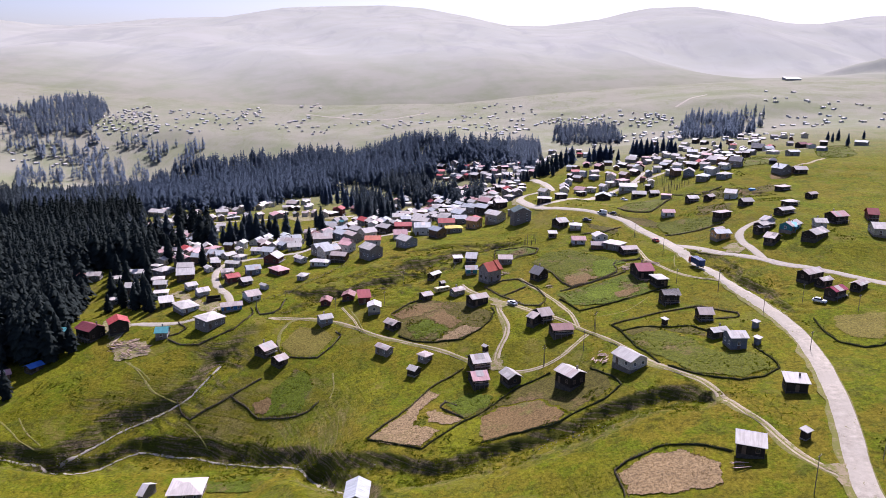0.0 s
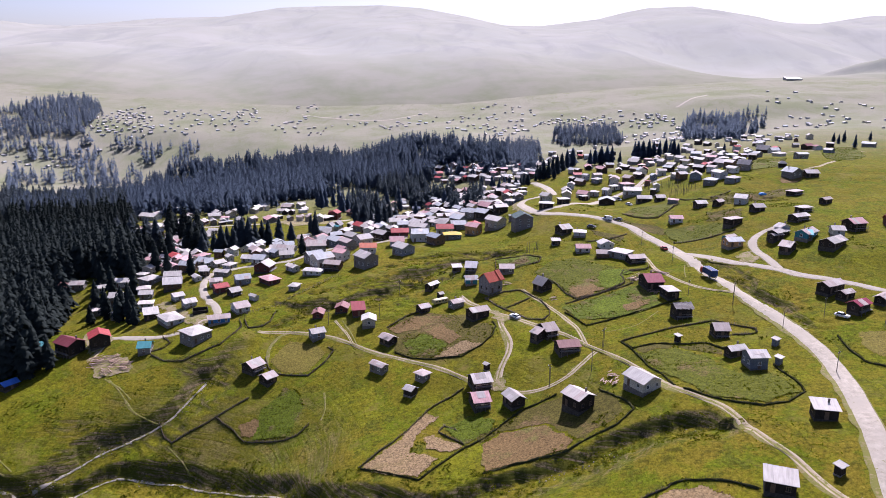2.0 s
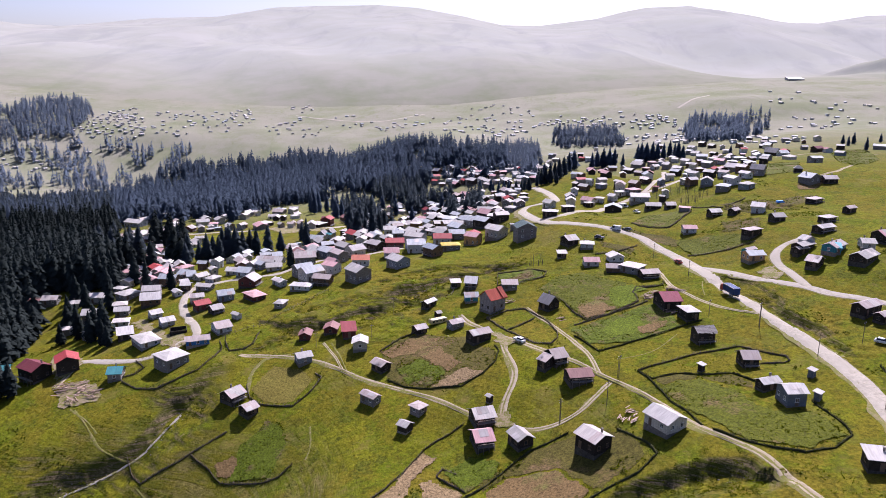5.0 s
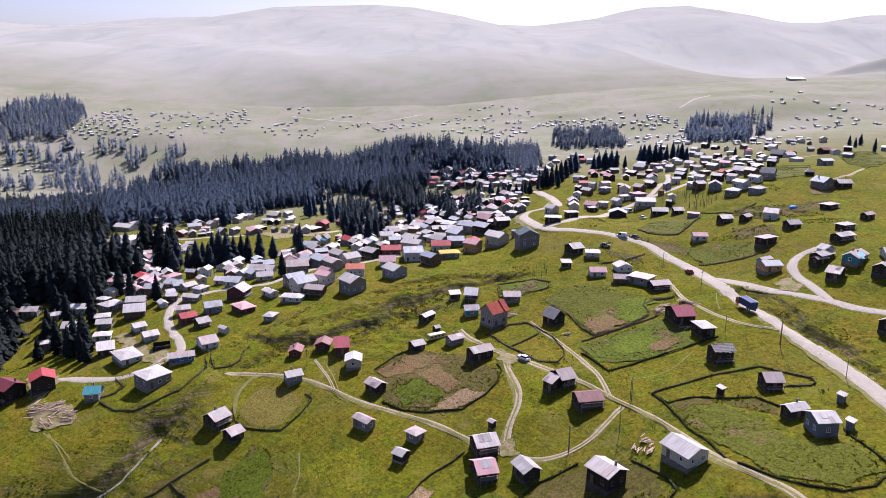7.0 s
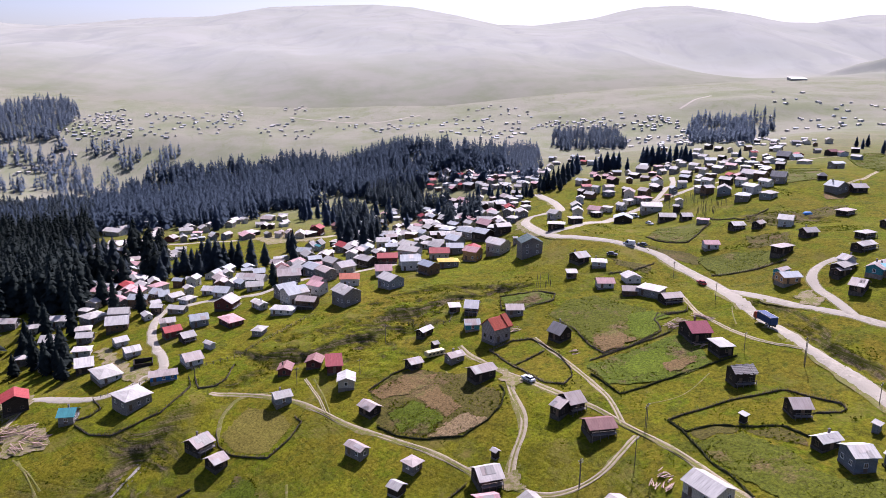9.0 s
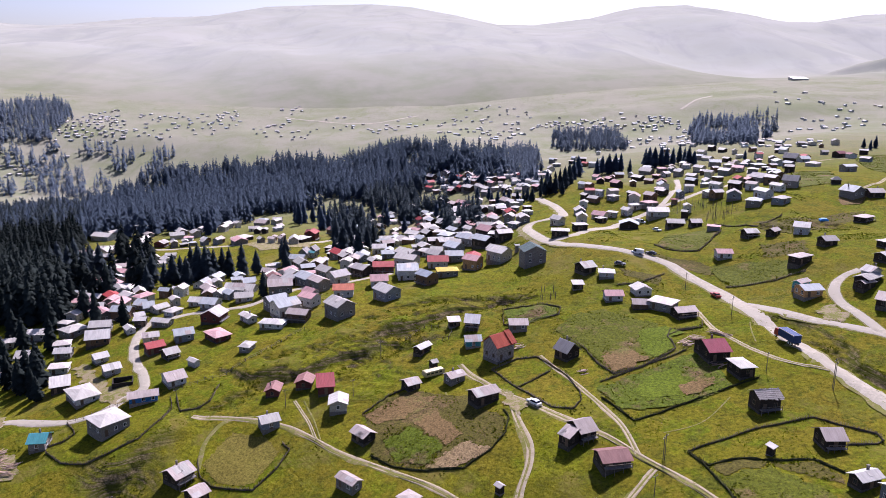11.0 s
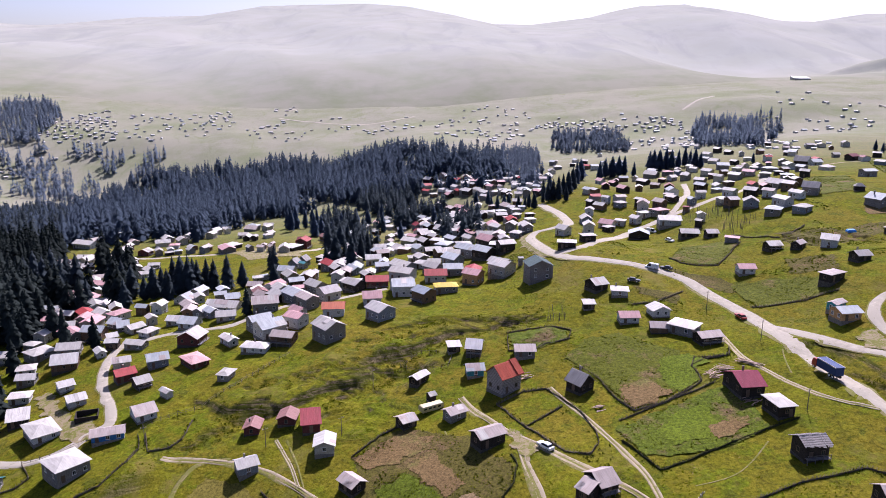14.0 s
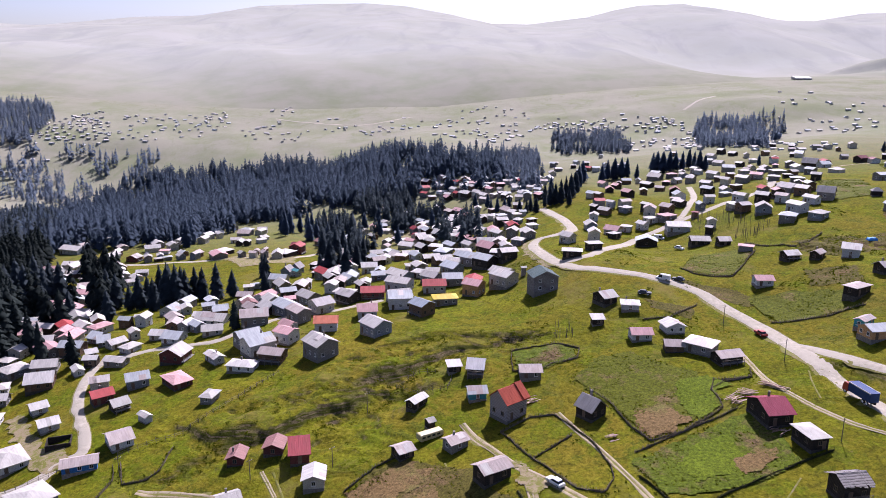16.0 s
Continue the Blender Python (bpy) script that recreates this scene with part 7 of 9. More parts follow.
house(139.1, 813.0, -11, 6.1, 4.6, 2.8, "hip", "lgrey", "dark", 0)
house(224.1, 946.3, -23, 6.7, 4.9, 2.8, "gable", "lgrey", "brown", 0)
house(184.4, 893.4, 100, 6.0, 5.4, 2.3, "gable", "bluegrey", "cream", 0)
house(172.6, 783.3, -4, 6.0, 4.9, 2.4, "hip", "pinkgrey", "brown", 0)
house(269.6, 681.1, -20, 6.6, 4.8, 2.6, "gable", "red", "white", 0)
house(227.5, 729.3, 64, 5.9, 5.1, 2.9, "gable", "bluegrey", "cream", 0)
house(127.3, 847.7, 10, 6.6, 4.9, 2.4, "gable", "pinkgrey", "cream", 0)
house(151.7, 773.1, 15, 7.2, 5.5, 2.9, "gable", "bluegrey", "white", 0)
house(122.8, 832.2, -19, 6.3, 5.2, 2.8, "gable", "bluegrey", "grey", 0)
house(164.5, 791.2, 22, 6.0, 5.0, 2.8, "gable", "bluegrey", "white", 0)
house(137.9, 779.4, -23, 6.4, 5.2, 2.5, "gable", "lgrey", "dark", 0)
house(297.9, 698.1, 100, 6.8, 6.1, 2.6, "gable", "bluegrey", "cream", 0)
house(-132.2, 374.0, 28, 8.6, 7.0, 2.9, "gable", "pink", "cream", 1)
house(-151.5, 392.7, -7, 8.3, 6.1, 2.5, "gable", "pinkwhite", "dark", 1)
house(-133.8, 361.0, 13, 9.6, 7.5, 2.7, "gable", "pink", "grey", 1)
house(-151.2, 381.5, -11, 8.1, 5.9, 2.7, "gable", "pink", "cream", 1)
house(-161.9, 400.9, -14, 8.3, 7.5, 2.8, "gable", "pinkgrey", "grey", 1)
house(-169.2, 418.2, 25, 8.1, 6.7, 2.6, "hip", "lgrey", "cream", 1)
house(-133.5, 398.4, -23, 7.3, 5.5, 2.4, "gable", "lgrey", "brown", 1)
house(-142.0, 373.3, 5, 7.3, 5.6, 2.4, "gable", "white", "dark", 1)
house(-146.2, 407.3, 12, 9.2, 7.9, 2.7, "gable", "lgrey", "cream", 1)
house(-124.7, 359.7, 66, 8.6, 6.2, 2.5, "gable", "bluegrey", "brown", 1)
house(-165.7, 409.1, 67, 8.7, 6.1, 2.9, "gable", "bluegrey", "dark", 1)
house(-142.2, 390.7, -2, 8.7, 6.5, 2.4, "gable", "red", "brown", 1)
house(-126.0, 384.2, 60, 8.4, 5.9, 2.9, "hip", "pink", "white", 1)
house(-152.2, 424.4, -11, 9.2, 7.7, 2.2, "gable", "pinkwhite", "dark", 1)
house(-155.9, 407.5, 1, 8.9, 7.8, 2.6, "hip", "pink", "dark", 1)
house(-134.1, 387.7, 62, 7.9, 5.9, 2.9, "gable", "pinkwhite", "white", 1)

house(-33.9, 330.6, -50, 9.5, 8.5, 4.6, "gable", "lgrey", "grey")
house(-55.2, 338.5, 40, 9.5, 8.5, 4.0, "gable", "bluegrey", "cream")
house(-60.2, 346.0, 38, 8.5, 7.0, 3.6, "gable", "bluegrey", "grey")
house(-47.0, 344.3, -32, 7.2, 6.5, 3.8, "gable", "pink", "white")
house(-48.8, 331.3, -14, 8.2, 6.4, 2.8, "gable", "pinkgrey", "brown")
house(-35.1, 352.4, 4, 8.4, 7.4, 3.2, "gable", "orange", "white")
house(-17.8, 344.3, -50, 9.0, 8.0, 3.6, "gable", "white", "bluegrey")
house(-22.1, 361.9, 8, 7.4, 7.4, 2.8, "gable", "pink", "white")
house(-11.0, 371.2, 6, 9.0, 9.2, 4.4, "gable", "bluegrey", "white")
house(-2.8, 360.2, -48, 7.6, 7.2, 4.0, "gable", "slategrey", "brown")
house(5.4, 371.6, 8, 9.4, 6.4, 2.7, "hip", "yellow", "grey")
house(1.6, 393.1, 4, 9.6, 7.4, 3.2, "gable", "red", "white")
house(16.7, 382.7, -34, 7.6, 7.0, 4.4, "gable", "pink", "orange")
house(28.2, 384.6, -46, 9.4, 8.2, 4.2, "gable", "white", "cream")
house(9.0, 400.5, 4, 8.6, 7.2, 3.2, "gable", "bluegrey", "grey")
house(-31.0, 384.6, -40, 8.0, 7.4, 3.4, "gable", "grey", "dark")
house(-22.1, 387.8, 6, 9.6, 7.2, 3.0, "gable", "red", "maroon")
house(-40.3, 375.7, 40, 8.2, 7.8, 3.4, "gable", "grey", "cream")
house(-53.7, 378.0, -48, 9.6, 8.0, 3.6, "gable", "bluegrey", "bluegrey")
house(-63.0, 367.3, 14, 10.2, 8.0, 3.6, "gable", "pinkgrey", "grey")
house(-47.9, 393.8, -45, 8.8, 7.2, 3.2, "gable", "lgrey", "grey")
house(-36.9, 441.7, -40, 8.2, 7.2, 3.4, "gable", "lgrey", "cream")
house(-12.1, 399.9, -25, 10.5, 8.0, 3.6, "gable", "lgrey", "white")
house(18.7, 430.3, -40, 9.0, 7.5, 3.6, "gable", "bluegrey", "grey")
house(27.1, 460.5, 0, 9.0, 8.0, 3.6, "gable", "lgrey", "dark")
house(10.0, 433.2, -14, 9.2, 7.2, 3.2, "gable", "lgrey", "grey")
house(-184.8, 354.6, -8, 8.0, 6.5, 2.8, "gable", "pinkred", "dark")
house(-177.3, 354.1, 6, 7.4, 6.0, 2.6, "gable", "pinkwhite", "grey")
house(-147.3, 329.6, 10, 7.0, 8.0, 3.6, "gable", "lgrey", "grey")
house(-153.1, 349.2, 6, 8.0, 6.6, 2.6, "gable", "white", "white")
house(-138.4, 337.6, 20, 6.4, 6.0, 2.4, "hip", "pinkwhite", "white")
house(-133.8, 329.4, 10, 6.4, 5.4, 2.3, "gable", "white", "grey")
house(-128.6, 315.8, 14, 6.8, 5.6, 2.3, "hip", "pinkwhite", "white")
house(-153.1, 320.3, 20, 6.6, 5.6, 2.4, "hip", "pinkwhite", "grey")
house(-141.2, 273.9, -30, 9.5, 8.0, 4.2, "gable", "maroon", "dark")
house(-157.2, 281.2, 20, 5.6, 5.0, 2.2, "gable", "teal", "white")
house(-138.0, 308.7, 60, 6.0, 4.6, 2.4, "gable", "white", "grey")
house(-162.5, 345.5, 24, 5.6, 5.0, 2.4, "gable", "pinkwhite", "cream")
house(-238.0, 594.9, -20, 16, 10, 3.4, "gable", "white", "white")
house(-238.4, 611.3, 60, 9, 7, 3, "gable", "white", "white")
house(-144.6, 767.5, -40, 7, 6, 2.6, "gable", "white", "cream")
house(-135.3, 781.8, 30, 7, 6, 2.6, "gable", "pinkwhite", "white")
house(-117.3, 779.3, -50, 7, 6, 2.6, "gable", "white", "white")
house(-163.3, 674.4, 20, 7, 6, 2.4, "gable", "white", "white")
house(-159.4, 700.4, -40, 7, 6, 2.6, "gable", "pinkwhite", "grey")
house(-137.2, 624.4, 10, 8, 6, 2.4, "gable", "pinkwhite", "cream")
house(-127.4, 611.5, -45, 6, 6, 2.4, "gable", "lgrey", "white")
house(-117.7, 622.1, 60, 7, 6, 2.4, "gable", "pinkwhite", "cream")
house(-82.3, 560.3, 78, 9, 8.5, 5.2, "gable", "red", "maroon")
house(-75.2, 611.5, -40, 8, 7, 3.6, "gable", "pinkred", "brown")
house(-147.3, 568.6, 78, 6.5, 6.5, 3.0, "gable", "pinkgrey", "brown")
house(-185.4, 564.2, 76, 7, 8.5, 2.8, "gable", "pinkwhite", "maroon")
house(-159.3, 577.4, -40, 6, 6, 2.6, "gable", "bluegrey", "brown")
house(-176.5, 611.2, -50, 7, 6, 2.6, "gable", "pinkwhite", "brown")
house(-135.7, 822.0, 20, 6, 5, 2.4, "gable", "white", "white")
house(-146.3, 816.7, -30, 6, 5, 2.4, "gable", "white", "cream")
house(-72.7, 478.7, 72, 6, 6, 3.4, "gable", "slate", "bluegrey")
house(-68.9, 485.5, 72, 6, 6, 3.4, "gable", "slate", "bluegrey")
house(-208.5, 549.2, -35, 9, 7, 2.8, "gable", "white", "white")
house(-226.1, 540.0, 10, 8, 6, 2.6, "gable", "pink", "grey")
house(-212.8, 541.8, 75, 9, 8, 3.2, "gable", "white", "cream")
house(-161.5, 507.1, -45, 7, 6, 2.6, "gable", "white", "white")
house(-161.1, 496.5, 20, 7, 6, 2.4, "gable", "lgrey", "white")
house(-162.7, 518.7, 10, 7, 5, 2.4, "gable", "white", "grey")
house(129.5, 653.2, 0, 6.7, 6.3, 2.5, "gable", "pink", "white", 1)
house(138.0, 578.9, 0, 6.4, 5.1, 3.2, "gable", "white", "brown", 1)
house(181.1, 692.0, 0, 7.6, 6.4, 2.8, "gable", "bluegrey", "dark", 1)
house(178.4, 635.1, 0, 6.6, 6.1, 2.5, "gable", "white", "white", 1)
house(136.1, 507.9, 0, 7.7, 6.6, 2.8, "gable", "bluegrey", "white", 1)
house(167.1, 547.1, 0, 7.7, 5.9, 3.1, "gable", "bluegrey", "dark", 1)
house(172.7, 534.5, 0, 8.0, 6.2, 2.4, "gable", "white", "white", 1)
house(110.4, 475.1, 0, 7.3, 6.4, 3.1, "gable", "pinkgrey", "cream", 1)
house(86.2, 451.2, 0, 7.5, 6.5, 2.4, "gable", "pink", "cream", 1)
house(119.1, 475.0, 0, 6.5, 6.0, 2.8, "gable", "pinkgrey", "brown", 1)
house(71.9, 427.9, 0, 6.8, 5.6, 3.1, "gable", "white", "cream", 1)
house(208.5, 574.8, 0, 7.9, 6.1, 3.0, "gable", "pink", "grey", 1)
house(234.7, 619.1, 0, 8.3, 7.6, 2.8, "gable", "white", "grey", 1)
house(246.9, 689.9, 0, 6.5, 5.6, 2.8, "gable", "lgrey", "dark", 1)
house(266.3, 647.8, 0, 8.2, 7.1, 2.7, "gable", "lgrey", "grey", 1)
house(244.3, 577.3, 0, 7.0, 5.6, 2.7, "gable", "bluegrey", "grey", 1)
house(277.7, 623.4, 0, 8.0, 7.5, 2.5, "gable", "bluegrey", "white", 1)
house(207.0, 677.7, 0, 6.6, 5.8, 3.2, "gable", "white", "cream", 1)
house(195.7, 674.0, 0, 6.9, 5.2, 3.0, "gable", "pinkwhite", "cream", 1)

# ---- trees ----
def conifer_arrays(h, r, seed, levels, arms):
    """Crown of a spruce: whorls of drooping, pointed sprays, ragged, with gaps."""
    rng = random.Random(seed)
    vs, fs = [], []
    for k in range(levels):
        u = (k + 0.3) / levels
        z = h * (0.1 + 0.9 * u)
        reach = r * (1 - u ** 1.7) ** 0.85 * (0.62 + 0.38 * min(1, u / 0.22)) * rng.uniform(0.78, 1.1) + 0.006 * h
        n = max(4, int(arms * (1 - 0.45 * u)))
        turn = rng.uniform(0, 6.28)
        for j in range(n):
            if rng.random() < 0.07:
                continue
            a = turn + 6.283 * (j + rng.uniform(-0.3, 0.3)) / n
            q = reach * rng.uniform(0.65, 1.2)
            wd = q * rng.uniform(0.26, 0.42) + 0.005 * h
            sag = q * rng.uniform(0.2, 0.65)
            zz = z + h * rng.uniform(-0.6, 0.6) / levels
            ca, sa = math.cos(a), math.sin(a)
            lift = h * 0.55 / levels
            b = len(vs)
            for px, py, pz in ((0.001 * h, 0, lift), (q * 0.6, wd, -sag * 0.55 + lift * 0.2), (q, 0, -sag), (q * 0.6, -wd, -sag * 0.55 + lift * 0.2), (q * 0.45, 0, lift * 0.9)):
                vs.append((ca * px - sa * py, sa * px + ca * py, zz + pz))
            fs += [(b, b + 1, b + 4), (b + 4, b + 1, b + 2), (b + 4, b + 2, b + 3), (b, b + 4, b + 3)]
    b = len(vs)
    vs += [(0.008 * h, 0, h * 0.93), (-0.004 * h, 0.006 * h, h * 0.93), (-0.004 * h, -0.006 * h, h * 0.93), (0, 0, h * 1.03)]
    fs += [(b, b + 1, b + 3), (b + 1, b + 2, b + 3), (b + 2, b, b + 3)]
    return vs, fs


CROWNS, FARCROWNS, MIDCROWNS, TRUNKS = [], [], [], []
for k in range(9):
    v, f = conifer_arrays(20, 4.5 + 0.45 * (k % 4), 100 + k, 22, 14)
    CROWNS.append(raw_mesh("crown", v, f, NEEDLES))
    FARCROWNS.append(raw_mesh("crown", v, f, EDGENEEDLES_HAZED))
    MIDCROWNS.append(raw_mesh("crown", v, f, MIDNEEDLES_HAZED))
    bm = bmesh.new()
    add_tube(bm, (0, 0, -1.2), (0, 0, 11), 0.34, 0.16, 7)
    add_tube(bm, (0, 0, 11), (0, 0, 19.4), 0.16, 0.03, 6)
    me = bpy.data.meshes.new("trunk")
    bm.to_mesh(me)
    bm.free()
    me.materials.append(BARK)
    TRUNKS.append(me)
SPRUCES = []


def spruce(x, y, h):
    k = int(abs(x * 7.3 + y * 3.1)) % 9
    root = new("spruce")
    root.empty_display_size = 0.5
    f = h / 20
    slim = 0.82 + 0.3 * ((k * 37 % 10) / 10)
    root.matrix_basis = pose(x, y, gz(x, y) - 0.2, 0, 0, (x * 57 + y * 31) % 360) @ Matrix.Diagonal((f * slim, f * slim, f, 1))
    tagged(root, "tall dark green spruce with drooping branches", "spruce", "spruce trees")
    sharing("trunk", TRUNKS[k], root)
    # farther crowns take the needle colours with haze mixed in
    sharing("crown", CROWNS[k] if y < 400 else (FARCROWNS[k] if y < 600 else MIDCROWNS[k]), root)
    SPRUCES.append((x, y))


spruce(-133.1, 354.1, 16.0)
spruce(-119.8, 348.8, 12.5)
spruce(-144.3, 368.1, 15.8)
spruce(-156.5, 381.9, 17.7)
spruce(-154.1, 369.6, 19.2)
spruce(-124.9, 444.0, 18.8)
spruce(-119.6, 439.3, 20.0)
spruce(-115.5, 437.8, 19.2)
spruce(-112.7, 442.4, 15.9)
spruce(-109.9, 447.2, 15.4)
spruce(-105.0, 442.9, 15.9)
spruce(-97.9, 440.8, 17.9)
spruce(-90.5, 440.2, 13.6)
spruce(-69.2, 364.3, 11.0)
spruce(-73.8, 433.1, 11.2)
spruce(-135.2, 433.8, 12.7)
spruce(-130.6, 432.9, 16.8)
spruce(-129.1, 439.7, 15.0)
spruce(-122.0, 427.6, 15.2)
spruce(-143.5, 440.0, 17.2)
spruce(-151.3, 448.1, 18.9)
spruce(-133.6, 407.9, 14.2)
spruce(-153.8, 437.6, 14.2)
spruce(-122.2, 464.2, 13.8)
spruce(-130.8, 471.2, 14.1)
spruce(-206.1, 461.7, 22.9)
spruce(-195.4, 458.9, 22.7)
spruce(-188.3, 462.6, 21.4)
spruce(-182.5, 466.7, 21.5)
spruce(-191.2, 474.4, 20.5)
spruce(-208.5, 492.2, 21.5)
spruce(-219.0, 493.4, 19.9)
spruce(-188.1, 545.8, 11.3)
spruce(-55.1, 473.3, 11.5)
spruce(-46.6, 483.2, 12.4)
spruce(-49.6, 483.6, 12.4)
spruce(-47.3, 494.8, 11.4)
spruce(-42.8, 500.1, 14.4)
spruce(-38.0, 486.0, 15.3)
spruce(-36.1, 505.0, 15.2)
spruce(-38.4, 502.1, 13.6)
spruce(-23.3, 650.6, 14.4)
spruce(-39.2, 683.0, 16.2)
spruce(-53.1, 588.5, 15.5)
spruce(-47.6, 604.0, 16.0)
spruce(-61.4, 532.7, 12.3)
spruce(23.9, 663.4, 11.8)
spruce(12.4, 679.9, 12.0)
spruce(8.8, 710.6, 12.7)
spruce(2.5, 696.6, 14.5)
spruce(-4.0, 730.8, 15.3)
spruce(-28.0, 752.2, 13.4)
spruce(-8.7, 757.2, 13.6)
spruce(-44.2, 746.7, 13.4)
spruce(-52.4, 695.8, 16.6)
spruce(-61.2, 690.5, 16.4)
spruce(-71.4, 672.4, 15.9)
spruce(46.6, 656.9, 11.6)
spruce(50.5, 646.5, 11.4)
spruce(51.1, 603.1, 12.3)
spruce(56.5, 622.0, 10.9)
spruce(46.8, 689.2, 12.2)
spruce(38.3, 711.6, 12.7)
spruce(60.5, 546.1, 9.4)
spruce(61.1, 527.6, 9.8)
spruce(57.5, 541.1, 9.0)
spruce(56.4, 564.9, 9.0)
spruce(68.4, 541.7, 9.3)
spruce(70.9, 538.3, 12.3)
spruce(74.0, 538.7, 13.1)
spruce(76.6, 535.7, 14.5)
spruce(81.3, 546.0, 14.1)
spruce(84.3, 545.6, 14.8)
spruce(91.6, 568.9, 14.7)
spruce(103.4, 614.7, 16.0)
spruce(119.9, 681.0, 18.0)
spruce(75.3, 585.0, 11.8)
spruce(81.9, 600.7, 13.9)
spruce(78.8, 521.9, 9.0)
spruce(139.9, 699.6, 15.8)
spruce(146.1, 707.3, 17.1)
spruce(151.8, 707.4, 18.2)
spruce(157.6, 708.2, 18.2)
spruce(162.4, 709.0, 17.1)
spruce(166.7, 695.0, 12.3)
spruce(186.6, 718.8, 17.4)
spruce(188.6, 713.7, 18.4)
spruce(191.3, 707.3, 18.2)
spruce(197.1, 708.0, 18.2)
spruce(201.2, 706.5, 17.0)
spruce(207.1, 707.4, 15.9)
spruce(214.2, 712.0, 17.2)
spruce(215.5, 692.0, 17.3)
spruce(218.6, 688.1, 13.2)
spruce(220.9, 718.3, 13.9)
spruce(377.0, 699.0, 11.2)
spruce(362.9, 682.3, 9.0)
spruce(369.0, 702.6, 9.0)
spruce(348.9, 630.3, 12.0)
spruce(400.4, 697.2, 9.0)
spruce(260.9, 687.3, 9.0)
spruce(-154.3, 323.2, 11.7)
spruce(-148.8, 319.7, 12.7)
spruce(-137.5, 311.4, 13.4)
spruce(-136.1, 315.5, 13.6)
spruce(-135.5, 303.3, 13.0)
spruce(-127.7, 296.8, 10.6)
spruce(-163.6, 350.0, 14.1)
spruce(-151.7, 355.0, 14.3)
spruce(-158.1, 425.5, 14.2)
spruce(-147.9, 398.3, 17.7)
spruce(-180.2, 445.6, 15.2)
spruce(-163.6, 384.9, 17.1)
spruce(-184.6, 399.8, 17.9)
spruce(-222.6, 442.5, 20.1)
spruce(-211.2, 411.5, 21.6)
spruce(-180.1, 373.2, 16.5)
spruce(-124.3, 293.2, 9.0)
spruce(-168.1, 254.8, 18.7)
spruce(-161.8, 259.8, 19.2)
spruce(-158.0, 264.0, 18.2)
spruce(-149.8, 257.7, 17.8)
spruce(-149.7, 264.7, 17.0)
spruce(-160.2, 287.5, 17.0)
spruce(-177.8, 295.2, 18.8)
spruce(-180.3, 285.5, 19.6)
spruce(-173.0, 298.8, 19.0)
spruce(-167.8, 315.8, 15.7)
spruce(-144.0, 263.1, 13.3)
spruce(-190.8, 308.2, 18.2)
spruce(-130.7, 305.2, 13.8)
spruce(-143.6, 310.5, 12.6)
spruce(-155.3, 341.5, 13.8)
spruce(-143.5, 338.9, 13.7)
spruce(-161.3, 337.3, 10.6)
spruce(-149.5, 307.6, 9.0)
spruce(-153.7, 235.1, 12.1)
spruce(-167.6, 610.8, 20.0)
spruce(-167.9, 623.3, 18.0)
spruce(-182.5, 651.2, 17.0)
spruce(-106.5, 645.7, 20.0)
spruce(-106.0, 663.1, 19.0)
spruce(-112.5, 663.9, 16.0)
spruce(-86.1, 628.4, 18.0)
spruce(-82.3, 638.1, 17.0)
spruce(-70.1, 611.0, 18.0)
spruce(-58.1, 558.4, 18.0)
spruce(-54.9, 571.7, 17.0)
spruce(-62.4, 532.9, 19.0)
spruce(-90.2, 668.5, 17.0)
spruce(-95.7, 680.0, 16.0)
spruce(-99.1, 666.2, 17.0)
spruce(-200.2, 793.6, 15.0)
spruce(-194.0, 673.9, 15.0)
spruce(-203.5, 694.9, 16.0)
spruce(-226.5, 719.9, 15.0)
spruce(-37.7, 437.1, 18.0)
spruce(-50.9, 479.3, 17.0)
spruce(-78.9, 457.7, 17.0)
spruce(-86.8, 484.8, 12.0)


def free_of_houses(X, Y, gap):
    ok = np.ones(X.shape, bool)
    for x, y, r in HOUSES:
        ok &= np.hypot(X - x, Y - y) > r + gap
    return ok


CLEARINGS = [
    [(-192, 353), (-184, 368), (-139, 355), (-107, 268), (-132, 266), (-144, 274), (-162, 318)],
    [(-252, 592), (-220, 584), (-168, 448), (-190, 453)],
]


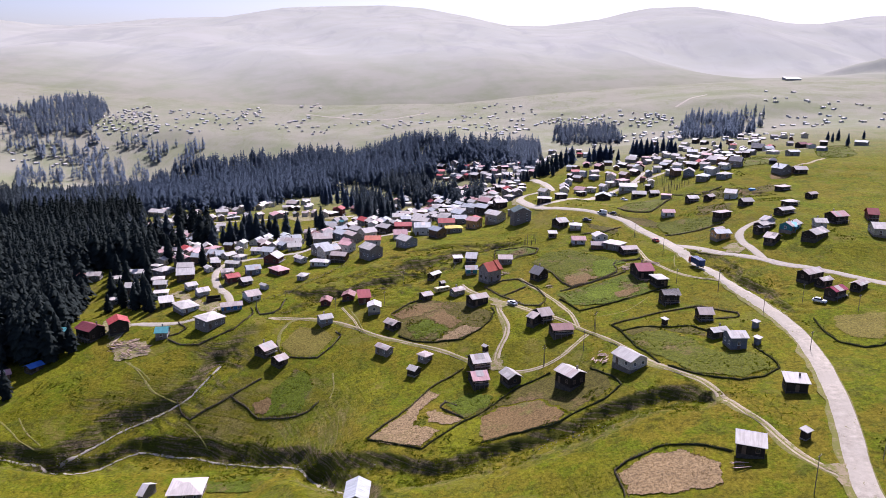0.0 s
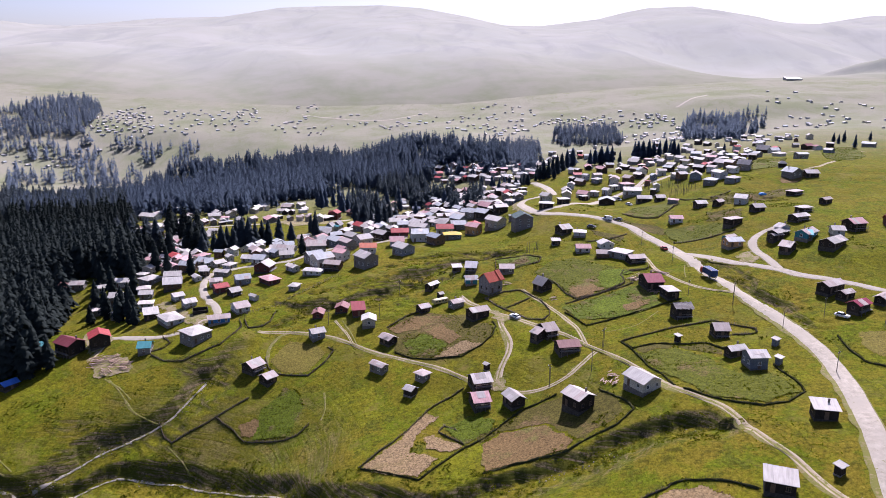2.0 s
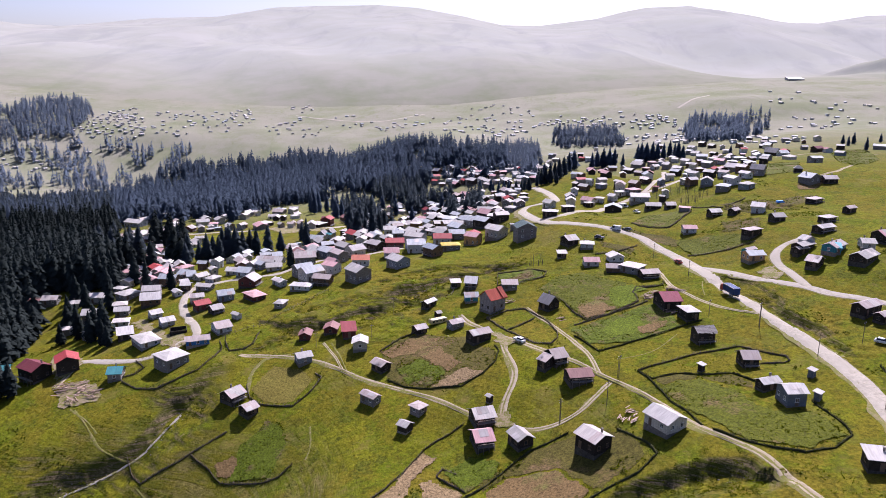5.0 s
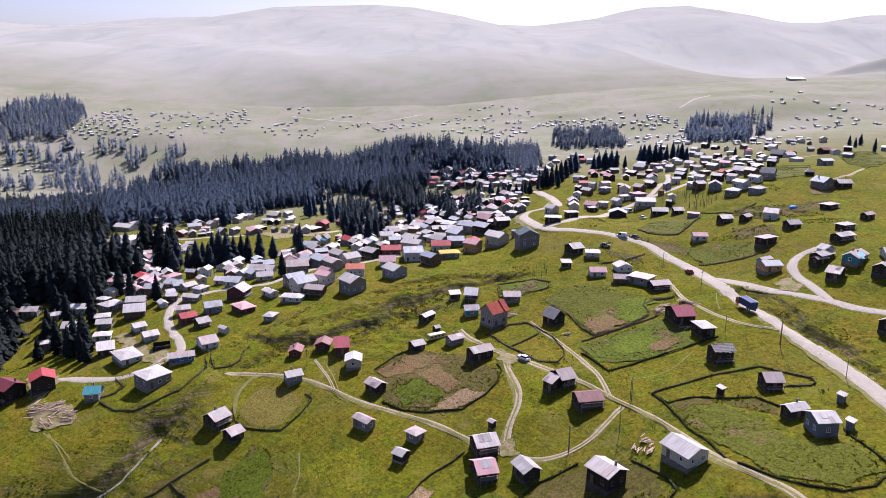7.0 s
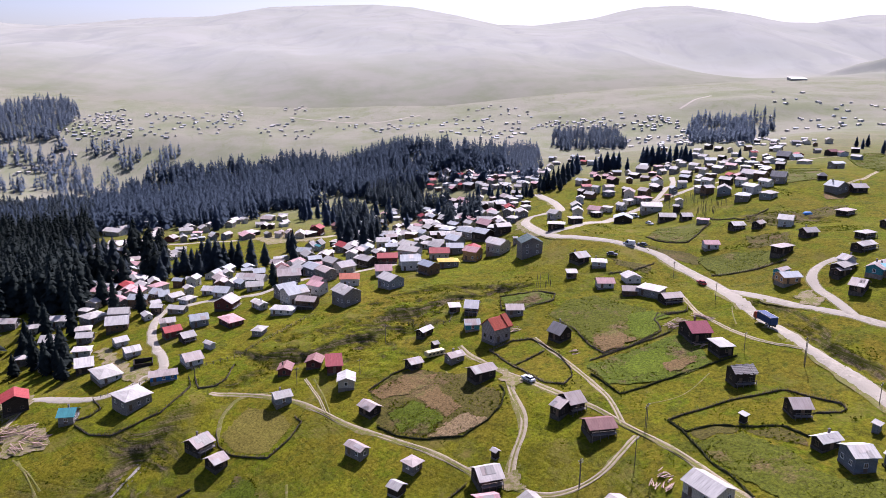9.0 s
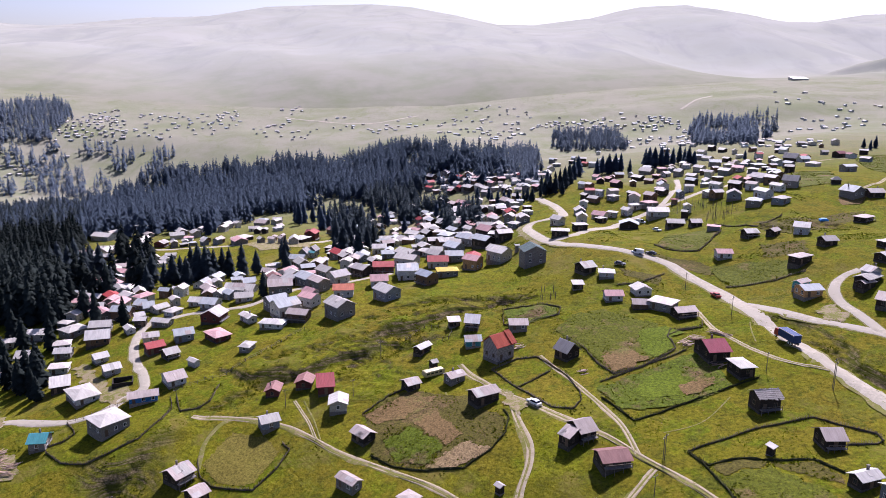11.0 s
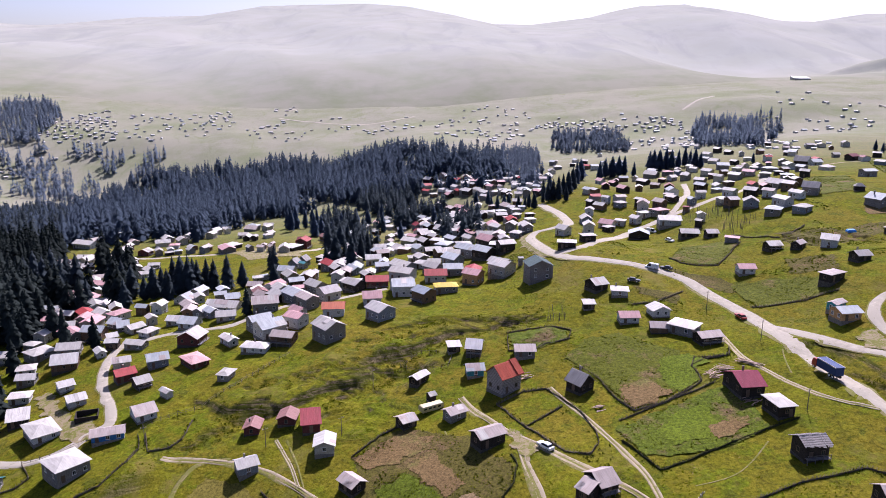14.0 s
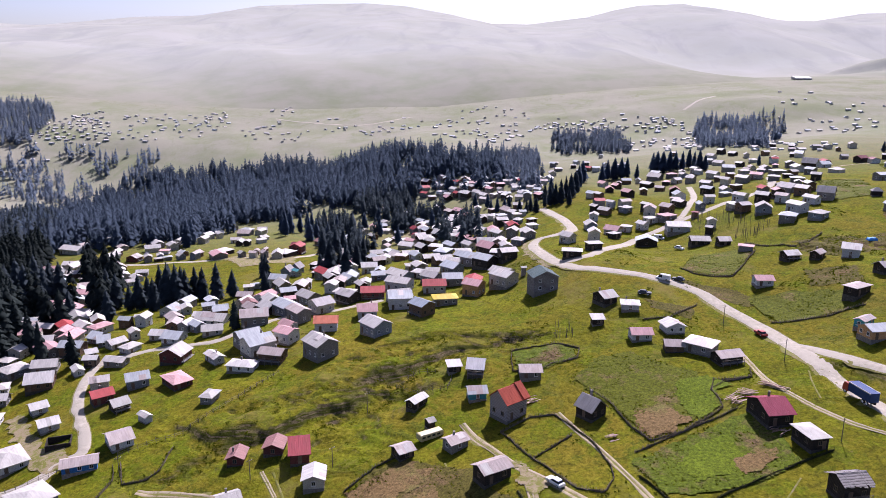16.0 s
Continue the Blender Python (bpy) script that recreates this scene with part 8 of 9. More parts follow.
def woods(label, spacing, hmin, hmax, mat, levels, arms, seed, poly, chance=1.0, gaps=-2.0):
    """A wood too thick to count, as one mesh of many ragged spruces."""
    rs = np.random.RandomState(seed)
    p = np.array(poly, float)
    xs, ys = np.arange(p[:, 0].min(), p[:, 0].max(), spacing), np.arange(p[:, 1].min(), p[:, 1].max(), spacing)
    X, Y = np.meshgrid(xs, ys)
    X = (X + rs.uniform(-0.48, 0.48, X.shape) * spacing).ravel()
    Y = (Y + rs.uniform(-0.48, 0.48, Y.shape) * spacing).ravel()
    keep = inside(X + 8 * relief(X, Y, 30, 51), Y + 8 * relief(X, Y, 30, 52), poly) & free_of_houses(X, Y, 0.5) & (rs.rand(X.size) < chance) & (relief(X, Y, 26, seed) > gaps)
    for glade in CLEARINGS:
        keep &= ~inside(X, Y, glade)
    X, Y = X[keep], Y[keep]
    Z = ground_height(X, Y)
    kinds = []
    for k in range(6):
        v, f = conifer_arrays(1.0, 0.182 + 0.017 * k, seed * 10 + k, levels, arms)
        kinds.append((np.array(v), np.array(f)))
    vs, fs, base = [], [], 0
    for x, y, z in zip(X, Y, Z):
        v, f = kinds[rs.randint(6)]
        h, a, wide = rs.uniform(hmin, hmax), rs.uniform(0, 6.28), rs.uniform(0.9, 1.3) * (1.25 if levels < 8 else 1.0)
        ca, sa = math.cos(a), math.sin(a)
        vs.append(np.stack([x + h * wide * (ca * v[:, 0] - sa * v[:, 1]), y + h * wide * (sa * v[:, 0] + ca * v[:, 1]), z - 0.5 + h * v[:, 2]], -1))
        fs.append(f + base)
        base += len(v)
    if vs:
        tagged(new("spruce_wood", raw_mesh("spruce_wood", np.concatenate(vs), np.concatenate(fs), mat)), label, "wood", kind="stuff")


woods("dense dark spruce wood on the slope", 5.0, 15, 25, NEEDLES, 15, 9, 60, [(-391.3, 523.8), (-273.2, 499.9), (-200.9, 466.0), (-147.0, 349.6), (-160.9, 334.5), (-162.7, 315.1), (-146.1, 272.7), (-158.6, 262.0), (-198.6, 250.3)])
woods("dense dark spruce wood on the slope", 6.5, 14, 24, EDGENEEDLES_HAZED, 12, 8, 59, [(-503.0, 797.5), (-463.5, 820.2), (-389.3, 854.9), (-301.5, 704.3), (-252.0, 598.3), (-258.4, 571.9), (-317.0, 588.1), (-384.4, 628.6)])
woods("dense dark spruce wood on the slope", 5.5, 14, 24, NEEDLES, 14, 9, 58, [(-389.1, 635.2), (-322.3, 596.5), (-263.6, 581.8), (-253.7, 598.6), (-220.4, 554.1), (-205.3, 521.9), (-223.4, 499.5), (-267.0, 508.3), (-304.3, 515.4)])
woods("dense dark spruce wood on the slope", 6, 14, 24, NEEDLES, 15, 9, 61, [(-236.9, 567.9), (-178.6, 514.3), (-122.1, 382.3), (-120.2, 346.3), (-164.4, 395.7)], gaps=-0.45)
woods("dense dark spruce wood on the slope", 7, 12, 20, EDGENEEDLES_HAZED, 12, 8, 62, [(-86.6, 715.4), (-68.9, 827.3), (-42.1, 833.7), (-14.4, 820.9), (29.4, 704.7), (35.6, 484.6), (18.6, 471.3), (0.3, 635.4), (-16.2, 697.6), (-41.2, 701.3), (-45.1, 577.4), (-43.1, 470.3), (-82.9, 630.4)], gaps=0.0)
woods("dense dark spruce wood on the slope", 6.6, 14, 24, MIDNEEDLES_HAZED, 9, 7, 63, [(-456.8, 764.7), (-407.8, 902.3), (-408.6, 1033.4), (-374.9, 1089.1), (-201.2, 1098.1), (-86.3, 1066.8), (-7.7, 939.8), (67.5, 949.5), (75.3, 815.8), (54.5, 771.1), (-6.6, 832.5), (-75.8, 803.0), (-133.0, 739.1), (-170.9, 619.3), (-220.7, 601.9), (-346.1, 592.3)], gaps=-0.45)
woods("dense dark spruce wood on the slope", 10.5, 13, 22, FARNEEDLES_HAZED, 8, 6, 64, [(-636.1, 1058.3), (-493.5, 1147.5), (-372.1, 1155.5), (-378.4, 1098.7), (-415.5, 1030.9), (-431.9, 952.6), (-513.5, 854.1)], gaps=0.05)
woods("dense dark spruce wood on the slope", 9, 13, 22, FARNEEDLES_HAZED, 8, 6, 65, [(-741.9, 1207.7), (-716.2, 1352.7), (-655.4, 1408.4), (-583.9, 1285.2), (-558.4, 1146.7), (-656.9, 1068.2)], gaps=-0.45)
woods("dense dark spruce wood on the slope", 8.5, 12, 18, FARNEEDLES_HAZED, 10, 7, 66, [(167.3, 1104.1), (249.4, 1054.4), (216.6, 914.8), (147.1, 953.1)], gaps=-0.45)
woods("dense dark spruce wood on the slope", 8.5, 12, 18, FARNEEDLES_HAZED, 10, 7, 67, [(361.3, 1099.7), (438.0, 1093.1), (315.1, 793.0), (287.7, 878.3)], gaps=-0.45)
woods("dense dark spruce wood on the slope", 17, 12, 18, FARNEEDLES_HAZED, 10, 7, 68, [(448.0, 1108.3), (479.9, 1099.0), (428.8, 988.8), (315.1, 793.0)])
woods("dense dark spruce wood on the slope", 8, 12, 18, FARNEEDLES_HAZED, 10, 7, 69, [(85.5, 958.0), (124.6, 939.8), (84.2, 652.2), (64.7, 761.7)])


# ---- far hamlets ----
FAR_ROOFS = ("white", "lgrey", "bluegrey", "pinkwhite", "pinkwhite", "lgrey")
FAR_WALLS = ("white", "white", "cream", "white")


def hamlet(n, seed, *poly):
    """Scattered small houses on the far slopes, joined."""
    rs = random.Random(seed)
    p = np.array(poly, float)
    spots = []
    bm = bmesh.new()
    for _ in range(n * 30):
        x, y = rs.uniform(p[:, 0].min(), p[:, 0].max()), rs.uniform(p[:, 1].min(), p[:, 1].max())
        if not inside(np.array([x]), np.array([y]), poly)[0] or any(math.hypot(x - a, y - b) < 9 for a, b in spots):
            continue
        if relief(np.array([x]), np.array([y]), 45, seed)[0] < rs.uniform(-0.7, 0.5):
            continue
        spots.append((x, y))
        HOUSES.append((x, y, 6))
        w, h = rs.uniform(4.2, 7.5), rs.uniform(1.4, 1.9)
        d = w * rs.uniform(0.65, 0.85)
        m = pose(x, y, gz(x, y), 0, 0, rs.choice((-20, 0, 15, 35, 80, 100)) + rs.uniform(-8, 8))
        for make, slot in ((lambda b: walls_mesh(b, w - 0.8, d - 0.8, h, (d - 0.8) / 2 * 0.34, "gable"), len(FAR_ROOFS) + rs.randrange(4)), (lambda b: gable_roof(b, w, d, h - 0.1, d / 2 * 0.34, 3.0), rs.randrange(len(FAR_ROOFS)))):
            first = len(bm.faces)
            old = set(bm.verts)
            make(bm)
            bmesh.ops.transform(bm, matrix=m, verts=[v for v in bm.verts if v not in old])
            bm.faces.ensure_lookup_table()
            for f in bm.faces[first:]:
                f.material_index = slot
        if len(spots) == n:
            break
    me = bpy.data.meshes.new("far_hamlet")
    bm.to_mesh(me)
    bm.free()
    for k in FAR_ROOFS:
        me.materials.append(ROOF[k])
    for k in FAR_WALLS:
        me.materials.append(WALL[k])
    tagged(new("far_hamlet", me), "scattered small houses with pale metal roofs on the far slope", "hamlet", kind="stuff")


hamlet(76, 1, (-576.7, 1150.7), (-589.1, 1270.0), (-534.3, 1343.6), (-456.7, 1187.0), (-482.0, 1156.9))
hamlet(23, 11, (-586.2, 1297.1), (-552.6, 1391.3), (-515.7, 1269.2))
hamlet(68, 2, (-485.4, 1266.0), (-509.6, 1360.5), (-364.0, 1448.6), (-323.5, 1323.8), (-361.8, 1207.6), (-442.5, 1172.0))
hamlet(20, 3, (-300.0, 1434.7), (-281.1, 1616.4), (-183.8, 1631.9), (-247.1, 1415.1))
hamlet(51, 12, (-291.9, 1230.2), (-306.3, 1386.6), (-18.2, 1398.4), (3.1, 1257.6), (-126.1, 1193.1))
hamlet(68, 4, (2.8, 1032.6), (13.8, 1377.2), (91.9, 1447.2), (174.4, 1312.5), (152.6, 1139.9), (74.5, 1027.9))
hamlet(76, 5, (148.2, 1177.0), (203.2, 1240.8), (367.3, 1158.6), (327.6, 1013.3), (269.4, 1079.3), (187.1, 1136.5))
hamlet(68, 6, (231.5, 1019.1), (324.7, 1016.2), (385.5, 787.2), (340.0, 714.9), (230.6, 947.5))
hamlet(40, 7, (423.0, 1009.1), (547.4, 1299.5), (603.2, 1211.6), (631.3, 1054.1), (528.5, 876.6))
hamlet(20, 8, (-595.0, 965.0), (-630.7, 1028.4), (-517.1, 1134.6), (-508.5, 1092.6), (-546.9, 1001.8))
house(694, 1490, -4, 30, 24, 2.2, "mono", "white", "white", 0)


# ---- fences ----
FENCE_LINES = []


def bent_line(pts, step):
    """Points every step metres along a line that keeps its corners, a little uneven."""
    p = np.array(pts, float)
    d = np.concatenate([[0], np.cumsum(np.hypot(*np.diff(p, axis=0).T))])
    s = np.linspace(0, d[-1], max(3, int(d[-1] / step) + 1))
    q = np.stack([np.interp(s, d, p[:, 0]), np.interp(s, d, p[:, 1])], -1)
    sway = np.stack([relief(q[:, 0], q[:, 1], 5, 35), relief(q[:, 0], q[:, 1], 5, 36)], -1)
    return q + 0.35 * sway


def fence(kind, *line):
    """A garden fence along a bent line: a dark woven or brush-topped wall with stakes, or posts and rails."""
    p = bent_line(line, 0.7 if kind != "post" else 2.2)
    seed = int(abs(line[0][0] * 13 + line[0][1] * 7))
    FENCE_LINES.append(p[::3])
    rng = random.Random(seed)
    z = ground_height(p[:, 0], p[:, 1])
    t = np.gradient(p, axis=0)
    t /= np.hypot(*t.T)[:, None] + 1e-9
    side = np.stack([t[:, 1], -t[:, 0]], -1)
    root = new("fence")
    root.empty_display_size = 0.5
    root.matrix_basis = pose(p[0, 0], p[0, 1], z[0])
    o = np.array([p[0, 0], p[0, 1], z[0]])
    if kind == "post":
        tagged(root, "fence of grey wooden posts and thin rails", "fence", "garden fences")
        for (x, y), zz in zip(p, z):
            bm = bmesh.new()
            add_tube(bm, (0, 0, -0.3), (rng.uniform(-0.08, 0.08), rng.uniform(-0.08, 0.08), rng.uniform(1.2, 1.6)), 0.08, 0.06, 5)
            part("post", bm, POLEWOOD, root, matrix=pose(x - o[0], y - o[1], zz - o[2]))
        for h in (0.55, 1.05):
            bm = bmesh.new()
            for k in range(len(p) - 1):
                add_tube(bm, (p[k, 0] - o[0], p[k, 1] - o[1], z[k] + h - o[2]), (p[k + 1, 0] - o[0], p[k + 1, 1] - o[1], z[k + 1] + h - o[2]), 0.04, 0.04, 4)
            tagged(part("rail", bm, POLEWOOD, root), kind="stuff")
        return root
    stone = kind == "stone"
    wide, high = (0.4, 0.42) if stone else (0.08, 0.34)
    tagged(root, "dark brush-topped dry stone garden wall" if stone else "brown woven wattle garden fence with stakes", "garden wall" if stone else "fence", "garden fences")
    n = len(p)
    prof = [(-0.5, -0.3), (-0.45, 0.45), (-0.25, 0.9), (0.05, 1.0), (0.3, 0.85), (0.46, 0.4), (0.5, -0.3)]
    v = np.zeros((n, 7, 3))
    for j, (a, h) in enumerate(prof):
        wob = relief(p[:, 0] + 31 * j, p[:, 1], 1.3, seed % 50)
        v[:, j, :2] = p + side * (a * wide + 0.12 * wob)[:, None] - o[:2]
        v[:, j, 2] = z + h * high * (1 + 0.8 * wob * (h > 0.3)) - o[2]
    idx = np.arange(n * 7).reshape(n, 7)
    quads = np.stack([idx[:-1, :-1], idx[1:, :-1], idx[1:, 1:], idx[:-1, 1:]], -1).reshape(-1, 4)
    body = new("stone_wall" if stone else "woven_wall", raw_mesh("wall_body", v.reshape(-1, 3), quads, BRUSH if stone else WATTLE))
    body.parent = root
    # stakes and brush standing out of it
    vs, fs = [], []
    for k in range(n):
        for _ in range(5 if stone else 2):
            a = rng.uniform(0, 6.28)
            b = len(vs)
            c = np.array([*(p[k] - o[:2] + rng.uniform(-0.4, 0.4) * t[k] + rng.uniform(-0.7, 0.7) * wide * side[k]), z[k] - o[2] + high * rng.uniform(0.1, 0.9)])
            q = rng.uniform(0.08, 0.22)
            h = rng.uniform(0.12, 0.4)
            vs += [c + (math.cos(a) * q, math.sin(a) * q, 0), c - (math.cos(a) * q, math.sin(a) * q, 0), c + (rng.uniform(-0.3, 0.3), rng.uniform(-0.3, 0.3), h)]
            fs.append((b, b + 1, b + 2))
        for _ in range(1 if stone else 5):
            c = np.array([*(p[k] - o[:2] + rng.uniform(-0.4, 0.4) * t[k]), z[k] - o[2] - 0.1])
            h = rng.uniform(0.6, 1.15)
            b = len(vs)
            lean = np.array([rng.uniform(-0.15, 0.15), rng.uniform(-0.15, 0.15), h])
            for top, r in ((0, 0.05), (1, 0.035)):
                for q in (0.0, 2.1, 4.2):
                    vs.append(c + lean * top + (r * math.cos(q), r * math.sin(q), 0))
            fs += [(b, b + 1, b + 4), (b, b + 4, b + 3), (b + 1, b + 2, b + 5), (b + 1, b + 5, b + 4), (b + 2, b, b + 3), (b + 2, b + 3, b + 5), (b + 3, b + 4, b + 5)]
    tops = new("brush" if stone else "picket_band", raw_mesh("brush", np.array(vs), np.array(fs), BRUSH if stone else WATTLE))
    tops.parent = root
    tagged(tops, kind="stuff")
    return root


fence("stone", (-20.6, 183.2), (-13.3, 178.5), (-5.5, 174.4), (0.2, 179.7), (6.8, 186.8), (15.6, 194.3), (23.4, 201.0), (33.0, 204.1))
fence("wattle", (-20.8, 183.6), (-12.5, 193.5), (-3.8, 208.5), (7.0, 216.7))
fence("stone", (11.0, 173.8), (18.5, 175.6), (25.8, 175.2), (31.7, 176.0), (37.9, 179.0), (44.6, 181.2), (50.0, 185.9), (48.3, 193.1), (44.2, 199.3))
fence("stone", (-15.6, 243.9), (-9.7, 239.5), (-1.5, 234.8), (7.1, 233.5), (13.6, 237.7), (17.7, 243.5), (18.8, 249.3), (17.7, 253.2))
fence("wattle", (-19.1, 263.1), (-13.1, 270.2), (-7.1, 273.7))
fence("wattle", (16.8, 277.3), (24.6, 283.3), (30.4, 282.6), (33.6, 277.0), (36.8, 267.9), (38.4, 258.7), (37.9, 253.2), (34.6, 249.4), (29.9, 251.6), (25.7, 259.0), (21.3, 268.4), (16.8, 277.3))
fence("wattle", (23.3, 265.5), (33.0, 272.8))
fence("stone", (43.0, 252.7), (45.7, 246.1), (48.2, 241.0), (58.0, 245.4), (70.3, 250.4), (82.9, 253.8))
fence("wattle", (44.9, 262.0), (57.0, 267.7), (71.6, 273.8))
fence("wattle", (69.2, 275.3), (69.0, 283.5), (73.6, 286.5), (80.7, 287.7), (82.1, 291.9))
fence("wattle", (41.1, 290.8), (44.8, 282.8), (46.9, 272.0), (49.3, 265.8), (57.2, 267.8), (68.6, 274.7))
fence("stone", (56.2, 225.2), (58.2, 219.2), (65.0, 220.3), (71.5, 218.5), (78.9, 217.1), (82.0, 211.3))
fence("stone", (56.3, 224.4), (58.0, 216.4), (59.0, 207.4), (61.2, 199.7), (62.0, 192.5))
fence("wattle", (56.3, 225.6), (64.3, 228.3), (72.9, 231.3), (81.0, 232.5), (86.9, 233.6), (92.0, 228.5), (95.7, 224.2), (95.4, 220.9), (93.5, 220.2), (88.0, 221.3))
fence("stone", (90.8, 198.8), (91.7, 188.5), (90.7, 181.3), (85.1, 177.0), (78.3, 176.1), (72.9, 179.0), (68.5, 183.0), (63.8, 189.8))
fence("stone", (48.7, 152.0), (52.4, 152.8), (56.9, 151.5), (62.1, 148.3), (64.7, 145.8))
fence("wattle", (39.5, 147.2), (43.2, 149.7), (48.5, 151.4))
fence("wattle", (39.3, 146.7), (39.5, 137.4))
fence("stone", (115.3, 212.6), (113.4, 201.2), (113.8, 194.9), (117.5, 189.1), (122.1, 188.4), (123.9, 189.9))
fence("wattle", (-105.3, 261.3), (-98.2, 255.7), (-91.0, 253.4), (-85.5, 254.9), (-79.4, 260.2), (-75.8, 268.6), (-75.8, 276.0), (-78.7, 282.0))
fence("wattle", (-106.6, 264.0), (-102.5, 265.2), (-100.6, 268.4), (-105.8, 274.6))
fence("wattle", (-76.9, 282.5), (-72.6, 273.7), (-67.4, 275.5), (-65.3, 278.5), (-65.1, 287.0))
fence("post", (-66.7, 292.4), (-61.2, 298.1), (-56.3, 304.8), (-52.0, 312.2), (-45.1, 322.3))
fence("post", (-78.7, 285.8), (-72.4, 290.1), (-66.7, 292.4))
fence("wattle", (-61.4, 253.2), (-58.9, 246.7), (-55.1, 243.4), (-49.7, 241.9), (-44.3, 240.4), (-39.6, 246.1), (-38.4, 248.8), (-37.2, 252.3), (-39.6, 255.8))
fence("wattle", (-71.4, 226.8), (-65.6, 221.0), (-59.6, 215.1), (-46.4, 211.3), (-42.5, 211.6), (-39.5, 214.6))
fence("wattle", (-90.4, 229.0), (-86.5, 222.1), (-83.3, 218.9), (-71.8, 226.4), (-62.6, 232.7))
fence("wattle", (4.7, 196.5), (1.1, 198.9), (-0.3, 196.3), (6.4, 188.7))
fence("wattle", (23.5, 316.3), (36.1, 318.8), (42.5, 313.6), (40.7, 307.5), (34.1, 306.3), (30.7, 303.9), (22.7, 304.3), (23.1, 314.3))
fence("post", (-9.6, 308.7), (-3.1, 315.4), (1.4, 313.7))
fence("post", (-9.6, 308.8), (-1.2, 302.6), (4.6, 300.0), (5.6, 305.1))
fence("wattle", (90.5, 369.0), (92.1, 361.8), (98.2, 359.0), (104.0, 356.8), (112.4, 367.6), (121.5, 380.1))
fence("wattle", (123.5, 393.9), (126.9, 383.9), (133.4, 377.6), (140.7, 379.0), (149.8, 387.4))
fence("wattle", (100.7, 320.5), (108.8, 318.5), (115.4, 316.1), (124.9, 316.0))
fence("wattle", (64.8, 326.6), (73.2, 327.6), (83.6, 335.6))
fence("post", (-106.0, 275.0), (-99.6, 276.0), (-92.0, 281.6))
fence("wattle", (68.9, 282.3), (71.5, 288.0), (79.8, 287.5))


ribbon("trail", [(-115.4, 248.8), (-105.0, 236.9), (-99.1, 229.8), (-93.7, 227.9), (-90.6, 228.1)], 0.7, WORN, 0.02, "narrow worn cattle trail in the grass", "trail", 1.5)
ribbon("trail", [(-147.9, 221.2), (-140.5, 215.5), (-136.6, 211.7), (-130.0, 208.6)], 0.6, WORN, 0.02, "narrow worn cattle trail in the grass", "trail", 1.5)
ribbon("trail", [(-142.3, 222.6), (-136.5, 215.6), (-128.6, 210.0)], 0.6, WORN, 0.02, "narrow worn cattle trail in the grass", "trail", 1.5)
ribbon("trail", [(-84.1, 218.0), (-78.3, 212.5), (-74.1, 208.4)], 0.6, WORN, 0.02, "narrow worn cattle trail in the grass", "trail", 1.5)
ribbon("trail", [(-117.3, 249.6), (-109.6, 243.2), (-102.6, 236.1)], 0.6, WORN, 0.02, "narrow worn cattle trail in the grass", "trail", 1.5)
ribbon("trail", [(-37.0, 273.0), (-32.8, 263.8), (-29.6, 254.1)], 0.7, WORN, 0.02, "narrow worn cattle trail in the grass", "trail", 1.5)
ribbon("trail", [(3.2, 268.6), (4.4, 262.1), (2.3, 257.4)], 0.6, WORN, 0.02, "narrow worn cattle trail in the grass", "trail", 1.5)
ribbon("trail", [(53.3, 234.7), (61.6, 236.2), (68.1, 241.6), (73.4, 247.2)], 0.5, WORN, 0.02, "narrow worn cattle trail in the grass", "trail", 1.5)
ribbon("trail", [(-37.0, 229.1), (-35.2, 219.7), (-36.0, 215.2)], 0.7, WORN, 0.02, "narrow worn cattle trail in the grass", "trail", 1.5)
ribbon("trail", [(95.1, 287.8), (92.3, 279.9), (91.2, 274.2)], 0.6, WORN, 0.02, "narrow worn cattle trail in the grass", "trail", 1.5)
ribbon("trail", [(-50.4, 268.7), (-57.9, 269.6), (-61.0, 264.8), (-61.8, 257.6), (-60.3, 250.0)], 1.7, WORN, 0.02, "narrow worn cattle trail in the grass", "trail", 1.5)


# ---- utility poles ----
def utility_pole(x, y, h):
    root = new("utility_pole")
    root.empty_display_size = 0.5
    root.matrix_basis = pose(x, y, gz(x, y), 0, 0, 40)
    tagged(root, "thin grey wooden utility pole with a crossarm", "utility pole", "utility poles")
    bm = bmesh.new()
    add_tube(bm, (0, 0, -0.6), (0, 0, h), 0.1, 0.07, 7)
    part("pole", bm, POLEWOOD, root)
    bm = bmesh.new()
    add_box(bm, -0.75, 0.75, -0.05, 0.05, h - 0.6, h - 0.48)
    part("crossarm", bm, POLEWOOD, root)
    for dx in (-0.65, 0.65):
        bm = bmesh.new()
        add_tube(bm, (dx, 0, h - 0.48), (dx, 0, h - 0.28), 0.05, 0.035, 6)
        part("insulator", bm, TRIM, root)


utility_pole(74.1, 127.7, 8.9)
utility_pole(97.3, 244.9, 7.7)
utility_pole(103.5, 190.8, 6.1)
utility_pole(103.4, 221.6, 5.7)
utility_pole(96.8, 243.5, 7.6)
utility_pole(92.3, 294.6, 6.2)
utility_pole(87.5, 322.9, 5.9)
utility_pole(50.2, 224.0, 6.4)
utility_pole(43.9, 210.4, 7.1)
utility_pole(31.9, 209.7, 6.0)
utility_pole(49.9, 224.1, 5.8)
utility_pole(31.5, 208.6, 7.5)
utility_pole(-42.0, 271.4, 5.5)
utility_pole(-74.9, 277.5, 5.5)
utility_pole(-22.9, 272.1, 5.5)
utility_pole(-16.9, 298.1, 6.6)
utility_pole(92.3, 136.1, 6.0)
utility_pole(86.3, 256.5, 5.5)
utility_pole(117.9, 226.2, 6.3)
utility_pole(129.5, 214.4, 5.5)


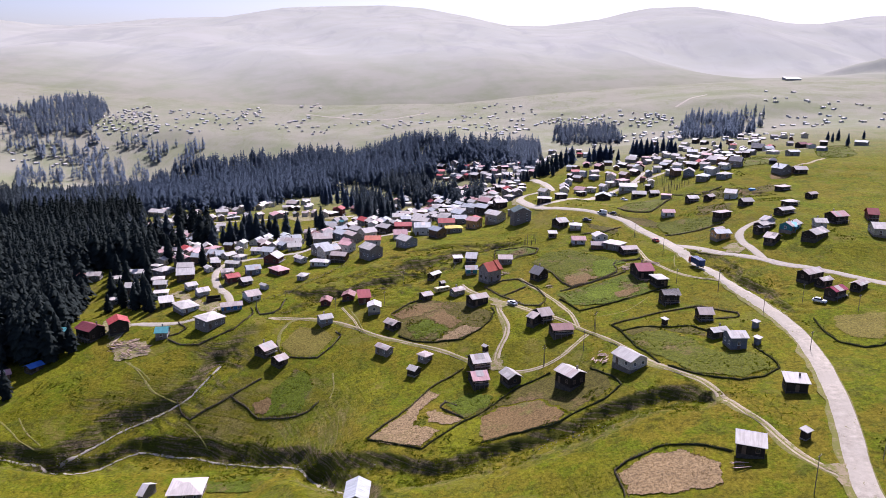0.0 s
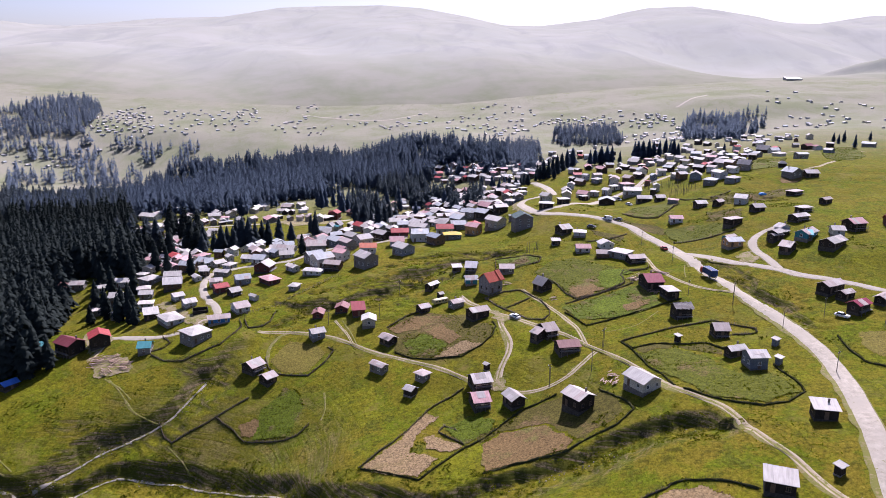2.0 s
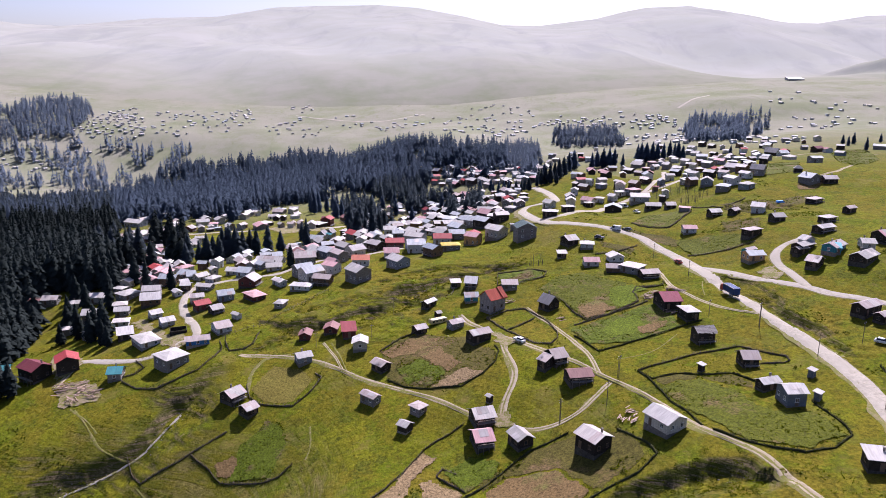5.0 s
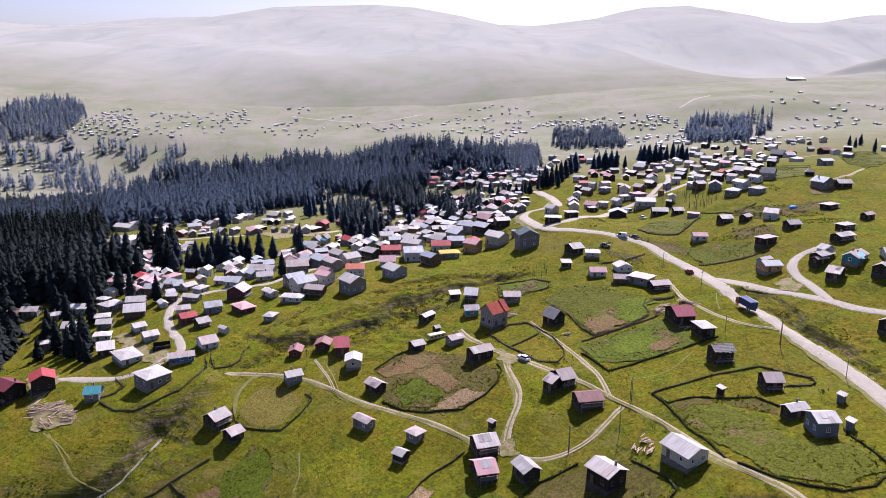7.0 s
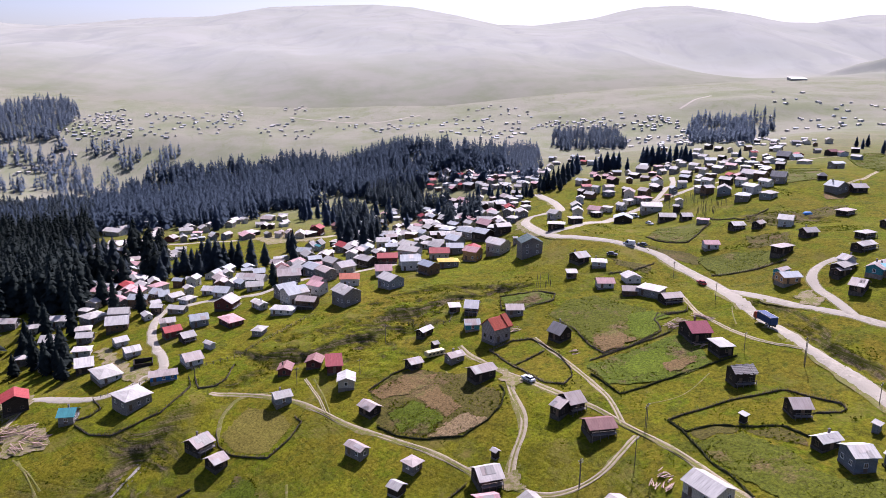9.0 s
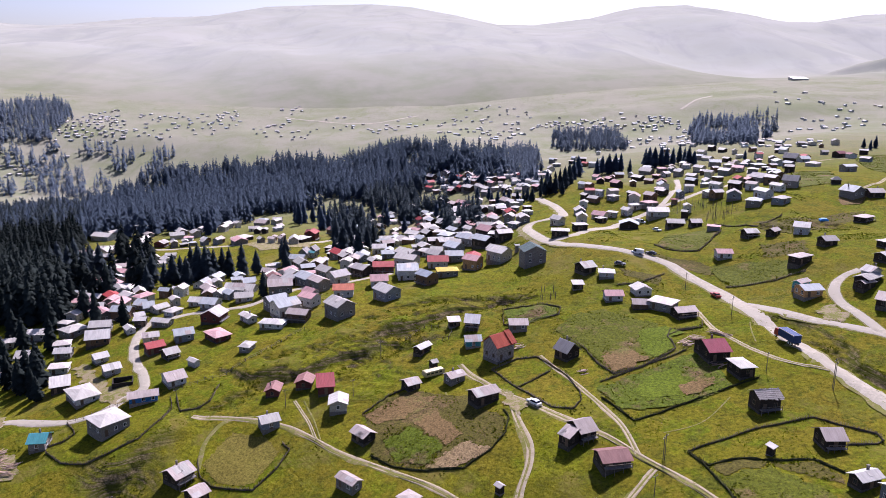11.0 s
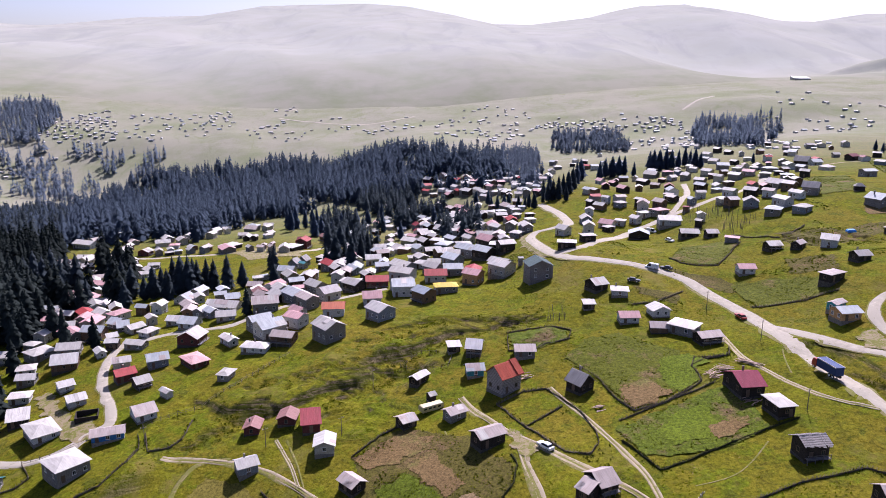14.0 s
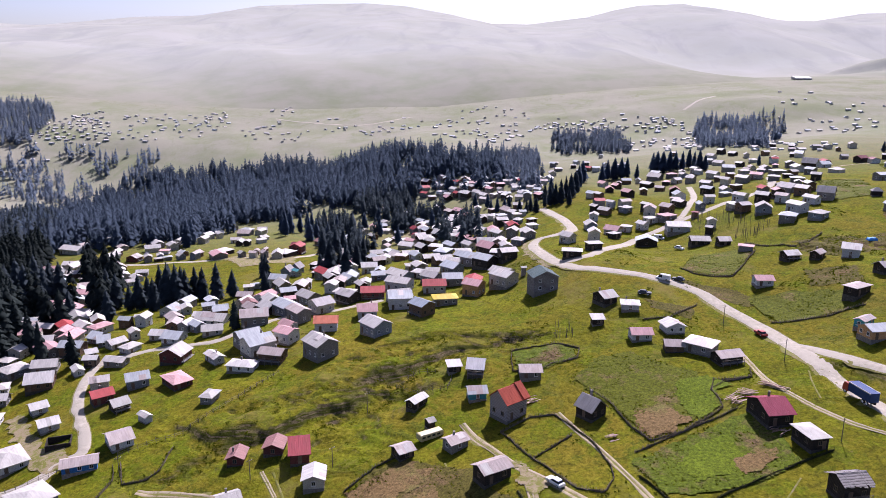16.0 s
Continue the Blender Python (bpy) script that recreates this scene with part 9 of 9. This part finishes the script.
# ---- vehicles ----
WHEELS = {}


def wheel(parent, x, y, r):
    key = round(r, 2)
    if key not in WHEELS:
        made = []
        for name, ra, wd, mat in (("tyre", r, 0.22, RUBBER), ("rim", r * 0.58, 0.24, TRIM)):
            bm = bmesh.new()
            add_tube(bm, (-wd / 2, 0, 0), (wd / 2, 0, 0), ra, ra, 14)
            me = bpy.data.meshes.new(name)
            bm.to_mesh(me)
            bm.free()
            me.materials.append(mat)
            made.append(me)
        WHEELS[key] = made
    w = sharing("wheel", WHEELS[key][0], parent, pose(x, y, r))
    sharing("rim", WHEELS[key][1], w)


def loft(bm, rings):
    """A closed body through rings of corners."""
    rows = [[bm.verts.new(p) for p in r] for r in rings]
    n = len(rows[0])
    for a, b in zip(rows[:-1], rows[1:]):
        for k in range(n):
            bm.faces.new((a[k], a[(k + 1) % n], b[(k + 1) % n], b[k]))
    bm.faces.new(rows[0][::-1])
    bm.faces.new(rows[-1])


def car(x, y, yaw, paint, name, label, tall=1.45, length=4.3, wide=1.72):
    root = new(name)
    root.empty_display_size = 0.5
    root.matrix_basis = pose(x, y, gz(x, y) + 0.25, 0, 0, yaw)
    tagged(root, label, "van" if tall > 1.7 else "car", "vehicles")
    hl, hw = length / 2, wide / 2
    bm = bmesh.new()
    def ring(z, f, b, w):
        return [(-w, -b, z), (w, -b, z), (w + 0.03, -b + 0.3, z), (w + 0.03, f - 0.3, z), (w - 0.06, f, z), (-w + 0.06, f, z), (-w - 0.03, f - 0.3, z), (-w - 0.03, -b + 0.3, z)]
    loft(bm, [ring(0.22, hl - 0.1, hl - 0.08, hw - 0.08), ring(0.45, hl, hl, hw), ring(0.78, hl - 0.06, hl - 0.02, hw - 0.01), ring(0.9, hl - 0.25, hl - 0.1, hw - 0.08)])
    part("body", bm, paint, root)
    bm = bmesh.new()
    back = hl - (0.12 if tall > 1.7 else 0.45)
    front = hl - (0.75 if tall > 1.7 else 1.25)
    loft(bm, [ring(0.88, front, back, hw - 0.1), ring(tall - 0.12, front - 0.6, back - 0.3, hw - 0.22)])
    part("cabin", bm, GLASS, root, "dark glass cabin")
    bm = bmesh.new()
    loft(bm, [ring(tall - 0.12, front - 0.58, back - 0.28, hw - 0.2), ring(tall, front - 0.72, back - 0.4, hw - 0.3)])
    part("roof_panel", bm, paint, root)
    if tall > 1.7:
        bm = bmesh.new()
        add_box(bm, -hw + 0.06, hw - 0.06, -back - 0.01, 0.1, 0.88, tall - 0.1)
        part("cargo_side", bm, paint, root)
    for s in (-1, 1):
        for yy in (-hl * 0.6, hl * 0.6):
            wheel(root, s * (hw - 0.08), yy, 0.32)
        bm = bmesh.new()
        add_box(bm, s * (hw - 0.32) - 0.14, s * (hw - 0.32) + 0.14, hl - 0.08, hl - 0.01, 0.58, 0.72)
        part("headlight", bm, TRIM, root)
    return root


def truck(x, y, yaw):
    root = new("truck")
    root.empty_display_size = 0.5
    root.matrix_basis = pose(x, y, gz(x, y) + 0.35, 0, 0, yaw)
    tagged(root, "parked truck with a long dark blue covered box and red cab", "truck", "vehicles")
    bm = bmesh.new()
    add_box(bm, -1.2, 1.2, -4.6, 2.4, 1.0, 3.2)
    bmesh.ops.bevel(bm, geom=bm.edges[:], offset=0.08, segments=1, affect="EDGES")
    part("cargo_box", bm, BLUEPAINT, root)
    for s in (-1, 1):
        bm = bmesh.new()
        add_box(bm, s * 1.24 - 0.06, s * 1.24 + 0.06, -4.64, 2.44, 3.05, 3.3)
        part("top_rail", bm, ROOF["white"], root, "white top rail")
    bm = bmesh.new()
    add_box(bm, -1.17, 1.17, -4.62, 2.42, 3.2, 3.24)
    part("box_roof", bm, BLUEPAINT, root)
    bm = bmesh.new()
    add_box(bm, -0.45, 0.45, -4.4, 4.2, 0.6, 1.0)
    part("chassis", bm, RUBBER, root)
    bm = bmesh.new()
    loft(bm, [[(-1.1, 2.6, z), (1.1, 2.6, z), (1.1, f, z), (-1.1, f, z)] for z, f in ((0.6, 4.3), (1.6, 4.3), (2.5, 3.9), (2.65, 3.7))])
    part("cab", bm, REDPAINT, root, "red cab")
    bm = bmesh.new()
    add_box(bm, -0.95, 0.95, 4.05, 4.2, 1.65, 2.3, None)
    part("windscreen", bm, GLASS, root)
    for s in (-1, 1):
        for yy in (-3.6, -2.4, 3.4):
            wheel(root, s * 0.98, yy, 0.5)


def old_bus(x, y, yaw, length):
    root = new("bus_body")
    root.empty_display_size = 0.5
    root.matrix_basis = pose(x, y, gz(x, y) + 0.1, 0, 0, yaw)
    tagged(root, "old faded cream bus body standing in a garden", "bus body")
    bm = bmesh.new()
    hl = length / 2
    loft(bm, [[(-hl + e, -w, z), (hl - e, -w, z), (hl - e, w, z), (-hl + e, w, z)] for z, w, e in ((0, 1.0, 0.1), (0.25, 1.1, 0), (1.35, 1.1, 0), (1.6, 1.0, 0.12), (1.7, 0.7, 0.45))])
    part("shell", bm, CREAMPAINT, root)
    for k in range(int(length / 1.4)):
        for s in (-1, 1):
            bm = bmesh.new()
            xx = -hl + 0.9 + 1.4 * k
            add_box(bm, xx - 0.45, xx + 0.45, s * 1.11 - 0.02, s * 1.11 + 0.02, 0.7, 1.2)
            part("window", bm, GLASS, root)


truck(98.2, 271.1, 8)
car(25.8, 254.0, 36, WHITEPAINT, "car", "white car parked on a dirt track")
car(79.3, 355.3, 52, WHITEPAINT, "van", "white van on the gravel road", 2.0, 4.8, 1.9)
car(94.4, 313.3, 10, REDPAINT, "car", "dark red car on the gravel road")
car(69.4, 342.7, -119, DARKPAINT, "car", "dark car parked on the grass")
car(84.4, 355.0, 52, DARKPAINT, "car", "dark car on the gravel road")
car(122.4, 224.3, -133, WHITEPAINT, "car", "white car parked beside a house")
car(103.5, 409.4, -152, WHITEPAINT, "car", "white car parked in a yard")
car(103.9, 437.5, -124, WHITEPAINT, "van", "white van parked beside a house", 2.0, 4.8, 1.9)
old_bus(-0.2, 279.7, 32, 6.5)


# ---- small things ----
def plank_pile(x, y, yaw, n, length, label="loose pile of pale sawn planks on the grass", scatter=1.0):
    rng = random.Random(int(abs(x * 3 + y)))
    root = new("timber_pile")
    root.empty_display_size = 0.5
    root.matrix_basis = pose(x, y, gz(x, y), 0, 0, yaw)
    tagged(root, label, "timber pile", "timber piles")
    bm = bmesh.new()
    add_box(bm, -0.5, 0.5, -0.11, 0.11, -0.05, 0.05)
    me = bpy.data.meshes.new("plank")
    bm.to_mesh(me)
    bm.free()
    me.materials.append(TIMBER)
    for k in range(n):
        px, py = rng.uniform(-0.5, 0.5) * scatter, rng.uniform(-1.3, 1.3) * scatter
        lz = gz(x + px * math.cos(radians(yaw)), y + py) - gz(x, y)
        sharing("plank", me, root, pose(px, py, 0.08 + lz + 0.11 * (k % 7) * (1 if scatter < 1.5 else 1.4), rng.uniform(-3, 3), rng.uniform(-4, 4) * scatter, rng.uniform(-14, 14) * scatter) @ Matrix.Diagonal((length * rng.uniform(0.5, 1.0), 0.9, 0.8, 1)))


def stake(x, y, h):
    bm = bmesh.new()
    add_tube(bm, (0, 0, -0.3), (0.12 * math.sin(x * 9), 0.12 * math.sin(y * 7), h), 0.1, 0.07, 5)
    ob = part("wooden_stake", bm, POLEWOOD, None, matrix=pose(x, y, gz(x, y)))
    tagged(ob, "thin grey wooden stake standing in the grass", "stake", "stakes in the plot")


def ruin(x, y, yaw, w, d):
    root = new("unfinished_hut")
    root.empty_display_size = 0.5
    root.matrix_basis = pose(x, y, gz(x, y), 0, 0, yaw)
    tagged(root, "roofless unfinished hut of dark timber walls", "unfinished hut")
    for x0, x1, y0, y1 in ((-w / 2, w / 2, -d / 2, -d / 2 + 0.2), (-w / 2, w / 2, d / 2 - 0.2, d / 2), (-w / 2, -w / 2 + 0.2, -d / 2 + 0.2, d / 2 - 0.2), (w / 2 - 0.2, w / 2, -d / 2 + 0.2, d / 2 - 0.2)):
        bm = bmesh.new()
        add_box(bm, x0, x1, y0, y1, -0.5, 1.5)
        part("wall", bm, WALL["dark"], root)


def tarpaulin(x, y):
    bm = bmesh.new()
    loft(bm, [[(-1.8 * s, -1.1 * s, z), (1.6 * s, -1.3 * s, z), (1.9 * s, 1.0 * s, z), (-1.5 * s, 1.2 * s, z)] for s, z in ((1.0, -0.1), (0.95, 0.5), (0.7, 0.9), (0.2, 1.05))])
    tagged(part("tarpaulin", bm, TARP, None, matrix=pose(x, y, gz(x, y))), "blue tarpaulin over a heap on the grass", "tarpaulin")


plank_pile(-125.3, 262.3, 20, 26, 7, scatter=2.4)
plank_pile(-118.6, 262.0, 35, 24, 6, scatter=2.2)
plank_pile(-112.9, 256.3, 10, 16, 5, scatter=2)
plank_pile(-118.4, 254.9, -20, 16, 5, scatter=2.4)
plank_pile(72.8, 277.0, 30, 16, 5, scatter=1.6)
plank_pile(75.9, 279.2, -10, 14, 5, scatter=1.6)
plank_pile(83.6, 281.4, -40, 14, 8, scatter=0.9)
plank_pile(76.6, 262.9, 20, 12, 4, scatter=1.4)
plank_pile(48.4, 200.8, 40, 9, 3, scatter=1.1)
plank_pile(64.7, 140.4, 10, 8, 4, scatter=1)
plank_pile(41.5, 269.2, 10, 10, 3, scatter=1.2)
plank_pile(25.8, 289.8, 20, 8, 5, scatter=1)
plank_pile(48.8, 204.4, 30, 12, 3, scatter=1.4)
plank_pile(46.7, 202.5, 60, 9, 3, scatter=1.2)
stake(128.1, 443.5, 3.7)
stake(127.1, 448.9, 3.8)
stake(130.0, 400.7, 3.2)
stake(131.5, 425.0, 3.1)
stake(124.1, 445.3, 5.3)
stake(130.2, 400.1, 3.2)
stake(122.7, 422.1, 4.7)
stake(124.6, 404.1, 4.4)
stake(131.2, 413.1, 3.1)
stake(132.6, 433.2, 5.3)
stake(134.9, 406.9, 3.5)
stake(135.6, 405.2, 5.2)
stake(134.9, 408.3, 3.8)
stake(130.8, 417.9, 3.1)
stake(125.3, 406.8, 2.7)
stake(133.3, 422.0, 4.2)
stake(129.4, 425.2, 5.5)
stake(123.4, 434.5, 3.2)
stake(133.5, 421.9, 3.6)
stake(135.0, 416.3, 4.2)
stake(141.2, 418.5, 2.8)
stake(129.6, 403.1, 3.3)
stake(128.9, 436.5, 3.9)
stake(132.4, 403.1, 5.4)
stake(123.1, 402.0, 3.4)
stake(128.1, 404.5, 5.3)
stake(126.7, 404.2, 3.2)
stake(131.5, 432.9, 3.7)
stake(139.4, 410.1, 2.6)
stake(123.5, 449.9, 4.9)
stake(128.1, 431.6, 2.9)
stake(138.8, 407.3, 3.2)
stake(125.5, 454.2, 3.1)
stake(136.0, 424.3, 2.7)
stake(131.0, 427.5, 5.5)
stake(120.4, 433.4, 4.8)
stake(125.7, 397.2, 3.3)
stake(132.3, 438.0, 3.8)
stake(129.3, 397.3, 4.0)
stake(122.0, 447.3, 3.3)
stake(125.8, 439.9, 5.1)
stake(127.1, 450.2, 5.3)
stake(125.2, 397.7, 5.2)
stake(130.1, 401.2, 4.0)
stake(123.9, 446.1, 5.1)
stake(125.6, 400.4, 4.5)
stake(42.3, 322.6, 2.3)
stake(40.6, 323.5, 2.2)
stake(38.7, 323.2, 2.5)
stake(37.4, 323.6, 2.5)
stake(42.3, 327.8, 2.4)
stake(37.8, 323.4, 2.2)
stake(38.4, 329.7, 2.1)
stake(40.6, 322.4, 2.4)
stake(39.6, 330.2, 2.4)
stake(37.1, 324.1, 1.6)
stake(42.2, 321.9, 2.4)
stake(40.4, 321.7, 1.7)
stake(41.9, 325.5, 2.4)
stake(42.4, 324.4, 2.0)
ruin(-97.7, 294.4, 20, 6, 5)
tarpaulin(160.0, 372.2)

# ---- growth too fine to count ----
def tufts(name, label, mat, X, Y, size, tall, blades, seed):
    """Clumps of upright pointed leaves, as one mesh."""
    rs = np.random.RandomState(seed)
    Z = ground_height(X, Y)
    n = len(X)
    if n == 0:
        return
    vs = np.zeros((n, blades, 3, 3))
    a = rs.uniform(0, 6.28, (n, blades))
    r = size * rs.uniform(0.5, 1.3, (n, 1))
    ox, oy = rs.uniform(-0.6, 0.6, (n, blades)) * r, rs.uniform(-0.6, 0.6, (n, blades)) * r
    w = r * rs.uniform(0.3, 0.6, (n, blades))
    h = tall * rs.uniform(0.5, 1.3, (n, blades)) * (r / size)
    ca, sa = np.cos(a), np.sin(a)
    for k, s in ((0, 1), (1, -1)):
        vs[:, :, k, 0], vs[:, :, k, 1] = X[:, None] + ox + s * ca * w, Y[:, None] + oy + s * sa * w
        vs[:, :, k, 2] = Z[:, None] - 0.05 + 0.25 * h
    vs[:, :, 2, 0], vs[:, :, 2, 1], vs[:, :, 2, 2] = X[:, None] + ox * 1.6 + rs.uniform(-0.3, 0.3, (n, blades)) * r, Y[:, None] + oy * 1.6 + rs.uniform(-0.3, 0.3, (n, blades)) * r, Z[:, None] + h
    f = np.arange(n * blades * 3).reshape(-1, 3)
    tagged(new(name, raw_mesh(name, vs.reshape(-1, 3), f, mat)), label, name.replace("_", " "), kind="stuff")


def shrubs(name, label, mat, X, Y, size, seed, leaves=44):
    """Low leafy bushes, each a dome of many small leaf faces, as one mesh."""
    rs = np.random.RandomState(seed)
    n = len(X)
    Z = ground_height(X, Y)
    R = size * rs.uniform(0.5, 1.5, n)
    th, ph = rs.uniform(0, 6.28, (n, leaves)), np.arccos(rs.uniform(-0.1, 1, (n, leaves)))
    rad = R[:, None] * rs.uniform(0.65, 1.05, (n, leaves))
    C = np.stack([X[:, None] + rad * np.sin(ph) * np.cos(th) * 1.25, Y[:, None] + rad * np.sin(ph) * np.sin(th) * 1.25, Z[:, None] + rad * np.cos(ph) * 0.8], -1)
    E = rs.normal(size=(n, leaves, 3, 3))
    E /= np.linalg.norm(E, axis=-1, keepdims=True)
    vs = C[:, :, None, :] + E * (0.3 * R)[:, None, None, None]
    f = np.arange(n * leaves * 3).reshape(-1, 3)
    tagged(new(name, raw_mesh(name, vs.reshape(-1, 3), f, mat)), label, "bushes", kind="stuff")


def off_roads(X, Y):
    ok = np.ones(X.shape, bool)
    for line, w in ROAD_LINES:
        ok &= line_distance(X, Y, line) > w / 2 + 0.3
    return ok


def scatter(n, x0, x1, y0, y1, seed):
    rs = np.random.RandomState(seed)
    return rs.uniform(x0, x1, n), rs.uniform(y0, y1, n), rs


X, Y, rs = scatter(60000, -170, 150, 135, 420, 5)
keep = (relief(X, Y, 16, 61) + 0.6 * relief(X, Y, 5, 62) > 0.62) & off_roads(X, Y) & free_of_houses(X, Y, 0.2)
for _, poly in PLANTED:
    keep &= ~inside(X, Y, poly)
tufts("grass_tufts", "dark coarse grass tufts on the meadow", LEAFY, X[keep], Y[keep], 0.26, 0.26, 4, 6)

# rank weeds in patches and along the fences
X, Y, rs = scatter(90000, -170, 170, 135, 420, 15)
keep = relief(X, Y, 19, 66) + 0.6 * relief(X, Y, 6, 67) > 0.8
hem = np.zeros(X.size, bool)
for line in FENCE_LINES:
    box = (X > line[:, 0].min() - 2) & (X < line[:, 0].max() + 2) & (Y > line[:, 1].min() - 2) & (Y < line[:, 1].max() + 2)
    hem[box] |= line_distance(X[box], Y[box], line) < 1.0 + 0.9 * relief(X[box], Y[box], 4, 68)
keep = (keep | (hem & (rs.rand(X.size) < 0.8))) & off_roads(X, Y) & free_of_houses(X, Y, 0.2)
tufts("rank_weeds", "dark green rank weeds beside the fences and tracks", SHRUB, X[keep], Y[keep], 0.34, 0.32, 5, 16)

# coarse dark growth on the steep flanks below the village and beside the streams
X, Y, rs = scatter(120000, -170, 130, 130, 400, 12)
near = np.zeros(X.size)
for (depth, width, line), reach in zip(GULLIES, (5, 6, 6, 11)):
    near = np.maximum(near, np.clip(1 - line_distance(X, Y, line) / reach, 0, 1))
keep = (near + 0.5 * relief(X * 0.7 + Y * 0.4, Y * 1.6, 6, 64) > rs.uniform(0.5, 1.25, X.size)) & off_roads(X, Y) & free_of_houses(X, Y, 0.3)
tufts("coarse_grass", "coarse dark grass on the steep flank", COARSE, X[keep], Y[keep], 0.26, 0.2, 5, 13)

X, Y, rs = scatter(42000, -170, 150, 130, 420, 7)
near = np.zeros(X.size)
for depth, width, line in GULLIES:
    d = line_distance(X, Y, line)
    near = np.maximum(near, np.clip(1.25 - d / width, 0, 1) * (1.0 if depth > 2.6 else 0.45))
keep = (near * (0.75 + relief(X, Y, 7, 63)) > rs.uniform(0.1, 1.0, X.size)) & off_roads(X, Y) & free_of_houses(X, Y, 0.3)
dim = rs.rand(X.size) < 0.45
shrubs("ravine_bushes", "low dark green bushes filling the ravine", SHRUB, X[keep & dim], Y[keep & dim], 0.6, 8)
shrubs("ravine_bushes", "low leafy green bushes filling the ravine", LEAFY, X[keep & ~dim], Y[keep & ~dim], 0.55, 18)

for k, (kind, poly) in enumerate(PLANTED):
    p = np.array(poly)
    n = int((p[:, 0].max() - p[:, 0].min()) * (p[:, 1].max() - p[:, 1].min()) * (1.1 if kind == "rough" else (3.2 if kind != "stubble" else 3.5)))
    X, Y, rs = scatter(n, p[:, 0].min(), p[:, 0].max(), p[:, 1].min(), p[:, 1].max(), 70 + k)
    if kind in ("crop", "stubble"):
        Y = np.round(Y / 0.9) * 0.9 + rs.normal(0, 0.1, n)
    keep = inside(X, Y, poly) & free_of_houses(X, Y, 0.3) & (relief(X, Y, 6, 80 + k) + 0.7 * relief(X, Y, 14, 81) > -0.15)
    if kind == "stubble":
        tufts("corn_stubble", "rows of pale dry corn stubble", STRAW, X[keep], Y[keep], 0.26, 0.32, 3, 90 + k)
    else:
        half = rs.rand(n) < 0.5
        if kind == "rough":
            bushy = keep & (relief(X, Y, 5, 83) > 0.35)
            shrubs("garden_bushes", "low tangled bushes and weeds in the garden", SHRUB, X[bushy & half], Y[bushy & half], 0.5, 290 + k, 26)
            shrubs("garden_bushes", "low tangled leafy weeds in the garden", LEAFY, X[bushy & ~half], Y[bushy & ~half], 0.42, 390 + k, 26)
        tufts("garden_plants", "dense green garden plants on a plot", SHRUB, X[keep & half], Y[keep & half], 0.32, 0.36, 5, 90 + k)
        tufts("garden_plants", "dense green garden plants on a plot", LEAFY, X[keep & ~half], Y[keep & ~half], 0.3, 0.3, 5, 190 + k)

# gravel beds of the two streams, winding as the banks do
for line in (GULLIES[0][2], GULLIES[2][2]):
    bed = [(x - 2.5 * float(relief(np.array(x), np.array(y), 14, 4)), y - 2.5 * float(relief(np.array(x), np.array(y), 14, 5))) for x, y in smooth_line(line, 6.0)]
    ribbon("stream_bed", bed, 1.1, SCREE, 0.02, "narrow stony bed of a shallow stream", "stream bed", 1.6, 1.0)

# pale stones in the stream beds and on the worn slopes
X, Y, rs = scatter(60000, -170, 120, 130, 330, 9)
near = np.zeros(X.size)
for depth, width, line in GULLIES[:3]:
    near = np.maximum(near, np.clip(0.32 - line_distance(X + 2.5 * relief(X, Y, 14, 4), Y + 2.5 * relief(X, Y, 14, 5), line) / width, 0, 1) * 3 * np.clip(0.5 + relief(X, Y, 9, 65), 0, 1))
keep = near > rs.uniform(0.1, 1.1, X.size)
X, Y = X[keep], Y[keep]
Z = ground_height(X, Y)
octa = np.array([(1, 0, 0), (0, 1, 0), (-1, 0, 0), (0, -1, 0), (0, 0, 0.7), (0, 0, -0.5)])
octf = np.array([(0, 1, 4), (1, 2, 4), (2, 3, 4), (3, 0, 4), (1, 0, 5), (2, 1, 5), (3, 2, 5), (0, 3, 5)])
vs = np.stack([X, Y, Z], -1)[:, None, :] + octa[None] * rs.uniform(0.06, 0.36, (len(X), 1, 1)) * rs.uniform(0.7, 1.3, (len(X), 6, 3))
fs = octf[None] + 6 * np.arange(len(X))[:, None, None]
tagged(new("stream_stones", raw_mesh("stream_stones", vs.reshape(-1, 3), fs.reshape(-1, 3), STONE)), "pale stones lying in the dry stream bed", "stones", kind="stuff")
